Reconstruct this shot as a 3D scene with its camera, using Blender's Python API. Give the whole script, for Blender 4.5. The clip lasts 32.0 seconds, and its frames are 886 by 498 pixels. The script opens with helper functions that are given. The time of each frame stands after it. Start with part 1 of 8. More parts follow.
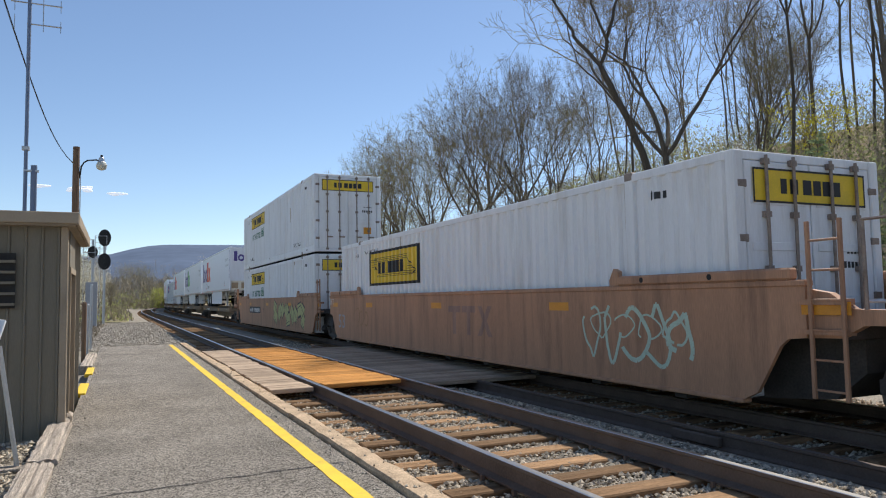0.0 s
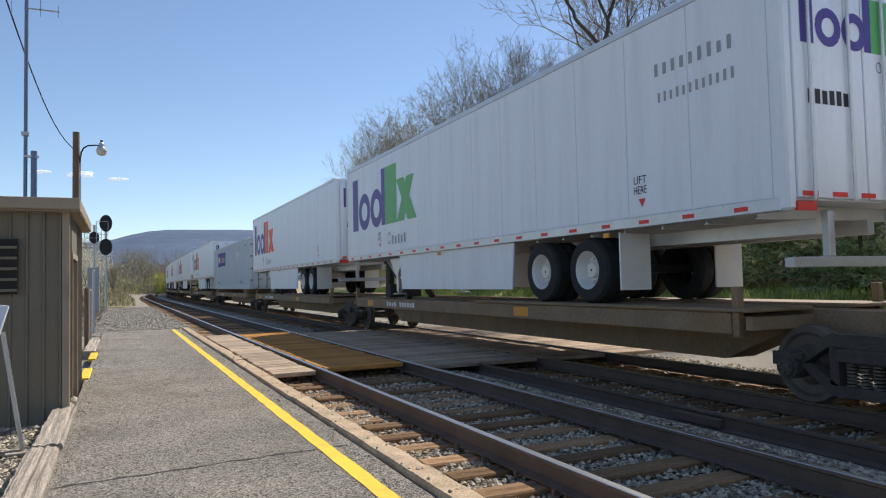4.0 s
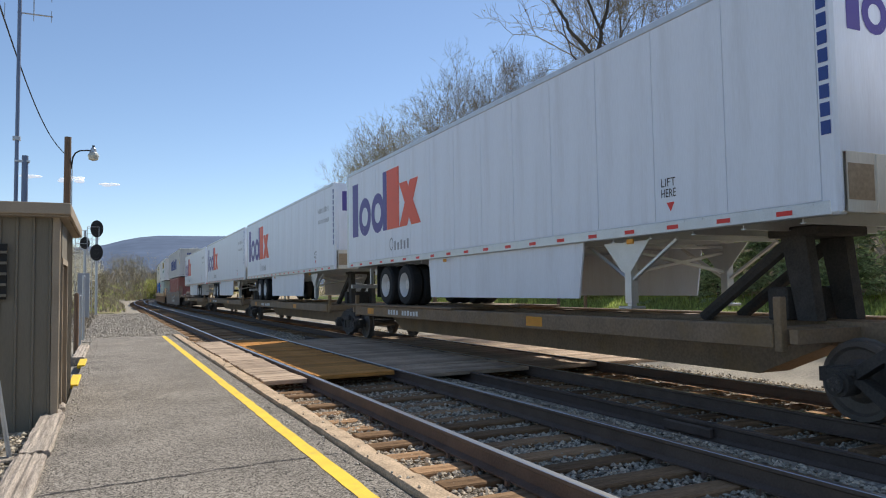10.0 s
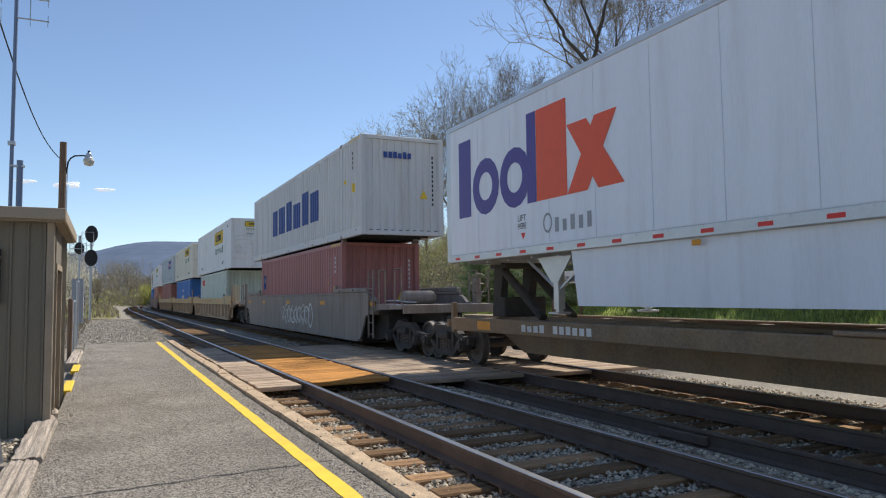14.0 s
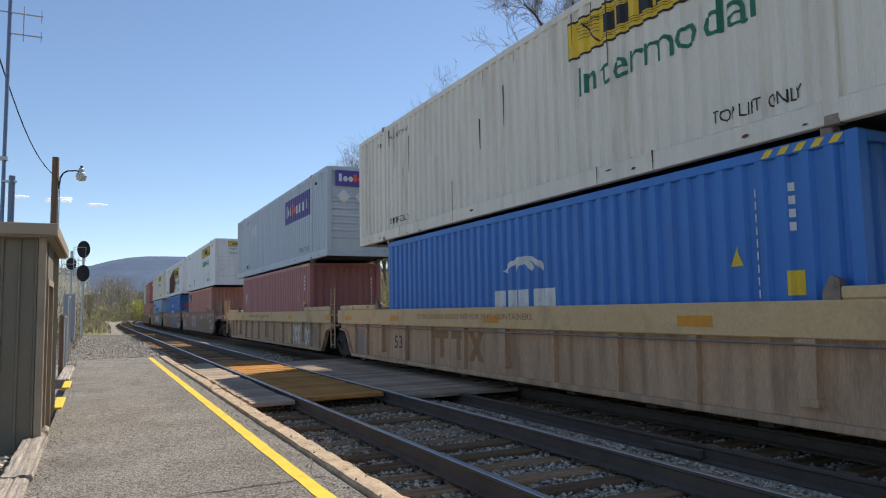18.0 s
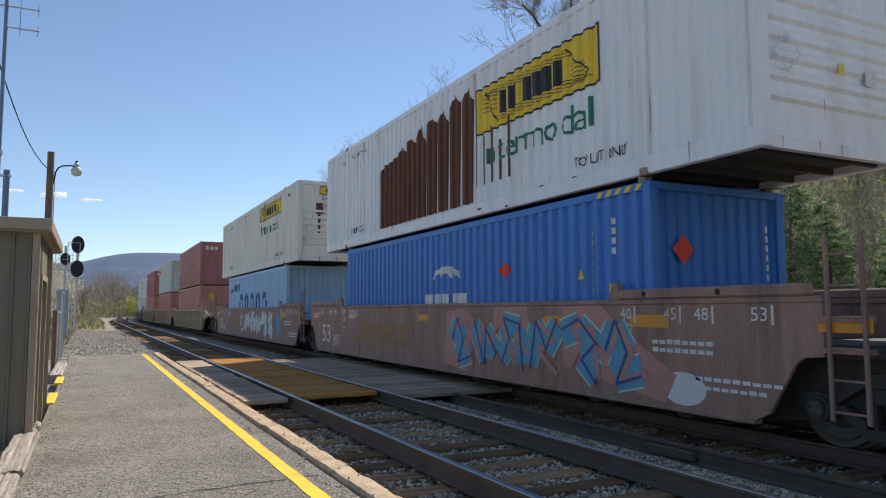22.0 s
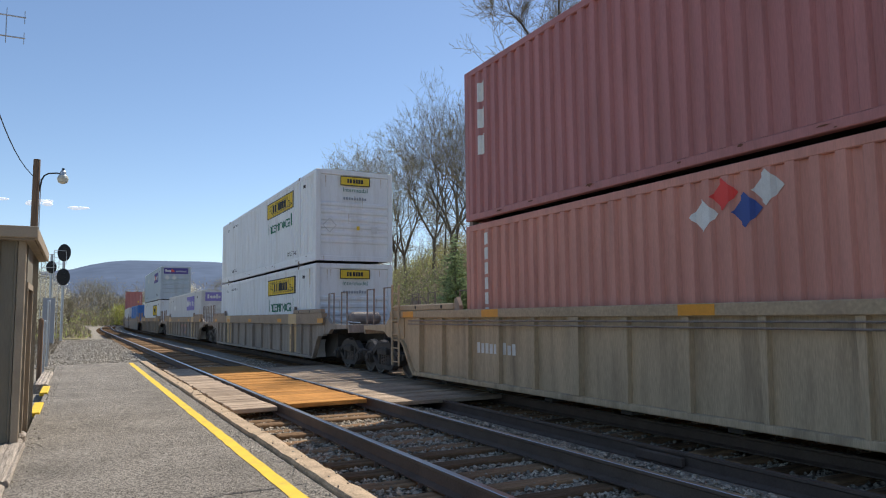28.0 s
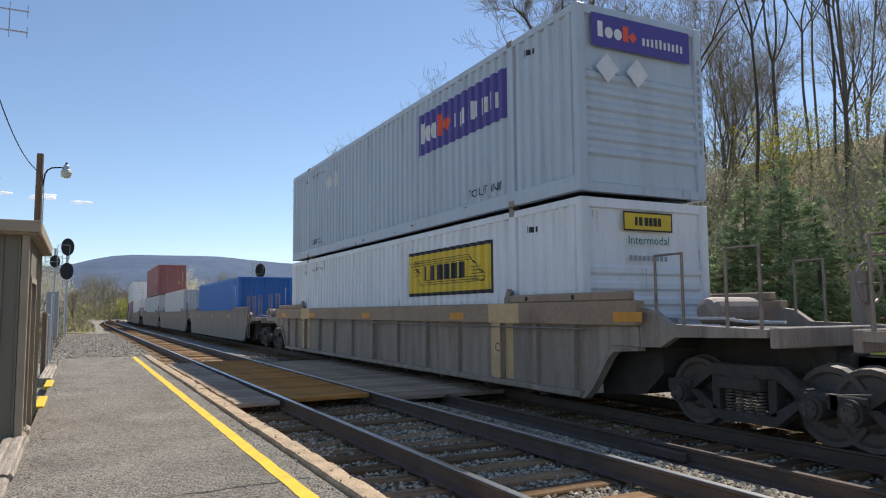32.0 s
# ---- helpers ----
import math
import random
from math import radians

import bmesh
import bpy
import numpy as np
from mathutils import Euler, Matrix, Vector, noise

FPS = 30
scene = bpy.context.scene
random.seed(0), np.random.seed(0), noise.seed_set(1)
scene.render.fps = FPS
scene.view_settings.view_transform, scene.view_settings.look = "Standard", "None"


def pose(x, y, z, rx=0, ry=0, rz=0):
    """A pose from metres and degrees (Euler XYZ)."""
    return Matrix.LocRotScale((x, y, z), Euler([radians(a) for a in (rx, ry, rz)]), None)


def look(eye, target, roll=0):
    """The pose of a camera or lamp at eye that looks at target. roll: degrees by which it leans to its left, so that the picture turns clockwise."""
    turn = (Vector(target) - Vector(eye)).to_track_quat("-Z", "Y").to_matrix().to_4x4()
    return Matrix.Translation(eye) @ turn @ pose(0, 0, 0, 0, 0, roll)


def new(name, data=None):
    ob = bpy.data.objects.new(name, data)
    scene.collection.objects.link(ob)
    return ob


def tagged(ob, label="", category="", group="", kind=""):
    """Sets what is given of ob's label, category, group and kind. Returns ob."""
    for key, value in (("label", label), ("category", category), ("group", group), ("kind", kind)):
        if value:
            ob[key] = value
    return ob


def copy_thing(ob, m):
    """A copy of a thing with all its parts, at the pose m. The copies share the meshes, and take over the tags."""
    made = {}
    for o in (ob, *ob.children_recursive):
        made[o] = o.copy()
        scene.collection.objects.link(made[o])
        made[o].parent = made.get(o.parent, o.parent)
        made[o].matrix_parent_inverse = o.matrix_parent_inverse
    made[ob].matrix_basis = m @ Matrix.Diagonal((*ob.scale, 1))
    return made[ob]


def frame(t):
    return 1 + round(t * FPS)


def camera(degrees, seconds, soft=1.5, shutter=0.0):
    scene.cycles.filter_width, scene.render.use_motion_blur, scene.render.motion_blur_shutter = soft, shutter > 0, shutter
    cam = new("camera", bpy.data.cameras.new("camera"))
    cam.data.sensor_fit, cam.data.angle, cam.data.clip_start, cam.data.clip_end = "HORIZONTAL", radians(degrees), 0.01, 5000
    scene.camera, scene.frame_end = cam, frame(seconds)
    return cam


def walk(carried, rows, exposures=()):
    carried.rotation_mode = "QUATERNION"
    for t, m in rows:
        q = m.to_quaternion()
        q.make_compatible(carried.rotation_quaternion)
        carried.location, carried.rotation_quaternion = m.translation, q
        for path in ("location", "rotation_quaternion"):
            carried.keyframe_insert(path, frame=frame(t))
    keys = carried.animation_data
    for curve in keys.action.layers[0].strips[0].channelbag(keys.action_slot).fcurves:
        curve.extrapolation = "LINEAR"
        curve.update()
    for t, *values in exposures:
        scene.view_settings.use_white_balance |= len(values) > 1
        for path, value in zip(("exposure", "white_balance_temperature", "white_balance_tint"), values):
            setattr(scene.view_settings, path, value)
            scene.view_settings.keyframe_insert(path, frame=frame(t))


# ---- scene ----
FOV = 64.2
cam = camera(FOV, 32.0, soft=1.1)
EYE = (0.0, 0.0, 1.339)   # z = 0 is the top of the near track's rails; y runs along the tracks
TURNS = (  # seconds: yaw, pitch, roll
    (0.0, -24.65, 3.93, 0.99),
    (0.5, -24.84, 3.97, 1.35),
    (1.0, -25.42, 3.76, 1.44),
    (1.5, -24.85, 2.50, 0.67),
    (2.0, -24.23, 2.55, 0.53),
    (2.5, -24.28, 2.47, 0.75),
    (3.0, -24.38, 2.58, 0.91),
    (3.5, -24.50, 2.63, 1.32),
    (5.5, -24.83, 2.56, 0.84),
    (6.0, -24.87, 2.74, 0.77),
    (6.5, -24.90, 2.62, 1.03),
    (7.0, -24.82, 2.71, 0.90),
    (7.5, -24.90, 2.87, 0.61),
    (8.0, -24.79, 2.94, 0.56),
    (8.5, -24.83, 2.97, 0.94),
    (9.0, -24.88, 3.06, 0.81),
    (9.5, -24.96, 3.16, 0.89),
    (10.0, -25.17, 3.25, 0.90),
    (10.5, -25.29, 3.35, 0.66),
    (11.0, -25.40, 3.40, 0.85),
    (11.5, -25.38, 3.55, 0.72),
    (12.0, -25.43, 3.63, 0.62),
    (12.5, -25.52, 3.63, 0.59),
    (13.0, -25.54, 3.65, 0.71),
    (13.5, -25.51, 3.69, 0.66),
    (14.0, -25.54, 3.80, 0.68),
    (14.5, -25.59, 3.87, 0.83),
    (16.5, -26.03, 4.34, 0.77),
    (17.0, -26.16, 4.47, 0.80),
    (17.5, -26.16, 4.73, 0.71),
    (18.0, -26.03, 4.91, 0.96),
    (18.5, -26.15, 4.88, 0.95),
    (19.0, -26.21, 4.89, 0.97),
    (19.5, -26.23, 4.69, 1.04),
    (20.0, -26.41, 4.52, 0.87),
    (20.5, -26.46, 4.57, 0.83),
    (21.0, -26.49, 4.57, 0.77),
    (21.5, -26.45, 4.63, 0.56),
    (22.0, -26.46, 4.90, 0.27),
    (22.5, -26.66, 5.48, 0.26),
    (23.0, -26.91, 5.77, 0.34),
    (23.5, -26.97, 6.11, 0.65),
    (24.0, -26.93, 6.22, 0.91),
    (24.5, -27.09, 6.34, 0.81),
    (25.0, -27.24, 6.21, 0.83),
    (25.5, -27.36, 6.03, 0.96),
    (27.5, -27.37, 5.60, 0.59),
    (28.0, -27.31, 5.44, 0.55),
    (28.5, -27.26, 5.38, 0.50),
    (29.0, -27.22, 5.28, 0.66),
    (29.5, -27.20, 5.23, 0.42),
    (30.0, -27.21, 5.26, 0.33),
    (30.5, -27.15, 5.23, 0.28),
    (31.0, -27.14, 5.18, 0.45),
    (31.5, -27.16, 5.13, 0.44),
    (32.0, -27.10, 5.03, 0.43),
)
walk(cam, [(t, pose(*EYE, 90 + p, r, y)) for t, y, p, r in TURNS])

# ---- light ----
SUN_AZ, SUN_EL = 35.0, 49.0      # the sun stands beyond the train: degrees from +x towards +y, and above the horizon
world = bpy.data.worlds.new("sky")
scene.world = world
world.use_nodes = True
wn = world.node_tree.nodes
sky = wn.new("ShaderNodeTexSky")
sky.sky_type, sky.sun_disc = "NISHITA", False
sky.sun_elevation, sky.sun_rotation = radians(SUN_EL), radians(90 - SUN_AZ)
sky.air_density, sky.dust_density, sky.ozone_density = 0.85, 0.12, 2.0
bg = wn["Background"]
bg.inputs["Strength"].default_value = 0.14
world.node_tree.links.new(sky.outputs[0], bg.inputs["Color"])
sun = new("sun", bpy.data.lights.new("sun", "SUN"))
sun.data.energy, sun.data.angle, sun.data.color = 5.0, radians(0.53), (1.0, 0.95, 0.87)
sd = Vector((math.cos(radians(SUN_EL)) * math.cos(radians(SUN_AZ)), math.cos(radians(SUN_EL)) * math.sin(radians(SUN_AZ)), math.sin(radians(SUN_EL))))
sun.matrix_world = look(sd * 60, (0, 0, 0))
scene.view_settings.exposure = 0.0


# ---- materials ----
def mat(name, col, rough=0.7, metal=0.0, var=0.18, scale=6.0, fine=60.0, bump=0.15, dirt=None, dirt_amt=0.0, rand=0.0,
        stretch=(1, 1, 1), spec=0.5, island=False, dirt_scale=1.2, bump_dist=0.004, speckle=0.0):
    m = bpy.data.materials.new(name)
    m.use_nodes = True
    nt = m.node_tree
    n, l = nt.nodes, nt.links
    b = n["Principled BSDF"]
    b.inputs["Roughness"].default_value, b.inputs["Metallic"].default_value = rough, metal
    b.inputs["Specular IOR Level"].default_value = spec
    tc = n.new("ShaderNodeTexCoord")
    mp = n.new("ShaderNodeMapping")
    mp.inputs["Scale"].default_value = stretch
    l.new(tc.outputs["Object"], mp.inputs["Vector"])
    n1, n2 = n.new("ShaderNodeTexNoise"), n.new("ShaderNodeTexNoise")
    n1.inputs["Scale"].default_value, n1.inputs["Detail"].default_value = scale, 5
    n2.inputs["Scale"].default_value, n2.inputs["Detail"].default_value = fine, 3
    l.new(mp.outputs[0], n1.inputs["Vector"])
    l.new(mp.outputs[0], n2.inputs["Vector"])
    add = n.new("ShaderNodeMath")
    add.operation = "ADD"
    l.new(n1.outputs["Fac"], add.inputs[0])
    l.new(n2.outputs["Fac"], add.inputs[1])
    rng = n.new("ShaderNodeMapRange")
    rng.inputs["From Min"].default_value, rng.inputs["From Max"].default_value = 0.65, 1.35
    rng.inputs["To Min"].default_value, rng.inputs["To Max"].default_value = 1 - var, 1 + var
    l.new(add.outputs[0], rng.inputs["Value"])
    val = rng.outputs[0]
    if rand:
        src = n.new("ShaderNodeNewGeometry").outputs["Random Per Island"] if island else n.new("ShaderNodeObjectInfo").outputs["Random"]
        rr = n.new("ShaderNodeMapRange")
        rr.inputs["To Min"].default_value, rr.inputs["To Max"].default_value = 1 - rand, 1 + rand
        l.new(src, rr.inputs["Value"])
        mul = n.new("ShaderNodeMath")
        mul.operation = "MULTIPLY"
        l.new(val, mul.inputs[0])
        l.new(rr.outputs[0], mul.inputs[1])
        val = mul.outputs[0]
    sc = n.new("ShaderNodeVectorMath")
    sc.operation = "SCALE"
    sc.inputs[0].default_value = col
    l.new(val, sc.inputs["Scale"])
    out = sc.outputs[0]
    if dirt:
        n3 = n.new("ShaderNodeTexNoise")
        n3.inputs["Scale"].default_value, n3.inputs["Detail"].default_value = dirt_scale, 8
        n3.inputs["Roughness"].default_value = 0.65
        l.new(mp.outputs[0], n3.inputs["Vector"])
        r3 = n.new("ShaderNodeMapRange")
        r3.inputs["From Min"].default_value, r3.inputs["From Max"].default_value = 0.5, 0.75
        r3.inputs["To Max"].default_value = dirt_amt
        l.new(n3.outputs["Fac"], r3.inputs["Value"])
        mx = n.new("ShaderNodeMix")
        mx.data_type = "RGBA"
        l.new(r3.outputs[0], mx.inputs["Factor"])
        l.new(out, mx.inputs["A"])
        mx.inputs["B"].default_value = (*dirt, 1)
        out = mx.outputs["Result"]
    if speckle:
        # coarse aggregate: each grain of its own tone
        vo = n.new("ShaderNodeTexVoronoi")
        vo.inputs["Scale"].default_value = 105.0
        l.new(mp.outputs[0], vo.inputs["Vector"])
        sp = n.new("ShaderNodeSeparateColor")
        l.new(vo.outputs["Color"], sp.inputs[0])
        vr = n.new("ShaderNodeMapRange")
        vr.inputs["To Min"].default_value, vr.inputs["To Max"].default_value = 1 - speckle, 1 + speckle
        l.new(sp.outputs[0], vr.inputs["Value"])
        gs = n.new("ShaderNodeVectorMath")
        gs.operation = "SCALE"
        l.new(out, gs.inputs[0])
        l.new(vr.outputs[0], gs.inputs["Scale"])
        out = gs.outputs[0]
    l.new(out, b.inputs["Base Color"])
    if bump:
        bp = n.new("ShaderNodeBump")
        bp.inputs["Strength"].default_value, bp.inputs["Distance"].default_value = bump, bump_dist
        l.new(n2.outputs["Fac"], bp.inputs["Height"])
        l.new(bp.outputs[0], b.inputs["Normal"])
    return m


def leafy(m, share):
    """Thin leaves let light through."""
    nt = m.node_tree
    b = nt.nodes["Principled BSDF"]
    tr, mx = nt.nodes.new("ShaderNodeBsdfTranslucent"), nt.nodes.new("ShaderNodeMixShader")
    nt.links.new(b.inputs["Base Color"].links[0].from_socket, tr.inputs["Color"])
    mx.inputs[0].default_value = share
    nt.links.new(b.outputs[0], mx.inputs[1])
    nt.links.new(tr.outputs[0], mx.inputs[2])
    nt.links.new(mx.outputs[0], nt.nodes["Material Output"].inputs["Surface"])
    return m


def glow(m, col, strength):
    b = m.node_tree.nodes["Principled BSDF"]
    b.inputs["Emission Color"].default_value, b.inputs["Emission Strength"].default_value = (*col, 1), strength
    return m


RUST = (0.11, 0.055, 0.03)
STREAK = (3.0, 3.0, 0.35)
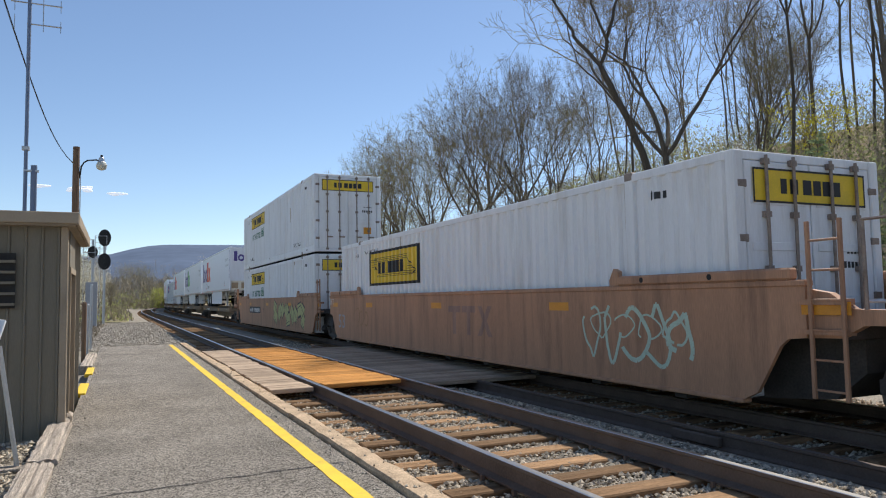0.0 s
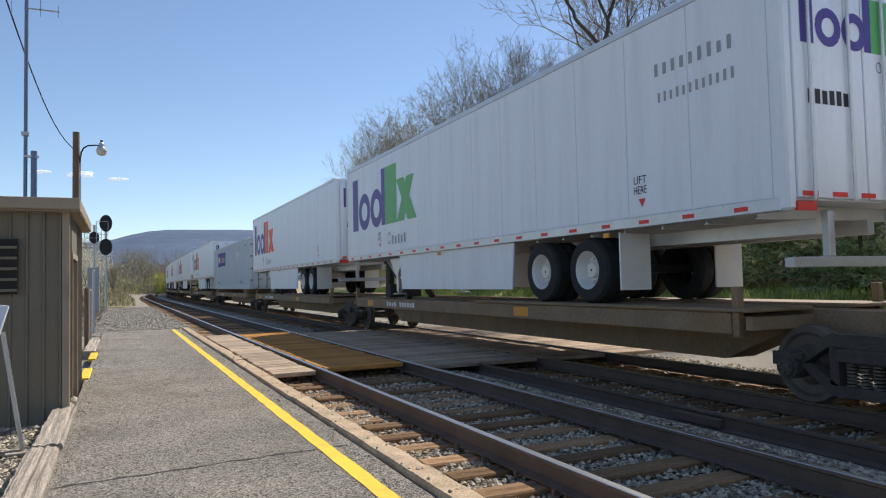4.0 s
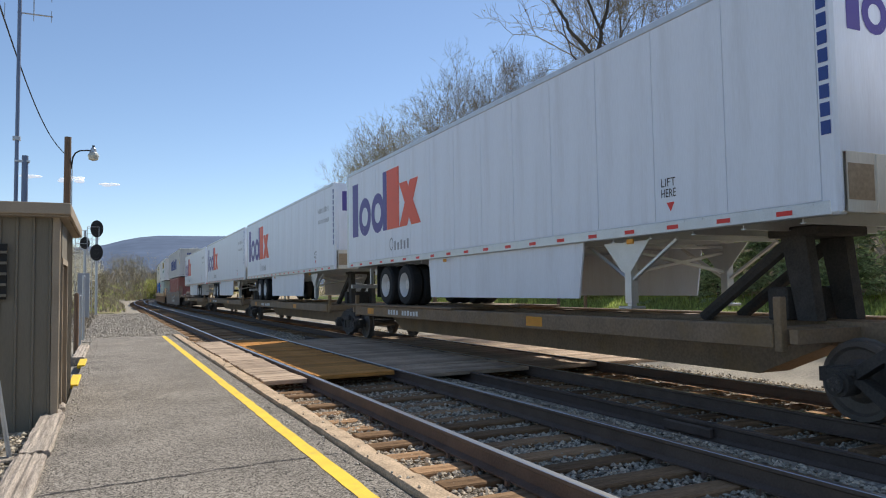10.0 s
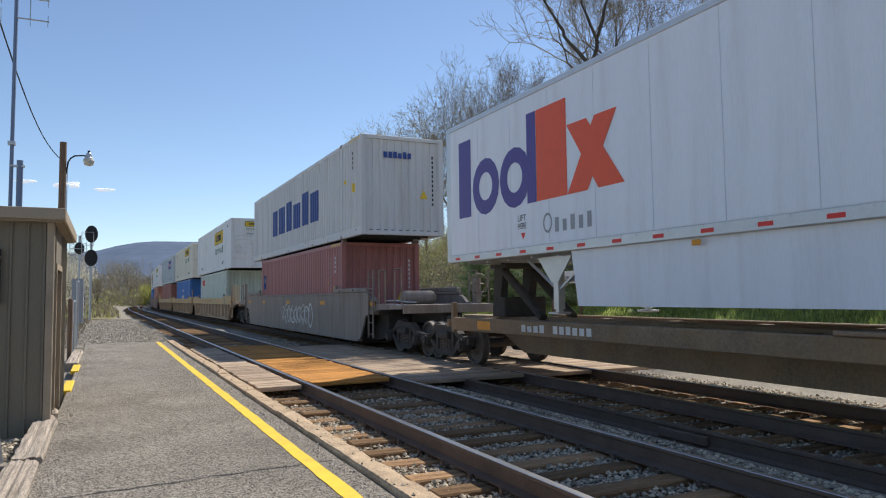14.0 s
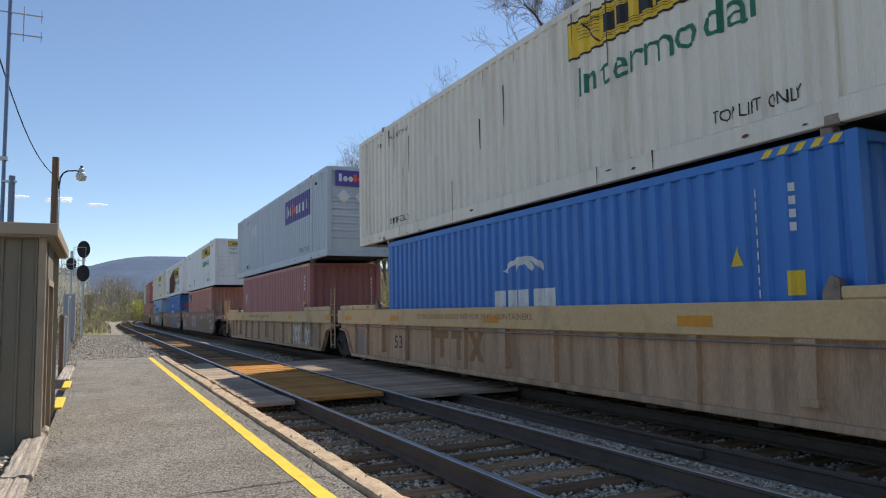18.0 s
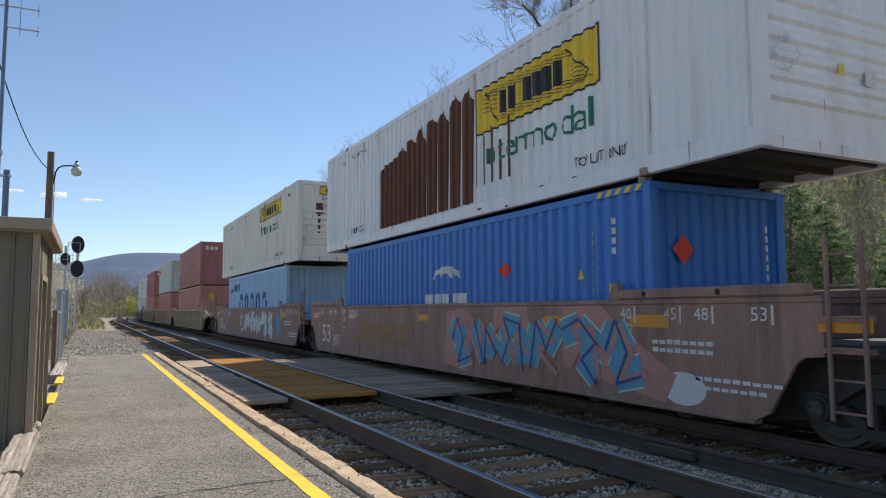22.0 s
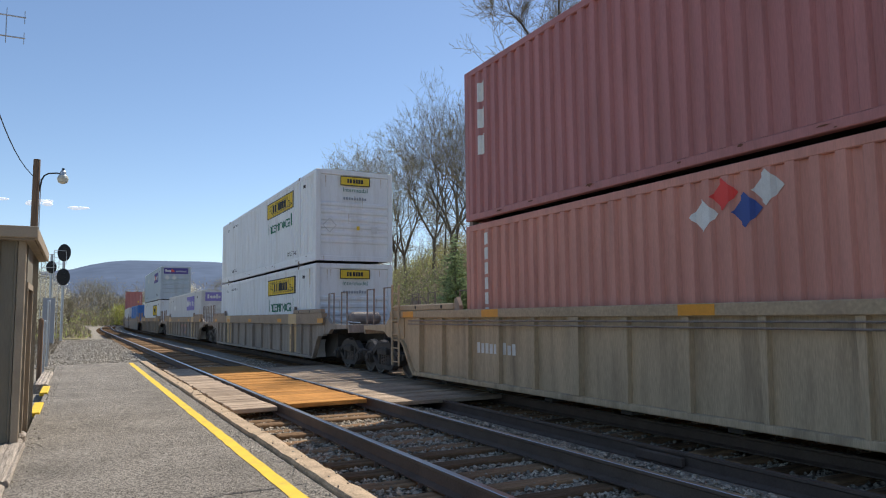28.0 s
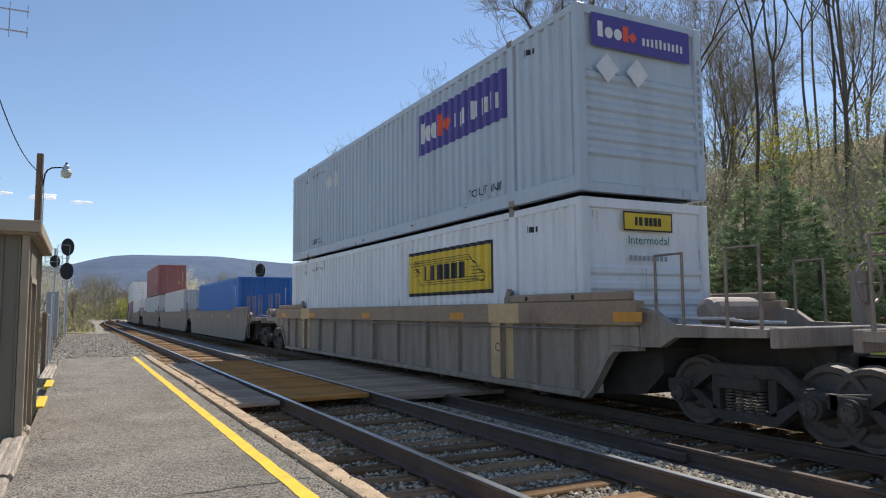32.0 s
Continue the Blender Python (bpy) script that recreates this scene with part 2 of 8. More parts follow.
M = {
    "asphalt": mat("asphalt", (0.272, 0.24, 0.2), 0.95, var=0.3, scale=1.1, fine=150, bump=1.0, dirt=(0.17, 0.15, 0.127), dirt_amt=0.25, dirt_scale=0.6, spec=0.12, bump_dist=0.012, speckle=0.9),
    "yellow_paint": mat("yellow_paint", (0.86, 0.56, 0.03), 0.75, var=0.12, scale=5, fine=120, bump=0.4, dirt=(0.35, 0.27, 0.1), dirt_amt=0.5, dirt_scale=6),
    "kerb": mat("kerb_concrete", (0.52, 0.385, 0.255), 0.95, var=0.4, scale=4, fine=45, bump=1.0, dirt=(0.26, 0.18, 0.12), dirt_amt=0.7, dirt_scale=3, bump_dist=0.012, spec=0.1),
    "gravel_stone": mat("gravel_stone", (0.40, 0.355, 0.295), 0.9, var=0.2, scale=8, fine=40, bump=0.3, rand=0.35, island=True, spec=0.15),
    "turf": mat("turf", (0.27, 0.31, 0.10), 0.95, var=0.45, scale=1.2, fine=14, bump=0.8, dirt=(0.24, 0.2, 0.1), dirt_amt=0.35, dirt_scale=0.4, spec=0.05, bump_dist=0.04),
    "crack": mat("crack", (0.06, 0.055, 0.05), 1.0, var=0.1, bump=0),
    "ballast": mat("ballast_stone", (0.46, 0.39, 0.295), 0.95, var=0.25, scale=8, fine=40, bump=0.4, rand=0.6, island=True, spec=0.1),
    "ballast_bed": mat("ballast_bed", (0.33, 0.29, 0.235), 0.95, var=0.45, scale=14, fine=38, bump=1.0, spec=0.1, bump_dist=0.03),
    "gravel": mat("gravel_ground", (0.31, 0.275, 0.225), 0.95, var=0.4, scale=0.6, fine=22, bump=0.8, dirt=(0.2, 0.175, 0.11), dirt_amt=0.6, dirt_scale=0.15, spec=0.05, bump_dist=0.03),
    "grass": mat("grass_blades", (0.34, 0.40, 0.12), 0.8, var=0.4, scale=0.5, fine=9, bump=0, rand=0.35, island=True, spec=0.2),
    "litter": mat("forest_floor", (0.46, 0.37, 0.25), 0.95, var=0.4, scale=0.35, fine=7, bump=0.8, dirt=(0.15, 0.17, 0.06), dirt_amt=0.6, dirt_scale=0.12, spec=0.1, bump_dist=0.08),
    "tie": mat("tie_timber", (0.30, 0.18, 0.095), 0.9, var=0.55, scale=4, fine=30, bump=0.9, rand=0.4, stretch=(0.6, 6, 6), spec=0.1, dirt=(0.2, 0.16, 0.12), dirt_amt=0.5, dirt_scale=2),
    "rail_steel": mat("rail_rusty_side", (0.125, 0.088, 0.066), 0.9, 0.0, var=0.25, scale=4, fine=50, bump=0.4),
    "rail_head": mat("rail_polished_head", (0.55, 0.54, 0.53), 0.28, 1.0, var=0.1, scale=3, fine=40, bump=0.05),
    "plank": mat("crossing_plank", (0.46, 0.345, 0.245), 0.9, var=0.5, scale=3, fine=28, bump=0.9, rand=0.22, stretch=(0.7, 7, 7), spec=0.1, dirt=(0.22, 0.16, 0.11), dirt_amt=0.5),
    "plank_orange": mat("crossing_plank_rusty", (0.52, 0.24, 0.065), 0.85, var=0.5, scale=3, fine=28, bump=0.9, rand=0.2, stretch=(0.7, 7, 7), spec=0.1, dirt=(0.33, 0.19, 0.09), dirt_amt=0.4),
    "old_timber": mat("weathered_timber", (0.52, 0.44, 0.36), 0.95, var=0.55, scale=3, fine=26, bump=1.0, stretch=(8, 0.6, 8), dirt=(0.15, 0.115, 0.09), dirt_amt=0.75, dirt_scale=1.0, spec=0.1, bump_dist=0.02),
    "siding": mat("shed_siding", (0.20, 0.175, 0.13), 0.75, var=0.12, scale=2, fine=50, bump=0.2, stretch=STREAK, dirt=(0.12, 0.1, 0.08), dirt_amt=0.3),
    "trim": mat("shed_trim", (0.37, 0.295, 0.21), 0.7, var=0.12, scale=3, fine=60, dirt=(0.2, 0.15, 0.1), dirt_amt=0.4),
    "shed_roof": mat("shed_roof", (0.27, 0.22, 0.16), 0.8, var=0.2, scale=3, fine=60),
    "black": mat("black_paint", (0.018, 0.018, 0.019), 0.6, var=0.2),
    # near-black in place of the shade inside vent and lift holes
    "dark": mat("shaded_opening", (0.03, 0.028, 0.026), 0.9, var=0.2),
    "pole": mat("pole_wood", (0.19, 0.12, 0.075), 0.9, var=0.3, scale=4, fine=40, bump=0.7, stretch=(6, 6, 0.5)),
    "galv": mat("galvanised", (0.5, 0.52, 0.54), 0.45, 0.7, var=0.12, scale=5, fine=60),
    "bluegrey": mat("blue_grey_pipe", (0.17, 0.22, 0.32), 0.55, 0.2, var=0.1),
    "white": mat("white_paint", (0.8, 0.8, 0.79), 0.55, var=0.06),
    "lampglass": mat("lamp_glass", (0.62, 0.6, 0.5), 0.25, var=0.05, bump=0),
    # distance haze is put into the ridge's base colour as blue-grey
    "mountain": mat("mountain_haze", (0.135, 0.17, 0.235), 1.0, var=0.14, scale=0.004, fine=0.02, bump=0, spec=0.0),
    # the clouds glow by themselves: lit from behind, they would look dark
    "cloud": glow(mat("cloud_white_glow", (0.95, 0.95, 0.97), 1.0, var=0.03, bump=0, spec=0.0), (0.9, 0.94, 1.0), 0.45),
    "bark": mat("bark_dark", (0.15, 0.125, 0.1), 0.95, var=0.35, scale=2, fine=25, bump=0.9, stretch=(3, 3, 0.6), spec=0.1, bump_dist=0.02, rand=0.3),
    "twig": mat("twig_brown", (0.27, 0.225, 0.155), 0.95, var=0.2, bump=0, spec=0.1, rand=0.25),
    "brushwood": mat("brushwood", (0.40, 0.34, 0.24), 0.95, var=0.3, bump=0, spec=0.1, rand=0.4, island=True),
    "bud": mat("spring_leaf", (0.44, 0.44, 0.13), 0.8, var=0.3, bump=0, rand=0.3, island=True, spec=0.2),
    "bud_yellow": mat("yellow_leaf", (0.75, 0.68, 0.07), 0.8, var=0.2, bump=0, rand=0.25, island=True, spec=0.2),
    "blossom": mat("white_blossom", (0.78, 0.74, 0.60), 0.8, var=0.2, bump=0, rand=0.2, island=True, spec=0.2),
    "needle": mat("spruce_needles", (0.36, 0.43, 0.23), 0.85, var=0.3, bump=0, rand=0.45, island=True, spec=0.2),
    "shrub": mat("shrub_leaf", (0.44, 0.45, 0.19), 0.85, var=0.3, bump=0, rand=0.5, island=True, spec=0.2),
    # train
    "c_white": mat("container_white", (0.82, 0.83, 0.84), 0.5, var=0.07, scale=1.2, fine=30, bump=0.1, stretch=STREAK, dirt=(0.47, 0.41, 0.33), dirt_amt=0.4, dirt_scale=0.9),
    "c_cream": mat("container_cream", (0.80, 0.76, 0.66), 0.55, var=0.09, scale=1.2, fine=30, bump=0.1, stretch=STREAK, dirt=(0.42, 0.33, 0.22), dirt_amt=0.45, dirt_scale=0.9),
    "c_grey": mat("container_grey", (0.50, 0.565, 0.63), 0.5, var=0.07, scale=1.2, fine=30, bump=0.1, stretch=STREAK, dirt=(0.32, 0.31, 0.29), dirt_amt=0.4, dirt_scale=0.9),
    "c_pale": mat("container_pale_grey", (0.66, 0.66, 0.66), 0.55, var=0.08, scale=1.2, fine=30, bump=0.1, stretch=STREAK, dirt=(0.4, 0.37, 0.33), dirt_amt=0.4, dirt_scale=0.9),
    "c_red": mat("container_maroon", (0.42, 0.165, 0.155), 0.5, var=0.16, scale=1.5, fine=30, bump=0.1, stretch=STREAK, dirt=(0.26, 0.11, 0.09), dirt_amt=0.5),
    "c_brick": mat("container_brick_red", (0.56, 0.25, 0.195), 0.55, var=0.16, scale=1.5, fine=30, bump=0.1, stretch=STREAK, dirt=(0.32, 0.14, 0.11), dirt_amt=0.5),
    "c_blue": mat("container_blue", (0.04, 0.19, 0.56), 0.45, var=0.1, scale=1.5, fine=30, bump=0.1, stretch=STREAK, dirt=(0.05, 0.1, 0.22), dirt_amt=0.4),
    "c_lightblue": mat("container_light_blue", (0.36, 0.55, 0.76), 0.55, var=0.1, scale=1.5, fine=30, bump=0.1, stretch=STREAK, dirt=(0.35, 0.38, 0.38), dirt_amt=0.5),
    "c_green": mat("container_grey_green", (0.60, 0.67, 0.60), 0.55, var=0.12, scale=1.5, fine=30, bump=0.1, stretch=STREAK, dirt=(0.36, 0.33, 0.26), dirt_amt=0.6),
    "under": mat("container_underside", (0.05, 0.048, 0.045), 0.85, var=0.25),
    "rod": mat("lock_rod", (0.3, 0.24, 0.2), 0.6, 0.5, var=0.25, dirt=RUST, dirt_amt=0.6, dirt_scale=5),
    "trailer": mat("trailer_white", (0.80, 0.845, 0.92), 0.4, var=0.05, scale=0.8, fine=20, bump=0.03, stretch=STREAK, dirt=(0.52, 0.52, 0.52), dirt_amt=0.3),
    "alu": mat("aluminium_rail", (0.62, 0.63, 0.64), 0.4, 0.6, var=0.1, scale=4),
    "well_maroon": mat("well_car_maroon", (0.46, 0.25, 0.145), 0.7, var=0.2, scale=1.4, fine=26, bump=0.2, stretch=STREAK, dirt=(0.16, 0.09, 0.06), dirt_amt=0.7),
    "well_tan": mat("well_car_tan", (0.54, 0.35, 0.215), 0.7, var=0.3, scale=1.4, fine=26, bump=0.2, stretch=STREAK, dirt=(0.2, 0.115, 0.07), dirt_amt=0.8),
    "chord_tan": mat("well_top_rail_tan", (0.70, 0.49, 0.25), 0.7, var=0.13, scale=1.2, fine=26, bump=0.2, dirt=(0.34, 0.22, 0.13), dirt_amt=0.75),
    "chord_dusty": mat("well_top_rail_dusty", (0.43, 0.32, 0.205), 0.7, var=0.25, scale=1.2, fine=26, bump=0.2, dirt=(0.24, 0.17, 0.12), dirt_amt=0.8),
    "field": mat("rough_field", (0.27, 0.23, 0.13), 0.95, var=0.4, scale=0.3, fine=6, bump=0.6, dirt=(0.16, 0.19, 0.06), dirt_amt=0.6, dirt_scale=0.1, spec=0.1, bump_dist=0.05),
    "well_grey": mat("well_car_dusty_grey", (0.34, 0.275, 0.22), 0.75, var=0.3, scale=1.4, fine=26, bump=0.2, stretch=STREAK, dirt=(0.15, 0.115, 0.09), dirt_amt=0.7),
    "chord_brown": mat("well_top_rail_brown", (0.38, 0.265, 0.175), 0.7, var=0.25, scale=1.2, fine=26, bump=0.2, dirt=(0.2, 0.13, 0.1), dirt_amt=0.8),
    "well_olive": mat("well_car_dusty_olive", (0.47, 0.36, 0.235), 0.75, var=0.28, scale=1.4, fine=26, bump=0.2, stretch=STREAK, dirt=(0.17, 0.12, 0.08), dirt_amt=0.75),
    "well_brown": mat("well_car_brown", (0.34, 0.205, 0.155), 0.7, var=0.28, scale=1.4, fine=26, bump=0.2, stretch=STREAK, dirt=(0.12, 0.08, 0.065), dirt_amt=0.75),
    "well_silver": mat("well_car_silver", (0.29, 0.235, 0.2), 0.65, 0.1, var=0.25, scale=1.4, fine=26, bump=0.2, stretch=STREAK, dirt=(0.16, 0.115, 0.09), dirt_amt=0.8),
    "truck_steel": mat("truck_grime", (0.065, 0.057, 0.05), 0.85, 0.1, var=0.35, scale=5, fine=40, bump=0.4),
    "wheel_steel": mat("wheel_steel", (0.14, 0.12, 0.105), 0.65, 0.4, var=0.25),
    "spine": mat("spine_car_brown", (0.25, 0.175, 0.11), 0.75, var=0.3, scale=2, fine=26, bump=0.3, dirt=(0.3, 0.18, 0.06), dirt_amt=0.6),
    "rubber": mat("tyre_rubber", (0.022, 0.022, 0.023), 0.85, var=0.2, bump=0.3),
    "rim": mat("wheel_rim_white", (0.68, 0.68, 0.66), 0.5, 0.1, var=0.1),
    "d_yellow": mat("sign_yellow", (0.80, 0.55, 0.03), 0.5, var=0.1, dirt=(0.5, 0.36, 0.08), dirt_amt=0.4),
    "d_orange": mat("reflector_orange", (0.72, 0.30, 0.02), 0.5, var=0.12, dirt=(0.4, 0.2, 0.06), dirt_amt=0.5),
    "d_black": mat("lettering_black", (0.025, 0.025, 0.028), 0.6, var=0.1),
    "d_green": mat("lettering_green", (0.02, 0.17, 0.10), 0.55, var=0.12),
    "d_purple": mat("logo_purple", (0.085, 0.06, 0.28), 0.45, var=0.08),
    "d_violet": mat("logo_faded_violet", (0.24, 0.2, 0.52), 0.5, var=0.1),
    "d_blue": mat("lettering_blue", (0.03, 0.07, 0.28), 0.5, var=0.1),
    "d_red": mat("logo_orange_red", (0.82, 0.10, 0.03), 0.45, var=0.06),
    "d_tape": mat("tape_red", (0.72, 0.04, 0.03), 0.45, var=0.06),
    "d_leaf": mat("logo_leaf_green", (0.13, 0.45, 0.14), 0.45, var=0.06),
    "d_white": mat("lettering_white", (0.72, 0.72, 0.70), 0.6, var=0.12, dirt=(0.4, 0.37, 0.33), dirt_amt=0.5),
    "d_grey": mat("lettering_grey", (0.33, 0.35, 0.38), 0.6, var=0.1),
    "d_tan": mat("lettering_tan", (0.33, 0.18, 0.075), 0.65, var=0.2),
    "d_mint": mat("graffiti_mint", (0.5, 0.62, 0.5), 0.6, var=0.15),
    "d_gold": mat("graffiti_gold", (0.5, 0.48, 0.2), 0.6, var=0.15),
    "d_skyblue": mat("graffiti_blue", (0.12, 0.33, 0.48), 0.6, var=0.15),
    "d_pink": mat("graffiti_pink", (0.5, 0.25, 0.2), 0.6, var=0.15),
    "d_stain": mat("drip_stain", (0.56, 0.47, 0.37), 0.8, var=0.3, scale=3, fine=20, bump=0.1, stretch=STREAK),
    "d_rust": mat("bare_rust", (0.14, 0.055, 0.03), 0.85, var=0.3, scale=3, fine=20, bump=0.4, stretch=STREAK),
}


for k in ("grass", "bud", "bud_yellow", "blossom", "needle", "shrub"):
    leafy(M[k], 0.45)


# ---- mesh helpers ----
def obj(name, me, parent=None, m=None, label="", kind=""):
    ob = new(name, me)
    if parent:
        ob.parent = parent
    if m is not None:
        ob.matrix_basis = m
    if label or kind:
        tagged(ob, label=label, kind=kind)
    return ob


def finish(bm, name, material, smooth=False):
    me = bpy.data.meshes.new(name)
    bm.normal_update()
    bm.to_mesh(me)
    bm.free()
    me.materials.append(M[material])
    if smooth:
        me.polygons.foreach_set("use_smooth", [True] * len(me.polygons))
    return me


def part(name, bm, material, parent=None, label="", m=None, smooth=False, kind=""):
    return obj(name, finish(bm, name, material, smooth), parent, m, label, kind)


def raw(name, verts, faces, material, parent=None, label="", m=None, smooth=False, kind=""):
    me = bpy.data.meshes.new(name)
    me.from_pydata(verts, [], faces)
    me.materials.append(M[material])
    if smooth:
        me.polygons.foreach_set("use_smooth", [True] * len(me.polygons))
    return obj(name, me, parent, m, label, kind)


def empty(name, m, label, category, group="", kind=""):
    ob = new(name)
    ob.matrix_basis = m
    return tagged(ob, label, category, group, kind)


def box(bm, x0, x1, y0, y1, z0, z1, bev=0.0):
    v = [bm.verts.new(p) for p in ((x0, y0, z0), (x1, y0, z0), (x1, y1, z0), (x0, y1, z0), (x0, y0, z1), (x1, y0, z1), (x1, y1, z1), (x0, y1, z1))]
    fs = [bm.faces.new([v[i] for i in q]) for q in ((0, 3, 2, 1), (4, 5, 6, 7), (0, 1, 5, 4), (1, 2, 6, 5), (2, 3, 7, 6), (3, 0, 4, 7))]
    if bev:
        bmesh.ops.bevel(bm, geom=list({e for f in fs for e in f.edges}), offset=bev, segments=1, affect="EDGES")
    return bm


def boxes(*rows, bev=0.0):
    bm = bmesh.new()
    for r in rows:
        box(bm, *r, bev=bev)
    return bm


def tube(bm, a, b, r0, r1=None, n=8, caps=True):
    a, b = Vector(a), Vector(b)
    r1 = r0 if r1 is None else r1
    q = (b - a).to_track_quat("Z", "Y")
    A = [bm.verts.new(a + q @ Vector((r0 * math.cos(2 * math.pi * i / n), r0 * math.sin(2 * math.pi * i / n), 0))) for i in range(n)]
    B = [bm.verts.new(b + q @ Vector((r1 * math.cos(2 * math.pi * i / n), r1 * math.sin(2 * math.pi * i / n), 0))) for i in range(n)]
    for i in range(n):
        bm.faces.new((A[i], A[(i + 1) % n], B[(i + 1) % n], B[i]))
    if caps:
        bm.faces.new(A[::-1])
        bm.faces.new(B)
    return bm


def tubes(*rows, n=8):
    bm = bmesh.new()
    for a, b, r in rows:
        tube(bm, a, b, r, n=n)
    return bm


def pipe(bm, pts, r, n=6):
    """A bent tube through pts, in one piece."""
    P = [Vector(p) for p in pts]
    last = None
    for k, p in enumerate(P):
        d = (P[min(k + 1, len(P) - 1)] - P[k]).normalized() + (P[k] - P[max(k - 1, 0)]).normalized()
        q = (d if d.length > 1e-6 else Vector((0, 0, 1))).to_track_quat("Z", "Y")
        ring_ = [bm.verts.new(p + q @ Vector((r * math.cos(2 * math.pi * i / n), r * math.sin(2 * math.pi * i / n), 0))) for i in range(n)]
        if last:
            o = min(range(n), key=lambda o: sum((last[i].co - ring_[(i + o) % n].co).length for i in range(n)))
            ring_ = ring_[o:] + ring_[:o]
            for i in range(n):
                bm.faces.new((last[i], last[(i + 1) % n], ring_[(i + 1) % n], ring_[i]))
        else:
            bm.faces.new(ring_[::-1])
        last = ring_
    bm.faces.new(last)
    return bm


def prism(bm, prof, x0, x1):
    """A profile of (y, z), drawn from x0 to x1."""
    A = [bm.verts.new((x0, y, z)) for y, z in prof]
    B = [bm.verts.new((x1, y, z)) for y, z in prof]
    k = len(prof)
    for i in range(k):
        bm.faces.new((A[i], A[(i + 1) % k], B[(i + 1) % k], B[i]))
    bm.faces.new(A[::-1])
    bm.faces.new(B)
    return bm


def lathe(bm, prof, centre, n=20, axis="x", caps=True):
    """A profile of (radius, offset along the axis), closed round the axis."""
    rings = []
    for r, o in prof:
        ring = []
        for i in range(n):
            c, s_ = r * math.cos(2 * math.pi * i / n), r * math.sin(2 * math.pi * i / n)
            p = (o, c, s_) if axis == "x" else (c, s_, o)
            ring.append(bm.verts.new(Vector(centre) + Vector(p)))
        rings.append(ring)
    for A, B in zip(rings, rings[1:]):
        for i in range(n):
            bm.faces.new((A[i], A[(i + 1) % n], B[(i + 1) % n], B[i]))
    if caps:
        bm.faces.new(rings[0][::-1])
        bm.faces.new(rings[-1])
    return bm


# ---- the line of the tracks ----
TRACK_1, TRACK_2 = 3.66, 7.815      # middles of the near track and of the train's track
DROP = -0.10                        # the train's rails lie a little lower
BEND, RADIUS = 90.0, 1050.0         # the line runs straight, then turns to the right


def line(x, d):
    """Place and heading (degrees) at the distance d along a line that runs at x."""
    if d <= BEND:
        return x, d, 0.0
    r = RADIUS - (x - TRACK_2)
    a = (d - BEND) / RADIUS
    return x + r * (1 - math.cos(a)), BEND + r * math.sin(a), -math.degrees(a)


def sweep(bm, x, prof, d0, d1, step=4.0):
    """Draws a profile of (across, up) along the line."""
    ds = [d0] + ([BEND] if d0 < BEND < d1 else [])
    while ds[-1] < d1 and d1 > BEND:
        ds.append(min(ds[-1] + step, d1))
    if d1 <= BEND:
        ds = [d0, d1]
    rings = []
    for d in ds:
        px, py, h = line(x, d)
        c, s_ = math.cos(radians(h)), math.sin(radians(h))
        rings.append([bm.verts.new((px + a * c, py + a * s_, z)) for a, z in prof])
    k = len(prof)
    for A, B in zip(rings, rings[1:]):
        for i in range(k):
            bm.faces.new((A[i], B[i], B[(i + 1) % k], A[(i + 1) % k]))
    bm.faces.new(rings[0])
    bm.faces.new(rings[-1][::-1])
    return bm


def strip(x0, x1, y0, y1, nx, ny, fz, material, name, kind="structure", label="", smooth=True):
    """A sheet of ground whose height comes from fz(x, y)."""
    vs, fs = [], []
    for j in range(ny + 1):
        for i in range(nx + 1):
            x, y = x0 + (x1 - x0) * i / nx, y0 + (y1 - y0) * j / ny
            vs.append((x, y, fz(x, y)))
    for j in range(ny):
        for i in range(nx):
            a = j * (nx + 1) + i
            fs.append((a, a + 1, a + nx + 2, a + nx + 1))
    return raw(name, vs, fs, material, label=label, kind=kind, smooth=smooth)


# ---- ground ----
def hill(x, y):
    """Height of the wooded slope beyond the tracks."""
    d = max(0.0, x - 19.0 - 0.06 * max(0.0, y - 60))
    return -0.3 + 14.0 * (1 - math.exp(-(d / 18.0) ** 1.6)) * (1.0 if y < 55 else max(0.15, 1 - (y - 55) / 70)) + 0.25 * noise.noise((x * 0.2, y * 0.2, 0)) + 0.95 * min(1.0, max(0.0, (x - 15.4) / 3.2))


g = raw("ground", [(-2500, -2500, -0.75), (2500, -2500, -0.75), (2500, 4000, -0.75), (-2500, 4000, -0.75)], [(0, 1, 2, 3)], "gravel", kind="structure")
tagged(g, "dusty gravel and dirt ground round the tracks", "ground")
tagged(strip(-40, 0, -14, 250, 20, 60, lambda x, y: -0.2 + 0.05 * noise.noise((x * 0.4, y * 0.4, 3)), "gravel", "gravel_yard"), "grey gravel and dry dirt beside the platform", "ground")
tagged(strip(0, 15.5, 25.2, 250, 16, 60, lambda x, y: -0.2 + 0.04 * noise.noise((x * 0.6, y * 0.5, 3)) - (0.25 if x > 2 else 0), "gravel", "gravel_verge"), "pale gravel at the end of the platform", "ground")
tagged(strip(10.2, 15.5, -14, 25.2, 8, 24, lambda x, y: -0.36 + 0.04 * noise.noise((x * 0.6, y * 0.5, 5)), "gravel", "gravel_shoulder"), "sunlit gravel shoulder beyond the tracks", "ground")
tagged(strip(15.5, 120, -60, 300, 70, 90, hill, "litter", "wooded_slope"), "leaf-strewn wooded hillside", "ground")
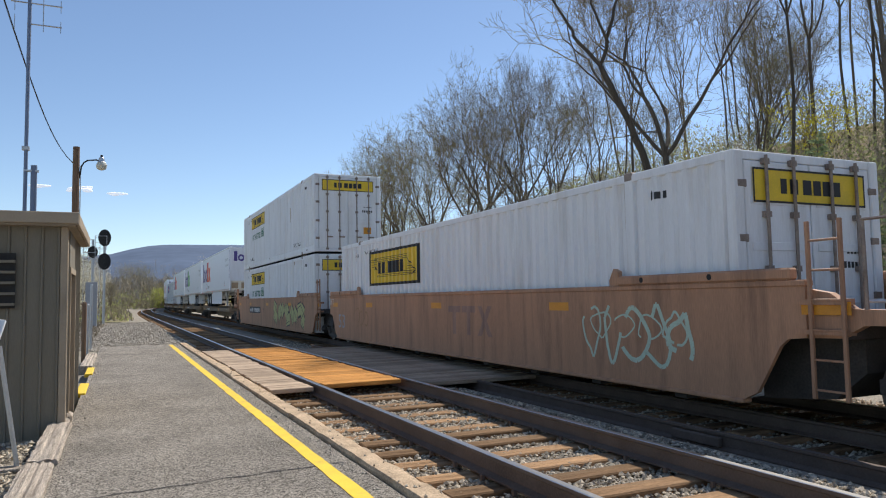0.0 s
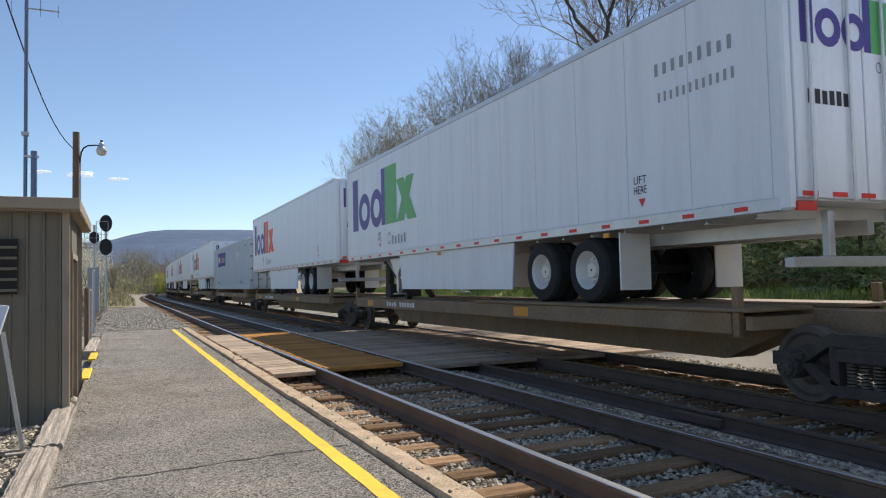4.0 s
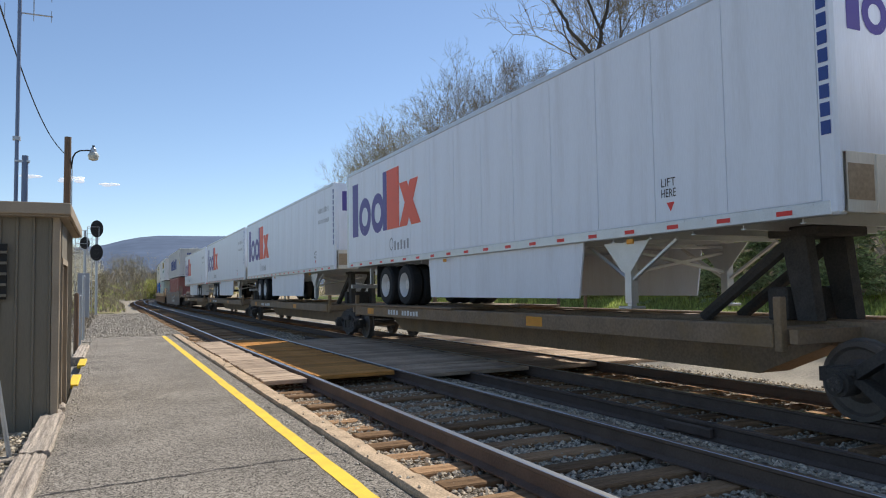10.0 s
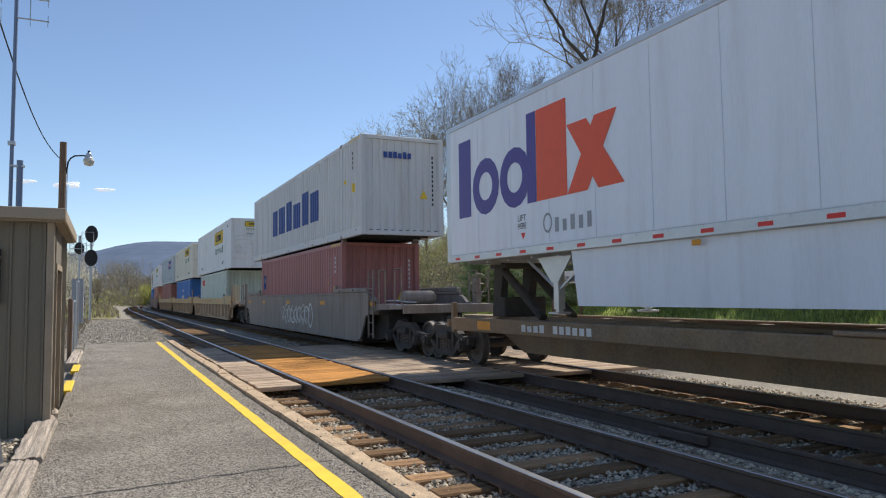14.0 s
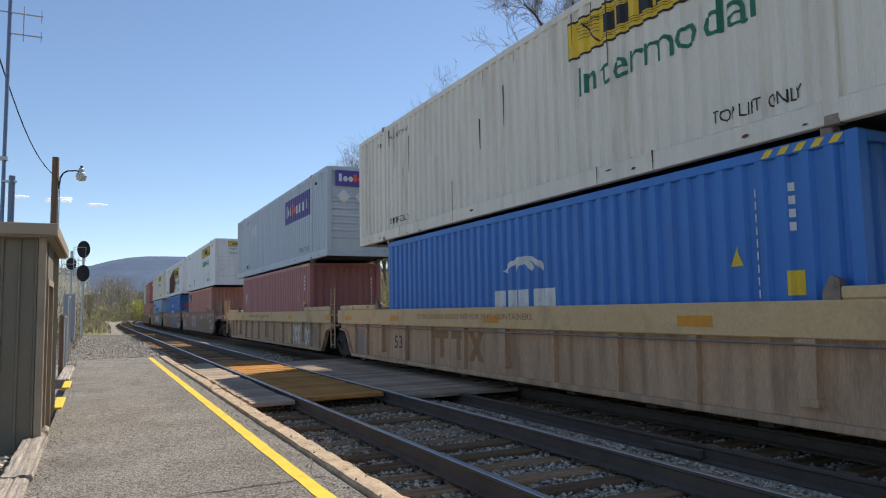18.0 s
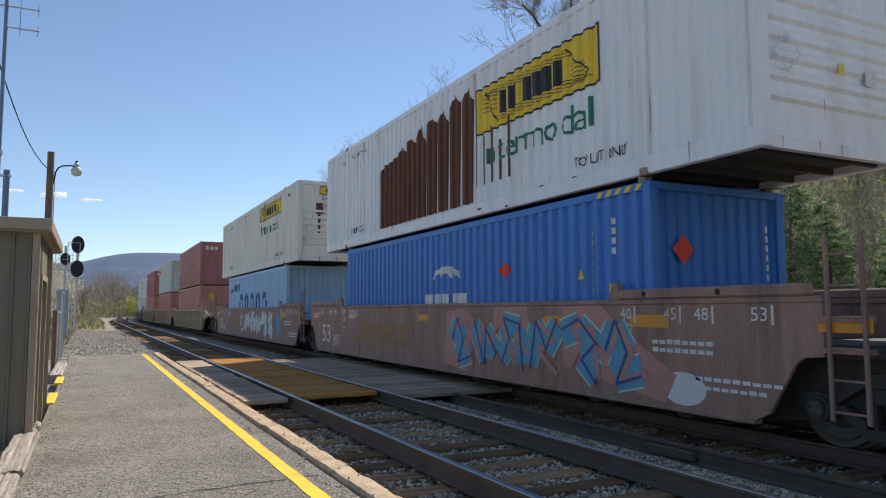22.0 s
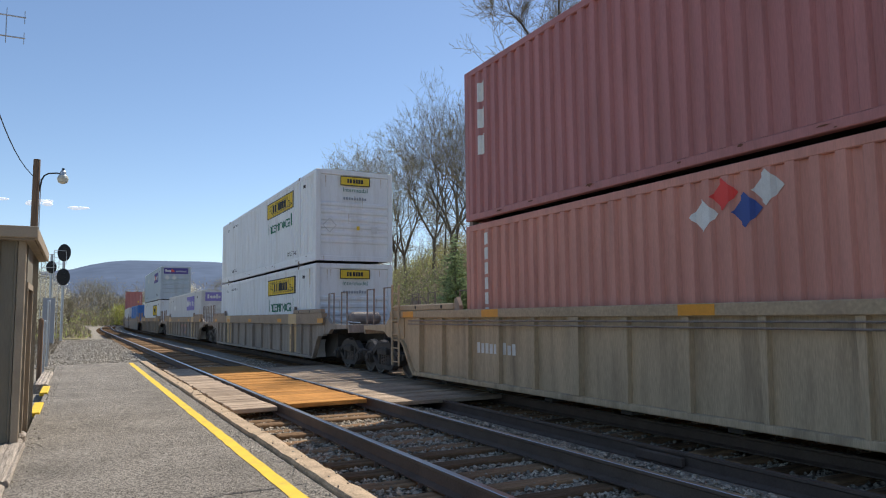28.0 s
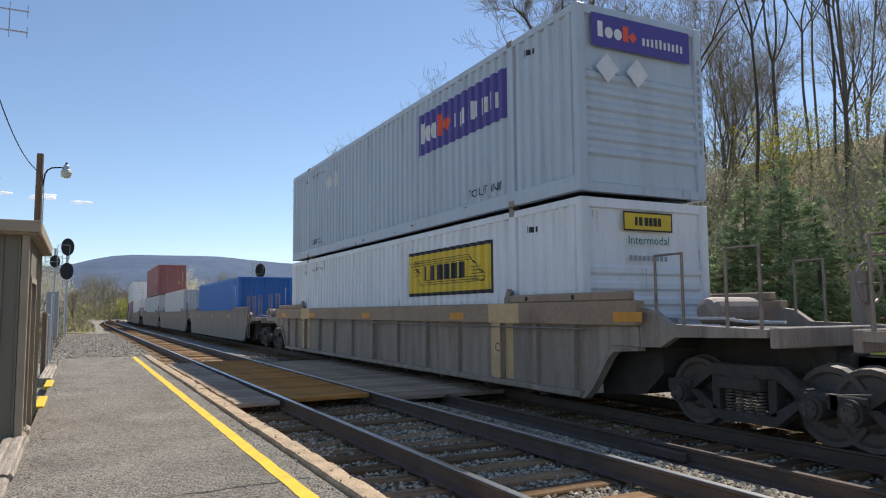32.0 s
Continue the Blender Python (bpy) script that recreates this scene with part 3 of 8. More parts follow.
tagged(strip(15.5, 19.4, -14, 74, 12, 90, lambda x, y: hill(x, y) + (0.035 if 15.6 < x < 19.3 else -0.04), "turf", "grass_bank"), "bright green grass bank beyond the tracks", "grass")

tagged(strip(-60, 2.2, 62, 262, 30, 60, lambda x, y: -0.12 + 0.12 * noise.noise((x * 0.3, y * 0.2, 9)) - (0.3 if x > 1 else 0), "field", "rough_field"), "rough olive field of weeds beside the line", "ground")

# ballast beds
for k, (tx, dz) in enumerate(((TRACK_1, 0.0), (TRACK_2, DROP))):
    bm = bmesh.new()
    sweep(bm, tx, [(-2.05, -0.6), (-1.75 if k == 0 else -2.0, -0.26), (1.9, -0.26), (2.4, -0.6)] if k == 0 else [(-2.2, -0.6), (-1.7, -0.26), (1.7, -0.26), (2.6, -0.6)], -14, 240)
    bmesh.ops.translate(bm, vec=(0, 0, dz), verts=bm.verts)
    o = part("ballast_bed", bm, "ballast_bed", kind="structure")
    tagged(o, "dark crushed-stone bed under the rails", "ballast")

# rails
RAIL = [(-0.07, -0.18), (0.07, -0.18), (0.07, -0.165), (0.012, -0.14), (0.012, -0.045), (0.036, -0.03), (0.036, -0.004), (-0.036, -0.004), (-0.036, -0.03), (-0.012, -0.045), (-0.012, -0.14), (-0.07, -0.165)]
HEAD = [(-0.034, -0.004), (-0.028, 0.0), (0.028, 0.0), (0.034, -0.004)]
for tx, dz in ((TRACK_1, 0.0), (TRACK_2, DROP)):
    for e in (-0.7525, 0.7525):
        bm = sweep(bmesh.new(), tx + e, [(a, z + dz) for a, z in RAIL[::-1]], -14, 235)
        r = part("rail", bm, "rail_steel", kind="structure")
        tagged(r, "rusty steel rail with a polished head", "rail")
        part("rail_head", sweep(bmesh.new(), tx + e, [(a, z + dz) for a, z in HEAD], -14, 235), "rail_head", r, "bright worn running surface")
# a spare rail lying between the tracks
sp = part("spare_rail", sweep(bmesh.new(), 5.78, [(a, z - 0.14 + 0.02) for a, z in RAIL[::-1]], -3, 23), "rail_steel")
tagged(sp, "rusty spare rail lying on ballast between the tracks", "rail")
part("joint_bar", boxes((5.69, 5.75, 5.6, 6.3, -0.27, -0.17), (5.81, 5.87, 5.6, 6.3, -0.27, -0.17), bev=0.01), "rail_steel", sp)

def shared_spike():
    return SPIKE


SPIKE = finish(boxes((-0.018, 0.018, -0.018, 0.018, -0.02, 0.03), bev=0.005), "rail_spike", "rail_steel")
# ties, each one by itself near the platform
tie_me = finish(box(bmesh.new(), -1.3, 1.3, -0.115, 0.115, -0.36, -0.19, bev=0.014), "tie", "tie")
tie_far = bmesh.new()
rt = random.Random(4)
for k, (tx, dz) in enumerate(((TRACK_1, 0.0), (TRACK_2, DROP))):
    holder = empty("tie_row", pose(0, 0, 0), "row of weathered brown timber ties in stone", "ties", kind="structure")
    for i in range(320):
        d = -6 + i * 0.53
        px, py, h = line(tx, d)
        m = pose(px + rt.uniform(-0.04, 0.04), py + rt.uniform(-0.03, 0.03), dz + rt.uniform(-0.03, 0.006), 0, 0, h + rt.uniform(-0.9, 0.9))
        if d < 62:
            obj("tie", tie_me, holder, m)
        else:
            v0 = len(tie_far.verts)
            box(tie_far, -1.3, 1.3, -0.115, 0.115, -0.36, -0.19)
            tie_far.verts.ensure_lookup_table()
            bmesh.ops.transform(tie_far, matrix=m, verts=tie_far.verts[v0:])
    for i in range(26):
        d = -2 + i * 0.53
        for e in (-0.7525, 0.7525):
            for s_ in (-0.11, 0.11):
                obj("rail_spike", shared_spike(), holder, pose(tx + e + s_, d + (0.05 if s_ > 0 else -0.05), dz - 0.18)) if k == 0 else None
tagged(part("far_ties", tie_far, "tie", kind="stuff"), "timber ties along the far track", "ties")


# stones of the ballast
def stones(name, n, spots, seed, r0=0.022, r1=0.05, material="ballast", label="loose grey ballast stones"):
    rnd = random.Random(seed)
    base = [(0, 0, 1), (0.9, 0, 0.2), (0.2, 0.85, 0.1), (-0.8, 0.45, 0.15), (-0.7, -0.6, 0.2), (0.3, -0.9, 0.0), (0, 0, -0.8)]
    tri = [(0, 1, 2), (0, 2, 3), (0, 3, 4), (0, 4, 5), (0, 5, 1), (6, 2, 1), (6, 3, 2), (6, 4, 3), (6, 5, 4), (6, 1, 5)]
    vs, fs = [], []
    for _ in range(n):
        x, y, z = spots(rnd)
        r, a = rnd.uniform(r0, r1), rnd.random() * 6.28
        c, s_ = math.cos(a) * r, math.sin(a) * r
        sx, sy, sz = rnd.uniform(0.7, 1.3), rnd.uniform(0.7, 1.3), rnd.uniform(0.5, 1.0)
        k = len(vs)
        for p, q, w in base:
            p, q = p * sx + rnd.uniform(-0.2, 0.2), q * sy + rnd.uniform(-0.2, 0.2)
            vs.append((x + p * c - q * s_, y + p * s_ + q * c, z + w * r * sz))
        fs += [(a + k, b + k, d + k) for a, b, d in tri]
    o = raw(name, vs, fs, material, kind="stuff")
    return tagged(o, label, "stones")


def near_bias(rnd, a, b, p=1.7):
    return a + (b - a) * rnd.random() ** p


stones("ballast_stones", 62000, lambda r: (r.uniform(2.1, 5.4), near_bias(r, 2.0, 26, 2.0), -0.243 + r.uniform(-0.02, 0.022)), 1, 0.014, 0.033)
stones("ballast_stones", 24000, lambda r: (r.uniform(5.3, 10.4), near_bias(r, 2.5, 30), -0.345 + r.uniform(-0.02, 0.022)), 2, 0.018, 0.036)
stones("gravel_stones", 15000, lambda r: (r.uniform(-2.2, 2.4) if r.random() < 0.8 else r.uniform(-6, 2.4), near_bias(r, 25.3, 60, 1.5), -0.19 + r.uniform(-0.02, 0.04)), 3, 0.02, 0.05, material="gravel_stone", label="pale loose gravel past the platform")
stones("gravel_stones", 5000, lambda r: (r.uniform(-3.2, -0.75), near_bias(r, 3.5, 9.3, 1.0), -0.185 + r.uniform(-0.02, 0.02)), 5, 0.015, 0.035, label="grey gravel beside the platform")

# ---- platform ----
PZ = -0.06
bm = boxes((-0.5, 1.86, -14, 25.2, -0.6, PZ))
pf = tagged(part("platform", bm, "asphalt", kind="structure"), "worn grey asphalt station platform with hairline cracks", "platform")
rc = random.Random(8)


def crack(y0, x0, x1, slope, w, amp, seed):
    rnd = random.Random(seed)
    pts, x = [], x0
    off = 0.0
    while x < x1:
        off = off * 0.8 + rnd.uniform(-amp, amp)
        pts.append((x, y0 + slope * (x - x0) + off))
        x += 0.07
    return pts, w


cr = bmesh.new()
for pts, w in (crack(5.75, -0.45, 1.85, 0.12, 0.014, 0.02, 1), crack(11.4, -0.4, 1.8, 0.06, 0.012, 0.02, 2), crack(16.5, -0.4, 1.8, 0.1, 0.02, 0.03, 3), crack(14.2, 0.2, 1.2, -0.2, 0.01, 0.03, 4)):
    for (a, b), (c, d) in zip(pts, pts[1:]):
        q = w * rc.uniform(0.4, 1.3)
        cr.faces.new([cr.verts.new(p) for p in ((a, b - q, PZ + 0.004), (c, d - q, PZ + 0.004), (c, d + q, PZ + 0.004), (a, b + q, PZ + 0.004))])
part("crack", cr, "crack", pf, "thin dark cracks in the asphalt")
# worn yellow edge line
yl = bmesh.new()
ry = random.Random(2)
ys = [-8 + i * 0.25 for i in range(int(33 / 0.25) + 1)]
A = [yl.verts.new((1.588 - 0.065 + ry.uniform(-0.007, 0.007), y, PZ + 0.005)) for y in ys]
B = [yl.verts.new((1.588 + 0.065 + ry.uniform(-0.007, 0.007), y, PZ + 0.005)) for y in ys]
for i in range(len(ys) - 1):
    yl.faces.new((A[i], B[i], B[i + 1], A[i + 1]))
part("edge_line", yl, "yellow_paint", pf, "yellow painted safety line")
# kerb blocks along the track edge
def rough_beam(w, L, low, jag, seed, top=6, grooves=0.0, step=0.12):
    """A worn block or timber along y: broken edges, an uneven top, and grooves along its grain."""
    rnd = random.Random(seed)
    sec = [(0.0, low), (0.0, -0.025)] + [(0.012 + (w - 0.024) * i / (top - 1), 0.0) for i in range(top)] + [(w, -0.025), (w, low)]
    groove = [0.0, 0.0] + [-grooves * rnd.random() ** 2 for _ in range(top)] + [0.0, 0.0]
    n = max(2, int(L / step))
    bm, last, rings = bmesh.new(), None, []
    chip = [0.0, 0.0]
    for j in range(n + 1):
        y = L * j / n
        for e in (0, 1):
            chip[e] = max(0.0, chip[e] * 0.55 + (rnd.uniform(0.3, 1.0) * jag * 2.4 if rnd.random() < 0.12 else 0.0))
        ring = []
        for i, (a, z) in enumerate(sec):
            if 0 < i < len(sec) - 1:
                edge = 0 if i < 4 else 1 if i > len(sec) - 5 else None
                z += groove[i] + rnd.uniform(-jag, jag) * 0.35 - (chip[edge] * (1.0 if i in (1, 2, len(sec) - 3, len(sec) - 2) else 0.4) if edge is not None else 0)
                a += rnd.uniform(-jag, jag) * 0.4 + (0.4 * chip[0] if i in (1, 2) else -0.4 * chip[1] if i >= len(sec) - 3 else 0)
            ring.append(bm.verts.new((a, y, z)))
        rings.append(ring)
    for A, B in zip(rings, rings[1:]):
        for i in range(len(A) - 1):
            bm.faces.new((A[i], B[i], B[i + 1], A[i + 1]))
    bm.faces.new(rings[0])
    bm.faces.new(rings[-1][::-1])
    return bm


kb = empty("platform_kerb", pose(0, 0, 0), "tan concrete kerb blocks along the platform edge", "kerb", kind="structure")
y, rk = -8.0, random.Random(6)
while y < 25.2:
    L = rk.uniform(2.2, 2.6)
    L = min(L, 25.25 - y)
    k = rough_beam(0.2, L - 0.014, -0.4, 0.007, int(y * 10))
    part("kerb_block", k, "kerb", kb, m=pose(1.872 + rk.uniform(-0.012, 0.012), y, -0.015 + rk.uniform(-0.008, 0.006), 0, 0, rk.uniform(-0.15, 0.15)))
    y += L
# timbers along the back edge
tb = empty("edge_timber", pose(0, 0, 0), "split weathered timbers along the platform's back edge", "timber", kind="structure")
for y0, y1, x in ((2.2, 7.05, -0.60), (7.1, 9.25, -0.585), (17.3, 21.5, -0.62)):
    part("timber", rough_beam(0.25, y1 - y0, -0.34, 0.01, int(y0 * 7), top=9, grooves=0.022, step=0.1), "old_timber", tb, m=pose(x - 0.125, y0, 0.0))
for y0 in (12.3, 15.6):
    part("yellow_step_pad", boxes((-0.58, -0.44, y0, y0 + 1.5, -0.1, PZ + 0.03), bev=0.01), "yellow_paint", tb, "yellow painted board end")

stones("pebbles", 520, lambda r: ((r.uniform(1.68, 1.875) if r.random() < 0.7 else r.uniform(-0.45, -0.3)), near_bias(r, 3.0, 24, 1.3), PZ + 0.004), 41, 0.006, 0.017, material="gravel_stone", label="loose pebbles along the platform edges")
stones("pebbles", 130, lambda r: (r.uniform(1.88, 2.06), near_bias(r, 3.0, 24, 1.3), -0.008), 42, 0.006, 0.018, material="ballast", label="loose pebbles on the kerb")

# ---- plank crossing over the tracks ----
xg = empty("track_crossing", pose(0, 0, 0), "timber plank crossing over the tracks, rusty orange between rails", "crossing", kind="structure")
rp = random.Random(12)
for x0, x1, mt, z in ((2.15, 2.82, "plank", -0.035), (2.99, 4.33, "plank_orange", -0.015), (4.5, 6.95, "plank", -0.09), (7.15, 8.48, "plank", -0.115), (8.66, 10.1, "plank", -0.12)):
    y = 11.15
    while y < 20.75:
        w = min(rp.uniform(0.2, 0.27), 20.8 - y)
        part("plank", boxes((rp.uniform(-0.03, 0.02), x1 - x0 + rp.uniform(-0.02, 0.03), 0.003, w - 0.003, -0.07, 0), bev=0.008), mt, xg, m=pose(x0, y, z + rp.uniform(-0.008, 0.004), 0, rp.uniform(-0.3, 0.3), rp.uniform(-0.4, 0.4)))
        y += w

# ---- the shed ----
SX, SY0, SY1, SZ = -0.56, 9.25, 12.3, 2.24
shed = empty("shed", pose(0, 0, 0), "small drab brown shed with ribbed metal siding", "shed")
DOOR_Y0, DOOR_Y1, DOOR_Z = 9.75, 10.85, 1.72


def rib_wall(along, lo, hi, z0, z1, fixed, out, skip=None):
    """Ribbed sheet metal: flat pans with narrow ribs."""
    bm = bmesh.new()
    n = round((hi - lo) / 0.17)
    w = (hi - lo) / n
    prof = []
    for i in range(n):
        c = lo + i * w
        prof += [(c, 0.03), (c + w * 0.78, 0.03), (c + w * 0.83, 0.052), (c + w * 0.95, 0.052)]
    prof += [(hi, 0.03), (hi, -0.02), (lo, -0.02)]
    pt = (lambda c, d, z: (c, fixed + out * d, z)) if along == "x" else (lambda c, d, z: (fixed + out * d, c, z))
    A = [bm.verts.new(pt(c, d, z0)) for c, d in prof]
    B = [bm.verts.new(pt(c, d, z1)) for c, d in prof]
    for i in range(len(prof)):
        j = (i + 1) % len(prof)
        bm.faces.new((A[i], A[j], B[j], B[i]))
    bm.faces.new(A)
    bm.faces.new(B)
    bmesh.ops.recalc_face_normals(bm, faces=bm.faces)
    return bm


part("front_wall", rib_wall("x", -3.6, SX - 0.05, -0.2, SZ, SY0 + 0.03, -1), "siding", shed)
part("corner_trim", boxes((SX - 0.05, SX + 0.03, SY0 - 0.03, SY0 + 0.06, -0.2, SZ), bev=0.008), "trim", shed, "tan corner trim")
part("side_wall", rib_wall("y", DOOR_Y1, SY1, -0.2, SZ, SX - 0.03, 1), "siding", shed)
part("side_wall", rib_wall("y", SY0 + 0.06, DOOR_Y0, -0.2, SZ, SX - 0.03, 1), "siding", shed)
part("door_head", boxes((SX - 0.06, SX + 0.02, DOOR_Y0, DOOR_Y1, DOOR_Z, SZ)), "siding", shed)
part("door_frame", boxes((SX - 0.1, SX + 0.035, DOOR_Y0 - 0.02, DOOR_Y0 + 0.05, -0.15, DOOR_Z), (SX - 0.1, SX + 0.035, DOOR_Y1 - 0.05, DOOR_Y1 + 0.02, -0.15, DOOR_Z), (SX - 0.1, SX + 0.035, DOOR_Y0, DOOR_Y1, DOOR_Z, DOOR_Z + 0.07)), "trim", shed, "tan door frame")
part("door", boxes((SX - 0.16, SX - 0.12, DOOR_Y0 + 0.05, DOOR_Y1 - 0.05, -0.15, DOOR_Z)), "siding", shed)
part("back_wall", boxes((-3.6, SX, SY1, SY1 + 0.08, -0.2, SZ), (-3.68, -3.6, SY0, SY1, -0.2, SZ)), "siding", shed)
part("foundation", boxes((-3.7, SX - 0.02, SY0 - 0.04, SY1 + 0.1, -0.6, -0.18), bev=0.02), "kerb", shed, "low concrete footing")
rf = bmesh.new()
for sgn in (1,):
    prism_pts = [(SY0 - 0.16, SZ - 0.01), (SY1 + 0.2, SZ - 0.01), (SY1 + 0.2, SZ + 0.12), (SY0 - 0.16, SZ + 0.12)]
    prism(rf, prism_pts, -3.9, SX + 0.11)
part("roof", rf, "shed_roof", shed, "flat brown roof")
part("fascia", boxes((-3.9, SX + 0.14, SY0 - 0.2, SY0 - 0.163, SZ + 0.015, SZ + 0.145), (SX + 0.112, SX + 0.145, SY0 - 0.16, SY1 + 0.22, SZ + 0.0, SZ + 0.14), bev=0.006), "trim", shed, "tan roof fascia")
# the vent's shaded inside is a flat near-black plate behind the slats
vent = part("louvre", boxes((-1.75, -1.05, SY0 - 0.06, SY0 - 0.035, 1.3, 1.92)), "dark", shed, "louvred vent, its shaded inside a near-black plate")
for i in range(5):
    part("louvre_slat", boxes((-1.75, -1.05, SY0 - 0.1, SY0 - 0.06, 1.33 + i * 0.12, 1.36 + i * 0.12)), "siding", vent)
for i in range(4):
    a = bmesh.new()
    box(a, -0.62, -0.5, 0, 0.3, -0.12, 0.02 + 0.03 * (i % 2), bev=0.03)
    part("footing_stone", a, "old_timber", shed, m=pose(0.02 * i, 9.3 + i * 0.32, -0.02)) if i < 2 else None

# ---- poles, antenna, signals ----
lp = empty("light_pole", pose(-1.29, 25.5, -0.3), "round wooden pole with a bracket lamp", "light pole")
part("pole", tube(bmesh.new(), (0, 0, 0), (0, 0, 6.72), 0.12, 0.1, n=14), "pole", lp)
part("bracket", pipe(bmesh.new(), [(0.1, 0, 5.7), (0.15, 0, 6.08), (0.22, 0, 6.22), (0.34, 0, 6.3), (0.58, 0, 6.33), (0.7, 0, 6.31)], 0.024, 8), "black", lp, "curved black lamp arm")
hd = part("lamp_head", lathe(bmesh.new(), [(0.05, 6.43), (0.085, 6.39), (0.1, 6.28), (0.135, 6.25)], (0.74, 0, 0), n=16, axis="z"), "galv", lp)
part("shade", lathe(bmesh.new(), [(0.135, 6.25), (0.17, 6.16), (0.14, 6.04), (0.06, 6.0)], (0.74, 0, 0), n=16, axis="z"), "lampglass", hd, "ribbed glass shade")
part("photocell", tube(bmesh.new(), (0.74, 0, 6.43), (0.74, 0, 6.5), 0.04, n=8), "black", hd)
part("conduit", tube(bmesh.new(), (0.13, 0, 4.0), (0.13, 0, 6.1), 0.015, n=6), "galv", lp)

an = empty("antenna_mast", pose(-1.43, 13.4, -0.3), "tall slim mast with yagi antennas beside the shed", "antenna")
part("mast", tube(bmesh.new(), (0, 0, 0), (0.02, 0, 8.6), 0.03, n=8), "bluegrey", an)
part("stub_pipe", tube(bmesh.new(), (0.13, 0, 0), (0.13, 0, 3.95), 0.048, n=10), "bluegrey", an)
part("collar", boxes((-0.05, 0.06, -0.05, 0.05, 4.2, 4.26)), "galv", an)
part("clamp", boxes((-0.02, 0.2, -0.04, 0.04, 3.84, 3.87)), "galv", an)
for zz, ln in ((6.35, 0.55), (6.71, 0.62)):
    y1 = part("yagi_boom", tubes(((-0.02 if ln < 0.6 else -0.26, 0, zz), (0.5, 0, zz), 0.012), n=6), "galv", an)
    for x, f in ((-0.2, 0.5), (0.22, 0.42), (0.48, 0.36)):
        part("yagi_element", tubes(((x, 0, zz - ln * f / 2), (x, 0, zz + ln * f / 2), 0.007), n=5), "galv", y1)
part("yagi_stub", tubes(((0.22, 0, 6.35), (0.22, 0, 6.71), 0.01), n=5), "galv", an)
wire = bmesh.new()
wp = []
for i in range(21):
    f = i / 20
    wp.append((-1.38 - 0.42 * (1 - math.exp(-7 * f)), 25.4 - 22 * f, 5.87 + 1.45 * f ** 1.6))
pipe(wire, wp, 0.014, 5)
tagged(part("overhead_wire", wire, "black"), "black twisted wire running up from the pole", "wire")


def signal_mast(x, y, heads, label, h):
    ob = empty("signal_mast", pose(x, y, -0.3), label, "railway signal")
    part("mast", tube(bmesh.new(), (0, 0, 0), (0, 0, h), 0.09, n=10), "galv", ob)
    ld = bmesh.new()
    for sx in (-0.62, -0.3):
        tube(ld, (sx, -0.05, 0.3), (sx, -0.05, h), 0.02, n=5)
    for i in range(int(h / 0.35)):
        tube(ld, (-0.62, -0.05, 0.5 + i * 0.35), (-0.3, -0.05, 0.5 + i * 0.35), 0.015, n=4)
    part("ladder", ld, "galv", ob)
    part("cage", pipe(bmesh.new(), [(-0.62, -0.5, h - 1.0), (0.15, -0.5, h - 1.0), (0.15, -0.5, h - 0.05), (-0.62, -0.5, h - 0.05), (-0.62, -0.5, h - 1.0)], 0.025, 5), "galv", ob)
    part("base", boxes((-0.3, 0.3, -0.3, 0.3, -0.3, 0.15), bev=0.02), "kerb", ob)
    for dx, dz, a, b in heads:
        n = 18
        pts = [(a * math.cos(2 * math.pi * i / n), b * math.sin(2 * math.pi * i / n)) for i in range(n)]
        hb = bmesh.new()
        F = [hb.verts.new((dx + p, -0.14, dz + q)) for p, q in pts]
        G = [hb.verts.new((dx + p, -0.2, dz + q)) for p, q in pts]
        hb.faces.new(F[::-1])
        hb.faces.new(G)
        for i in range(n):
            hb.faces.new((F[i], F[(i + 1) % n], G[(i + 1) % n], G[i]))
        tgt = part("signal_head", hb, "black", ob, "black rounded target with hooded lenses")
        for j in (-1, 0, 1):
            part("hood", tube(bmesh.new(), (dx, -0.2, dz + j * b * 0.55), (dx, -0.45, dz + j * b * 0.55), a * 0.3, n=10), "black", tgt)
    return ob


signal_mast(-0.95, 57.5, ((0.0, 6.44, 0.43, 0.63), (0.0, 4.7, 0.43, 0.61)), "grey signal mast with two black heads and ladder", 6.6)
signal_mast(-1.75, 58.5, ((0.0, 5.45, 0.34, 0.45),), "grey signal mast with one black head", 6.4)
signal_mast(13.6, 61, ((0, 5.2, 0.42, 0.62), (0, 4.0, 0.36, 0.5)), "signal mast with black heads beyond the train", 5.9)
cb = empty("signal_cabinet", pose(-1.6, 52, -0.25), "dark grey trackside equipment cabinet", "cabinet")
part("cabinet_body", boxes((-0.35, 0.35, -0.3, 0.3, 0, 3.0), bev=0.02), "d_grey", cb)
# fence posts along the back of the platform
for k, (x, y, h, mt) in enumerate(((-0.81, 26.4, 1.95, "galv"), (-0.8, 20.8, 1.35, "pole"), (-0.82, 23.6, 1.3, "galv"), (-1.3, 22.0, 1.5, "galv"))):
    fp = empty("fence_post", pose(x, y, -0.3), "thin upright post at the platform's end" if mt == "galv" else "short brown timber post beside the shed", "post", "fence posts")
    part("post", tube(bmesh.new(), (0, 0, 0), (0, 0, h + 0.3), 0.045 if mt == "galv" else 0.06, n=8), mt, fp)
    part("cap", tube(bmesh.new(), (0, 0, h + 0.3), (0, 0, h + 0.34), 0.055, 0.03, n=8), mt, fp)
# the low sign by the platform
sg = empty("notice_board", pose(-0.83, 7.75, -0.2), "white notice board on a leaning metal stake", "sign")
part("stake", tube(bmesh.new(), (0, 0, 0), (-0.16, -0.08, 1.16), 0.022, n=8), "galv", sg)
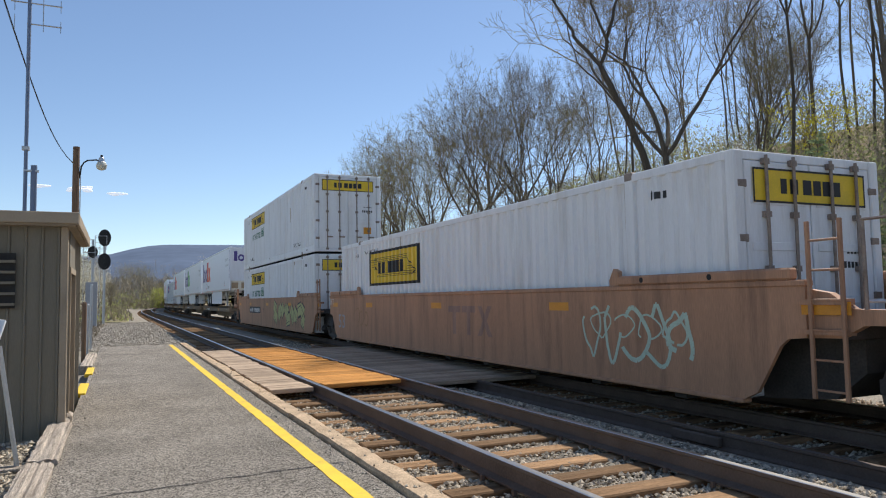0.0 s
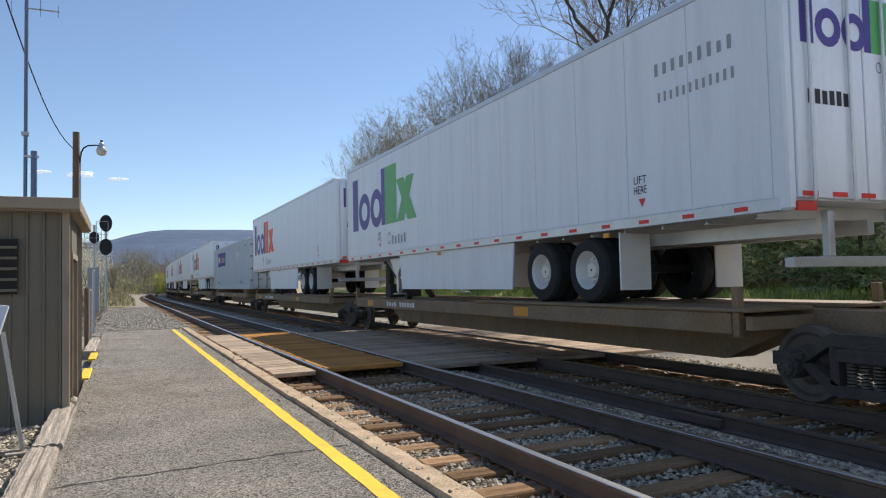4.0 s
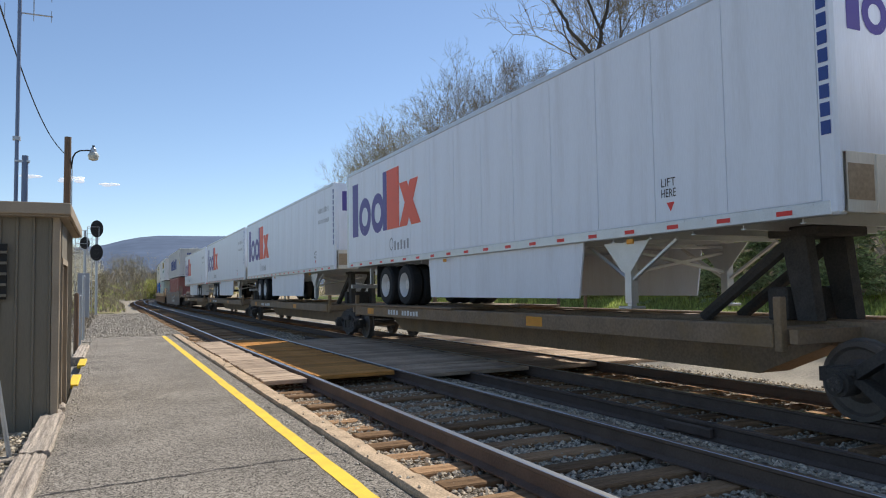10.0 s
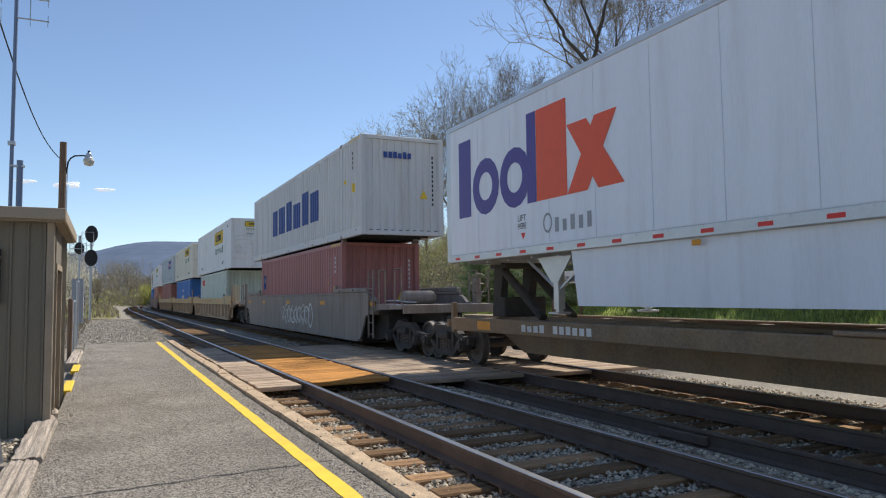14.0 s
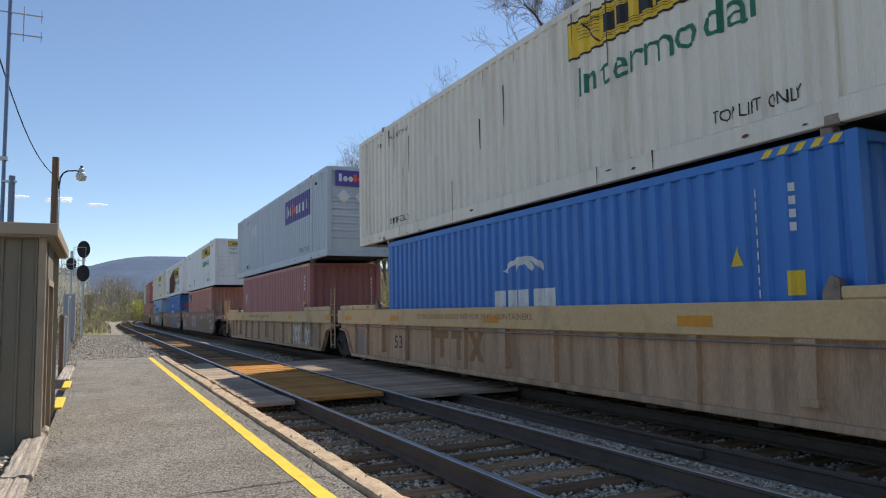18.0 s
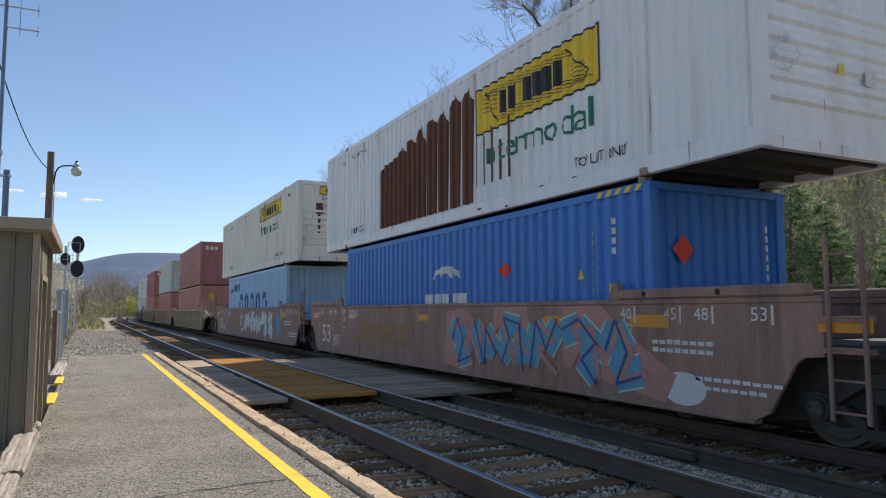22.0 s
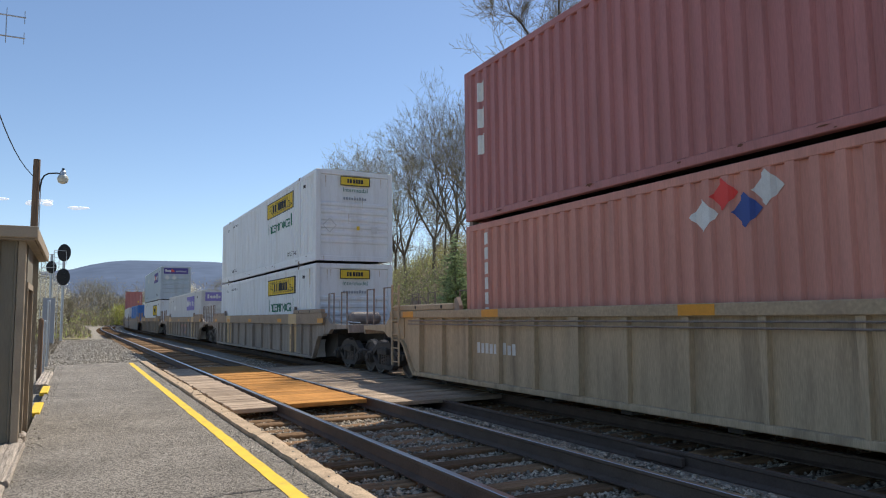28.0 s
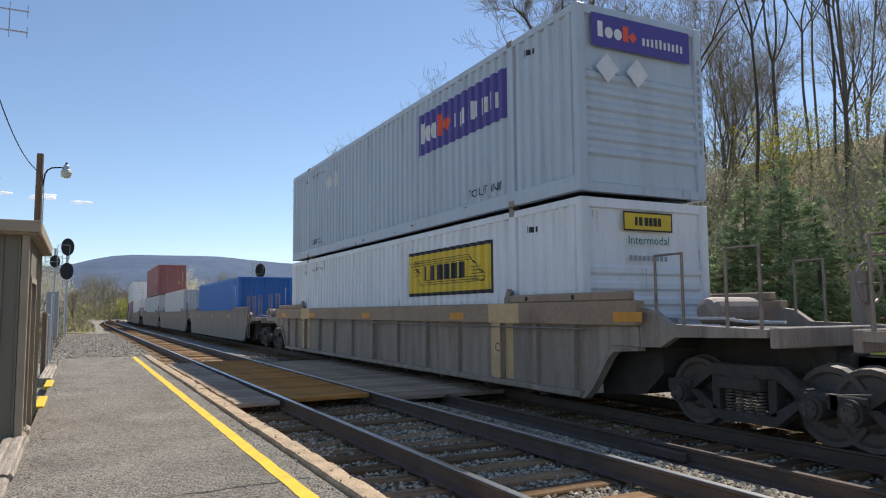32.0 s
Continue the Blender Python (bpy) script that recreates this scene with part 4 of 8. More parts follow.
part("stake", tube(bmesh.new(), (-0.42, 0.1, 0), (-0.5, -0.06, 1.16), 0.022, n=8), "galv", sg)
part("board", boxes((-0.62, 0.04, -0.015, 0.015, -0.18, 0.18), bev=0.006), "white", sg, m=pose(-0.19, -0.1, 1.24, -25, 8, -12))
for i in range(3):
    w = empty("wood_scrap", pose(-0.78 - 0.12 * i, 7.6 + 0.12 * i, -0.16, 4, 6 * i, 25 * i), "broken scrap of pale wood on the gravel", "wood scrap", "wood scraps")
    part("splinter", boxes((-0.18, 0.18, -0.03, 0.03, -0.015, 0.015), bev=0.006), "old_timber", w)


# ---- the train: decals ----
FOLD = 0.278          # pitch of the corrugation
DEEP = 0.05


def wave(y):
    """Depth of the corrugated side at y: 0 on the outer flats, DEEP in the troughs."""
    f = (y / FOLD) % 1.0
    if f < 0.38:
        return 0.0
    if f < 0.5:
        return DEEP * (f - 0.38) / 0.12
    if f < 0.88:
        return DEEP
    return DEEP * (1 - f) / 0.12


TEXTS = {}


def lettering(text):
    """Flat letters as (vertices, faces), baseline at 0, capitals about 0.7 high at size 1."""
    if text not in TEXTS:
        cu = bpy.data.curves.new("text", "FONT")
        cu.body, cu.resolution_u = text, 2
        ob = new("text", cu)
        me = bpy.data.meshes.new_from_object(ob.evaluated_get(bpy.context.evaluated_depsgraph_get()))
        TEXTS[text] = ([tuple(v.co[:2]) for v in me.vertices], [tuple(p.vertices) for p in me.polygons])
        bpy.data.objects.remove(ob)
        bpy.data.curves.remove(cu)
        bpy.data.meshes.remove(me)
    return TEXTS[text]


def words(text, u, v, height, width=None):
    vs, fs = lettering(text)
    k = height / 0.7
    w = max(a for a, _ in vs)
    kx = width / w if width else k
    return [([(u + vs[i][0] * kx, v + vs[i][1] * k) for i in f]) for f in fs]


def rect(u0, v0, u1, v1, slant=0.0):
    return [[(u0, v0), (u1, v0), (u1 + slant, v1), (u0 + slant, v1)]]


def oval(u, v, a, b, n=16):
    return [[(u + a * math.cos(2 * math.pi * i / n), v + b * math.sin(2 * math.pi * i / n)) for i in range(n)]]


def ring(u, v, a, b, k=0.6, n=16, a0=0.0, a1=2 * math.pi):
    out = []
    for i in range(n):
        p, q = a0 + (a1 - a0) * i / n, a0 + (a1 - a0) * (i + 1) / n
        out.append([(u + a * math.cos(p), v + b * math.sin(p)), (u + a * math.cos(q), v + b * math.sin(q)),
                    (u + a * k * math.cos(q), v + b * k * math.sin(q)), (u + a * k * math.cos(p), v + b * k * math.sin(p))])
    return out


def diamond(u, v, r):
    return [[(u - r, v), (u, v - r), (u + r, v), (u, v + r)]]


def bars(u0, v0, u1, v1, n, gap=0.3, seed=0):
    """Unreadable writing: n bars of slightly uneven height."""
    rnd = random.Random(seed)
    w = (u1 - u0) / n
    return [r for i in range(n) for r in rect(u0 + i * w, v0, u0 + (i + 1 - gap) * w, v1 - rnd.random() * 0.25 * (v1 - v0))]


def outline(u0, v0, u1, v1, t):
    return rect(u0, v0, u1, v0 + t) + rect(u0, v1 - t, u1, v1) + rect(u0, v0 + t, u0 + t, v1 - t) + rect(u1 - t, v0 + t, u1, v1 - t)


def ribbon(pts, w):
    out = []
    for (a, b), (c, d) in zip(pts, pts[1:]):
        L = math.hypot(c - a, d - b) or 1
        nx, ny = -(d - b) / L * w / 2, (c - a) / L * w / 2
        out.append([(a + nx, b + ny), (c + nx, d + ny), (c - nx, d - ny), (a - nx, b - ny)])
    return out


def scrawl(u0, v0, u1, v1, n, w, seed):
    """Spray-painted loops."""
    rnd = random.Random(seed)
    out = []
    step = (u1 - u0) / n
    for k in range(n):
        cu, cv = u0 + (k + 0.5) * step, (v0 + v1) / 2
        a, b = step * rnd.uniform(0.35, 0.62), (v1 - v0) * rnd.uniform(0.32, 0.5)
        ph, turn, squash = rnd.random() * 6, rnd.uniform(4.2, 6.6), rnd.uniform(0.3, 0.9)
        pts = []
        for i in range(19):
            f = ph + turn * i / 18
            pts.append((cu + a * math.cos(f) + 0.3 * a * math.sin(2 * f + k), cv + b * math.sin(f) * (1 - squash * 0.3 * math.cos(3 * f))))
        out += ribbon(pts, w * rnd.uniform(0.7, 1.3))
    return out


def blobs(u0, v0, u1, v1, n, seed):
    """Filled, angular letters of a spray-painted piece."""
    rnd = random.Random(seed)
    out, step = [], (u1 - u0) / n
    for k in range(n):
        a = u0 + k * step
        lo, hi = v0 + rnd.random() * 0.25 * (v1 - v0), v1 - rnd.random() * 0.2 * (v1 - v0)
        for j in range(3):
            x0 = a + rnd.uniform(-0.1, 0.6) * step
            x1 = x0 + rnd.uniform(0.18, 0.4) * step
            s = rnd.uniform(-0.35, 0.35) * step
            y0, y1 = lo + rnd.random() * 0.3 * (hi - lo), hi - rnd.random() * 0.3 * (hi - lo)
            out.append([(x0, y0), (x1, y0 + rnd.uniform(-0.1, 0.1)), (x1 + s, y1), (x0 + s, y1 + rnd.uniform(-0.1, 0.1))])
    return out


SKELETON = (
    ((0.2, 1.0), (0.72, 0.66), (0.22, 0.42), (0.82, 0.0)),
    ((0.05, 0.1), (0.28, 0.92), (0.6, 0.45), (0.95, 0.95)),
    ((0.1, 0.5), (0.35, 0.95), (0.62, 0.5), (0.35, 0.05), (0.95, 0.2)),
    ((0.05, 0.9), (0.48, 0.08), (0.55, 0.75), (0.98, 0.3)),
    ((0.0, 0.78), (0.5, 0.95), (0.95, 0.6), (0.55, 0.35), (0.95, 0.0)),
    ((0.1, 0.15), (0.42, 0.6), (0.2, 0.95), (0.78, 0.85), (0.88, 0.05)),
)


def bubble(order, step, h, w, drop=0.0):
    """Fat spray-painted strokes that stand side by side in a graffiti piece."""
    out = []
    for k, j in enumerate(order):
        out += ribbon([(k * step + u * step * 0.92, v * (h - w) + w / 2 - drop * k) for u, v in SKELETON[j]], w)
    return out


def drips(n, width, v0, v1, seed):
    rnd = random.Random(seed)
    out = []
    for _ in range(n):
        u, a = rnd.random() * width, rnd.uniform(v0, v1)
        out.append([(u, 0.03), (u + 0.02, 0.03), (u - 0.05, a), (u - 0.09, a)])
    return out


JOINED = ("number_marking", "rust_chips", "rust_streaks", "hazard_marking", "signboard_wordmark", "painted_wordmark", "graffiti", "graffiti_outline", "stencil", "signboard_scroll")


def decal(name, polys, material, parent, at, face="side", corr=False, lift=0.004, label=""):
    """Paint laid on a face: polys in (u, v). side: u runs to -y from at = (x, y, z); end: u runs to +x."""
    bm = bmesh.new()
    x0, y0, z0 = at
    for k, p in enumerate(polys):
        d = lift + 0.00016 * (k % 12)
        vs = [bm.verts.new((x0 - d, y0 - u, z0 + v) if face == "side" else (x0 + u, y0 - d, z0 + v)) for u, v in p]
        if len(vs) > 2:
            bm.faces.new(vs)
    if corr:
        ys = [v.co.y for v in bm.verts]
        lo, hi = min(ys), max(ys)
        k = math.floor(lo / FOLD)
        while k * FOLD < hi:
            for f in (0.0, 0.38, 0.5, 0.88):
                c = (k + f) * FOLD
                if lo + 1e-4 < c < hi - 1e-4:
                    bmesh.ops.bisect_plane(bm, geom=bm.verts[:] + bm.edges[:] + bm.faces[:], dist=1e-5, plane_co=(0, c, 0), plane_no=(0, 1, 0))
            k += 1
        for v in bm.verts:
            v.co.x += wave(v.co.y + 1e-6)
    return part(name, bm, material, parent, label, kind="stuff" if name in JOINED else "")


MESHES = {}


def shared(key, build, material):
    """One mesh for all alike parts."""
    if key not in MESHES:
        bm = bmesh.new()
        build(bm)
        MESHES[key] = finish(bm, key[0], material)
    return MESHES[key]


# ---- the train: containers ----
CW, CH = 2.59, 2.896


def corrugated(bm, L, x, z0, z1, flip=1):
    ys = []
    k = math.floor(-L / 2 / FOLD) - 1
    while k * FOLD < L / 2:
        ys += [(k + f) * FOLD for f in (0.0, 0.38, 0.5, 0.88)]
        k += 1
    ys = [-L / 2] + [y for y in ys if -L / 2 < y < L / 2] + [L / 2]
    lo = [bm.verts.new((x + flip * wave(y + 1e-6), y, z0)) for y in ys]
    hi = [bm.verts.new((x + flip * wave(y + 1e-6), y, z1)) for y in ys]
    for i in range(len(ys) - 1):
        q = (lo[i], hi[i], hi[i + 1], lo[i + 1])
        bm.faces.new(q if flip > 0 else q[::-1])


LONG = 15.95        # length of the long boxes, cut below 53 ft to fit the camera's view


def container(s, z0, colour, label, L=LONG, end="ribs", decor=(), category="container", H=CH):
    """A shipping container whose leading end is at s along the train; decor: functions that paint it."""
    ob = empty("shipping_container", pose(0, 0, 0), label, category, "containers on the train")
    col = M_KEYS[colour]
    w, h2 = CW / 2, L / 2
    key = (L, colour, H)
    up = pose(0, 0, z0)
    rail = 0.25 if L > 14 else 0.12
    for sgn in (-1, 1):
        obj("side_panel", shared(("side_panel", *key, sgn), lambda bm: corrugated(bm, L - 0.24, sgn * (w - 0.006), rail, H - 0.11, -sgn), col), ob, up)
        obj("top_rail", shared(("top_rail", *key, sgn), lambda bm: box(bm, *sorted((sgn * (w - 0.09), sgn * w)), -h2 + 0.13, h2 - 0.13, H - 0.12, H, bev=0.012), col), ob, up)
        obj("bottom_rail", shared(("bottom_rail", *key, sgn), lambda bm: box(bm, *sorted((sgn * (w - 0.12), sgn * w)), -h2 + 0.13, h2 - 0.13, 0, rail, bev=0.012), col), ob, up)
        for e in (-1, 1):
            obj("corner_post", shared(("corner_post", *key, sgn, e), lambda bm: box(bm, *sorted((sgn * (w - 0.16), sgn * (w + 0.002))), *sorted((e * (h2 - 0.14), e * h2)), 0, H, bev=0.015), col), ob, up)
        if L > 14:
            for e in (-1, 1):
                obj("lift_post", shared(("lift_post", *key, sgn, e), lambda bm: box(bm, *sorted((sgn * (w - 0.1), sgn * (w + 0.006))), e * 6.1 - 0.09, e * 6.1 + 0.09, 0.03, H - 0.02, bev=0.01), col), ob, up)
                for zc in (H - 0.1, -0.02):
                    obj("corner_casting", shared(("corner_casting", sgn, e), lambda bm: box(bm, *sorted((sgn * (w - 0.1), sgn * (w + 0.014))), e * 6.1 - 0.085, e * 6.1 + 0.085, 0, 0.12, bev=0.015), "rod"), ob, pose(0, 0, z0 + zc))
    obj("roof", shared(("roof", *key), lambda bm: box(bm, -w + 0.09, w - 0.09, -h2 + 0.05, h2 - 0.05, H - 0.06, H - 0.025), col), ob, up)

    def floor_(bm):
        box(bm, -w + 0.1, w - 0.1, -h2 + 0.1, h2 - 0.1, 0.11, 0.16)
        for i in range(int(L / 0.6)):
            box(bm, -w + 0.12, w - 0.12, -h2 + 0.3 + i * 0.6, -h2 + 0.36 + i * 0.6, 0.02, 0.108)
    obj("floor_frame", shared(("floor_frame", *key), floor_, "under"), ob, up, "dark steel cross-members under the floor")
    for e in (-1, 1):
        style = end if e < 0 else "ribs" if L > 14 else "corr"

        def panel(bm):
            y = e * (h2 - 0.07)
            if style == "ribs":
                pr = [(-0.05, 0.0), (0.05, 0.0), (0.05, 0.14), (0.0, 0.16)]
                for i in range(6):
                    z = 0.62 + i * 0.235
                    pr += [(0.0, z - 0.07), (0.045, z - 0.03), (0.045, z + 0.05), (0.0, z + 0.09)]
                pr += [(0.0, H - 0.16), (0.05, H - 0.14), (0.05, H), (-0.05, H)]
                prism(bm, [(y + e * a, b) for a, b in pr][::-e], -w + 0.155, w - 0.155)
            elif style == "corr":
                n = 10
                ys = []
                for i in range(n):
                    a = -w + 0.16 + (2 * w - 0.32) * i / n
                    d = (2 * w - 0.32) / n
                    ys += [(a, 0), (a + d * 0.4, 0), (a + d * 0.5, 0.045), (a + d * 0.9, 0.045)]
                ys.append((w - 0.16, 0))
                lo = [bm.verts.new((a, y - e * b, 0.12)) for a, b in ys]
                hi = [bm.verts.new((a, y - e * b, H - 0.1)) for a, b in ys]
                for i in range(len(ys) - 1):
                    bm.faces.new((lo[i], lo[i + 1], hi[i + 1], hi[i]) if e < 0 else (lo[i], hi[i], hi[i + 1], lo[i + 1]))
                box(bm, -w + 0.16, w - 0.16, *sorted((y - e * 0.05, y + e * 0.06)), 0.0, 0.13, bev=0.01)
                box(bm, -w + 0.16, w - 0.16, *sorted((y - e * 0.05, y + e * 0.06)), H - 0.11, H, bev=0.01)
            else:
                box(bm, -w + 0.15, w - 0.15, *sorted((y, y - e * 0.05)), 0.05, H - 0.05)
                box(bm, -w + 0.16, w - 0.16, *sorted((y, y + e * 0.05)), 0.0, 0.12, bev=0.01)
                box(bm, -w + 0.16, w - 0.16, *sorted((y, y + e * 0.05)), H - 0.11, H, bev=0.01)
        obj("end_panel", shared(("end_panel", *key, e, style), panel, col), ob, up)
        if style == "doors":
            for side in (-1, 1):
                x0, x1 = sorted((side * 0.012, side * (w - 0.18)))
                y = -h2 + 0.015

                def leaf(bm):
                    box(bm, x0, x1, y, y + 0.05, 0.13, H - 0.12, bev=0.01)
                d = obj("door", shared(("door", *key, side), leaf, col), ob, up)
                for z in (0.55, 1.05, 1.7, 2.25):
                    obj("door_batten", shared(("door_batten", *key, side, z), lambda bm: box(bm, x0 + 0.08, x1 - 0.08, y - 0.012, y, z, z + 0.1, bev=0.005), col), d)
                for z in (0.45, 1.1, 1.8, 2.45):
                    obj("hinge", shared(("hinge", *key, side, z), lambda bm: box(bm, *sorted((side * (w - 0.2), side * (w - 0.05))), y - 0.02, y + 0.01, z, z + 0.09, bev=0.008), "rod"), d)
                for f in (0.3, 0.72):
                    xr = side * (w - 0.18) * f
                    obj("lock_rod", shared(("lock_rod", xr, L, H), lambda bm: (tube(bm, (xr, y - 0.05, 0.06), (xr, y - 0.05, H - 0.05), 0.021, n=8),
                                                                          [box(bm, xr - 0.05, xr + 0.05, y - 0.06, y - 0.005, z, z + 0.07) for z in (0.07, 0.75, 1.45, 2.1, H - 0.16)],
                                                                          box(bm, xr - 0.03, xr + 0.2, y - 0.075, y - 0.05, 0.52, 0.57)), "rod"), d, None, "rusty locking rod")
    if z0 > 3:
        for sgn in (-1, 1):
            for e in (-1, 1):
                obj("twist_lock", shared(("twist_lock",), lambda bm: box(bm, -0.07, 0.07, -0.07, 0.07, -0.092, 0.0, bev=0.012), "rod"), ob, pose(sgn * (w - 0.12), e * 5.99, z0))
    # rust where paint has chipped along the lower rail
    rr = random.Random(int(s * 10) + int(z0))
    chips = []
    for _ in range(10):
        u, v = rr.uniform(0.2, L - 0.5), rr.uniform(0.0, rail - 0.03)
        a, b = rr.uniform(0.04, 0.22), rr.uniform(0.012, 0.035)
        chips.append([(u, v), (u + a * 0.6, v - b * 0.3), (u + a, v + b * 0.4), (u + a * 0.7, v + b), (u + a * 0.2, v + b * 0.9)])
    decal("rust_chips", chips, "d_rust", ob, (XS - 0.006, h2, z0), lift=0.006, label="small rusty chips in the paint")
    worn = {"cream": 1.0, "white": 0.45, "grey": 0.4, "pale": 0.4, "green": 0.5}.get(colour, 0.0)
    if worn:
        streaks = []
        for u in [h2 - 6.1, h2 + 6.1] * 3 + [rr.uniform(0.2, L - 0.2) for _ in range(int(22 * worn))]:
            u, v = u + rr.uniform(-0.11, 0.11), rr.choice((H - 0.13, H - 0.13, rail + 0.02, H * rr.uniform(0.3, 0.9)))
            d, w1 = rr.uniform(0.12, 0.75) * (0.5 + worn), rr.uniform(0.006, 0.02)
            v1 = max(v - d, 0.01)
            streaks.append([(u - w1, v), (u + w1, v), (u + w1 * 0.3 + 0.004, v1), (u - w1 * 0.2, v1)])
        decal("rust_streaks", streaks, "d_stain" if worn < 1 else "d_rust", ob, (XS - 0.002, h2, z0), corr=True, lift=0.003, label="thin rusty drip marks")
        drips_ = []
        for k in range(int(16 * worn) + 3):
            u, v = rr.uniform(-w + 0.2, w - 0.2), rr.choice((0.14, H - 0.2, H - 0.2, rr.uniform(0.5, 2.2)))
            drips_.append([(u - 0.012, v), (u + 0.014, v), (u + 0.005, max(0.0, v - rr.uniform(0.1, 0.5))), (u - 0.004, max(0.0, v - rr.uniform(0.1, 0.3)))])
        if end == "ribs":
            decal("rust_streaks", drips_, "d_stain" if worn < 1 else "d_rust", ob, (0, -h2 + 0.016, z0), "end", lift=0.006, label="thin rusty drip marks")
    for paint in decor:
        paint(ob, z0, L, H)
    RIDERS.append((ob, s + h2))
    return ob


M_KEYS = {"white": "c_white", "cream": "c_cream", "grey": "c_grey", "pale": "c_pale", "red": "c_red", "brick": "c_brick", "blue": "c_blue", "lightblue": "c_lightblue", "green": "c_green"}
RIDERS = []       # (thing, place along the train of its middle)
SPINNING = []     # wheelsets
XS = -CW / 2      # the side that faces the platform


def scroll(w, h):
    """Fine lines of a scroll: three above and below the name, and a comb at either end."""
    out = []
    for k in range(3):
        a = 0.035 * k * h / 0.6
        out += rect(w * 0.1 + a, h * 0.82 - a, w * 0.78 + a, h * 0.835 - a) + rect(w * 0.2 + a, h * 0.15 + a, w * 0.9 - a, h * 0.165 + a)
    for k in range(5):
        out += [[(w * 0.05 + 0.03 * k, h * (0.8 - 0.09 * k)), (w * 0.2, h * (0.8 - 0.09 * k)), (w * 0.2, h * (0.785 - 0.09 * k)), (w * 0.05 + 0.03 * k, h * (0.785 - 0.09 * k))]]
        out += [[(w * 0.8, h * (0.18 + 0.08 * k)), (w * 0.94 - 0.04 * k, h * (0.18 + 0.08 * k)), (w * 0.94 - 0.04 * k, h * (0.195 + 0.08 * k)), (w * 0.8, h * (0.195 + 0.08 * k))]]
    return out + ribbon([(w * 0.1, h * 0.83), (w * 0.2, h * 0.15)], 0.025) + ribbon([(w * 0.78, h * 0.83), (w * 0.84, h * 0.55), (w * 0.93, h * 0.3), (w * 0.9, h * 0.15)], 0.025)


def signboard_side(y0, zc=2.03, h=0.6, word=True):
    """Yellow signboard with dark outline and bars, and green lettering under it. y0: where it begins, zc: its lower edge."""
    def paint(ob, z0, L, H):
        w = 3.7
        s = decal("signboard", rect(0, 0, w, h), "d_yellow", ob, (XS, y0, z0 + zc), corr=True, label="yellow painted signboard with dark outline")
        decal("signboard_border", outline(0, 0, w, h, 0.035), "d_black", s, (XS, y0, z0 + zc), corr=True, lift=0.007)
        decal("signboard_wordmark", [q for k, (a, b) in enumerate(((0, 0.1), (0.15, 0.28), (0.36, 0.5), (0.53, 0.66), (0.69, 0.83), (0.86, 0.99))) for q in rect(w * (0.24 + 0.52 * a), h * 0.27, w * (0.24 + 0.52 * b), h * 0.73)], "d_black", s, (XS, y0, z0 + zc), corr=True, lift=0.009, label="dark bars on the signboard")
        decal("signboard_scroll", scroll(w, h), "d_black", s, (XS, y0, z0 + zc), corr=True, lift=0.009, label="fine dark scroll lines")
        if word:
            decal("lettering", words("Intermodal", w * 0.04, -0.6, 0.46, w * 0.9), "d_green", ob, (XS, y0, z0 + zc), corr=True, label="dark green lettering")
    return paint


def big_signboard(y0, zc):
    def paint(ob, z0, L, H):
        w, h = 3.65, 0.96
        s = decal("signboard", rect(0, 0, w, h), "d_yellow", ob, (XS, y0, z0 + zc), corr=True, label="large yellow painted signboard")
        decal("signboard_border", outline(0, 0, w, h, 0.07), "d_black", s, (XS, y0, z0 + zc), corr=True, lift=0.007)
        decal("signboard_wordmark", [q for a, b in ((0, 0.1), (0.15, 0.28), (0.36, 0.5), (0.53, 0.66), (0.69, 0.83), (0.86, 0.99)) for q in rect(w * (0.22 + 0.52 * a), h * 0.34, w * (0.22 + 0.52 * b), h * 0.66)], "d_black", s, (XS, y0, z0 + zc), corr=True, lift=0.009)
        decal("signboard_scroll", [[(u, h * 0.12 + v * 0.8) for u, v in p] for p in scroll(w, h)], "d_black", s, (XS, y0, z0 + zc), corr=True, lift=0.009, label="fine dark scroll lines")
    return paint


def small_marks(seed=1, text="TOP LIFT ONLY", back=5.8):
    """Handling words by the lift posts."""
    def paint(ob, z0, L, H):
        for y in (back, -4.6):
            decal("lettering", words(text, 0, 0, 0.15, 1.2), "d_black", ob, (XS, y, z0 + 0.36), corr=True, label="small black handling words")
        decal("lettering", words("STACK LIMIT HIGH", 0, 0, 0.1, 1.3), "d_black", ob, (XS, back, z0 + H - 0.4), corr=True)
        decal("lettering", words("WTP", 0, 0, 0.11, 0.3), "d_black", ob, (XS, 6.62, z0 + H - 0.46), corr=True)
        decal("number_marking", bars(0, 0, 0.35, 0.12, 3, 0.3, seed), "d_black", ob, (XS, -6.5, z0 + H - 0.42), corr=True)
    return paint


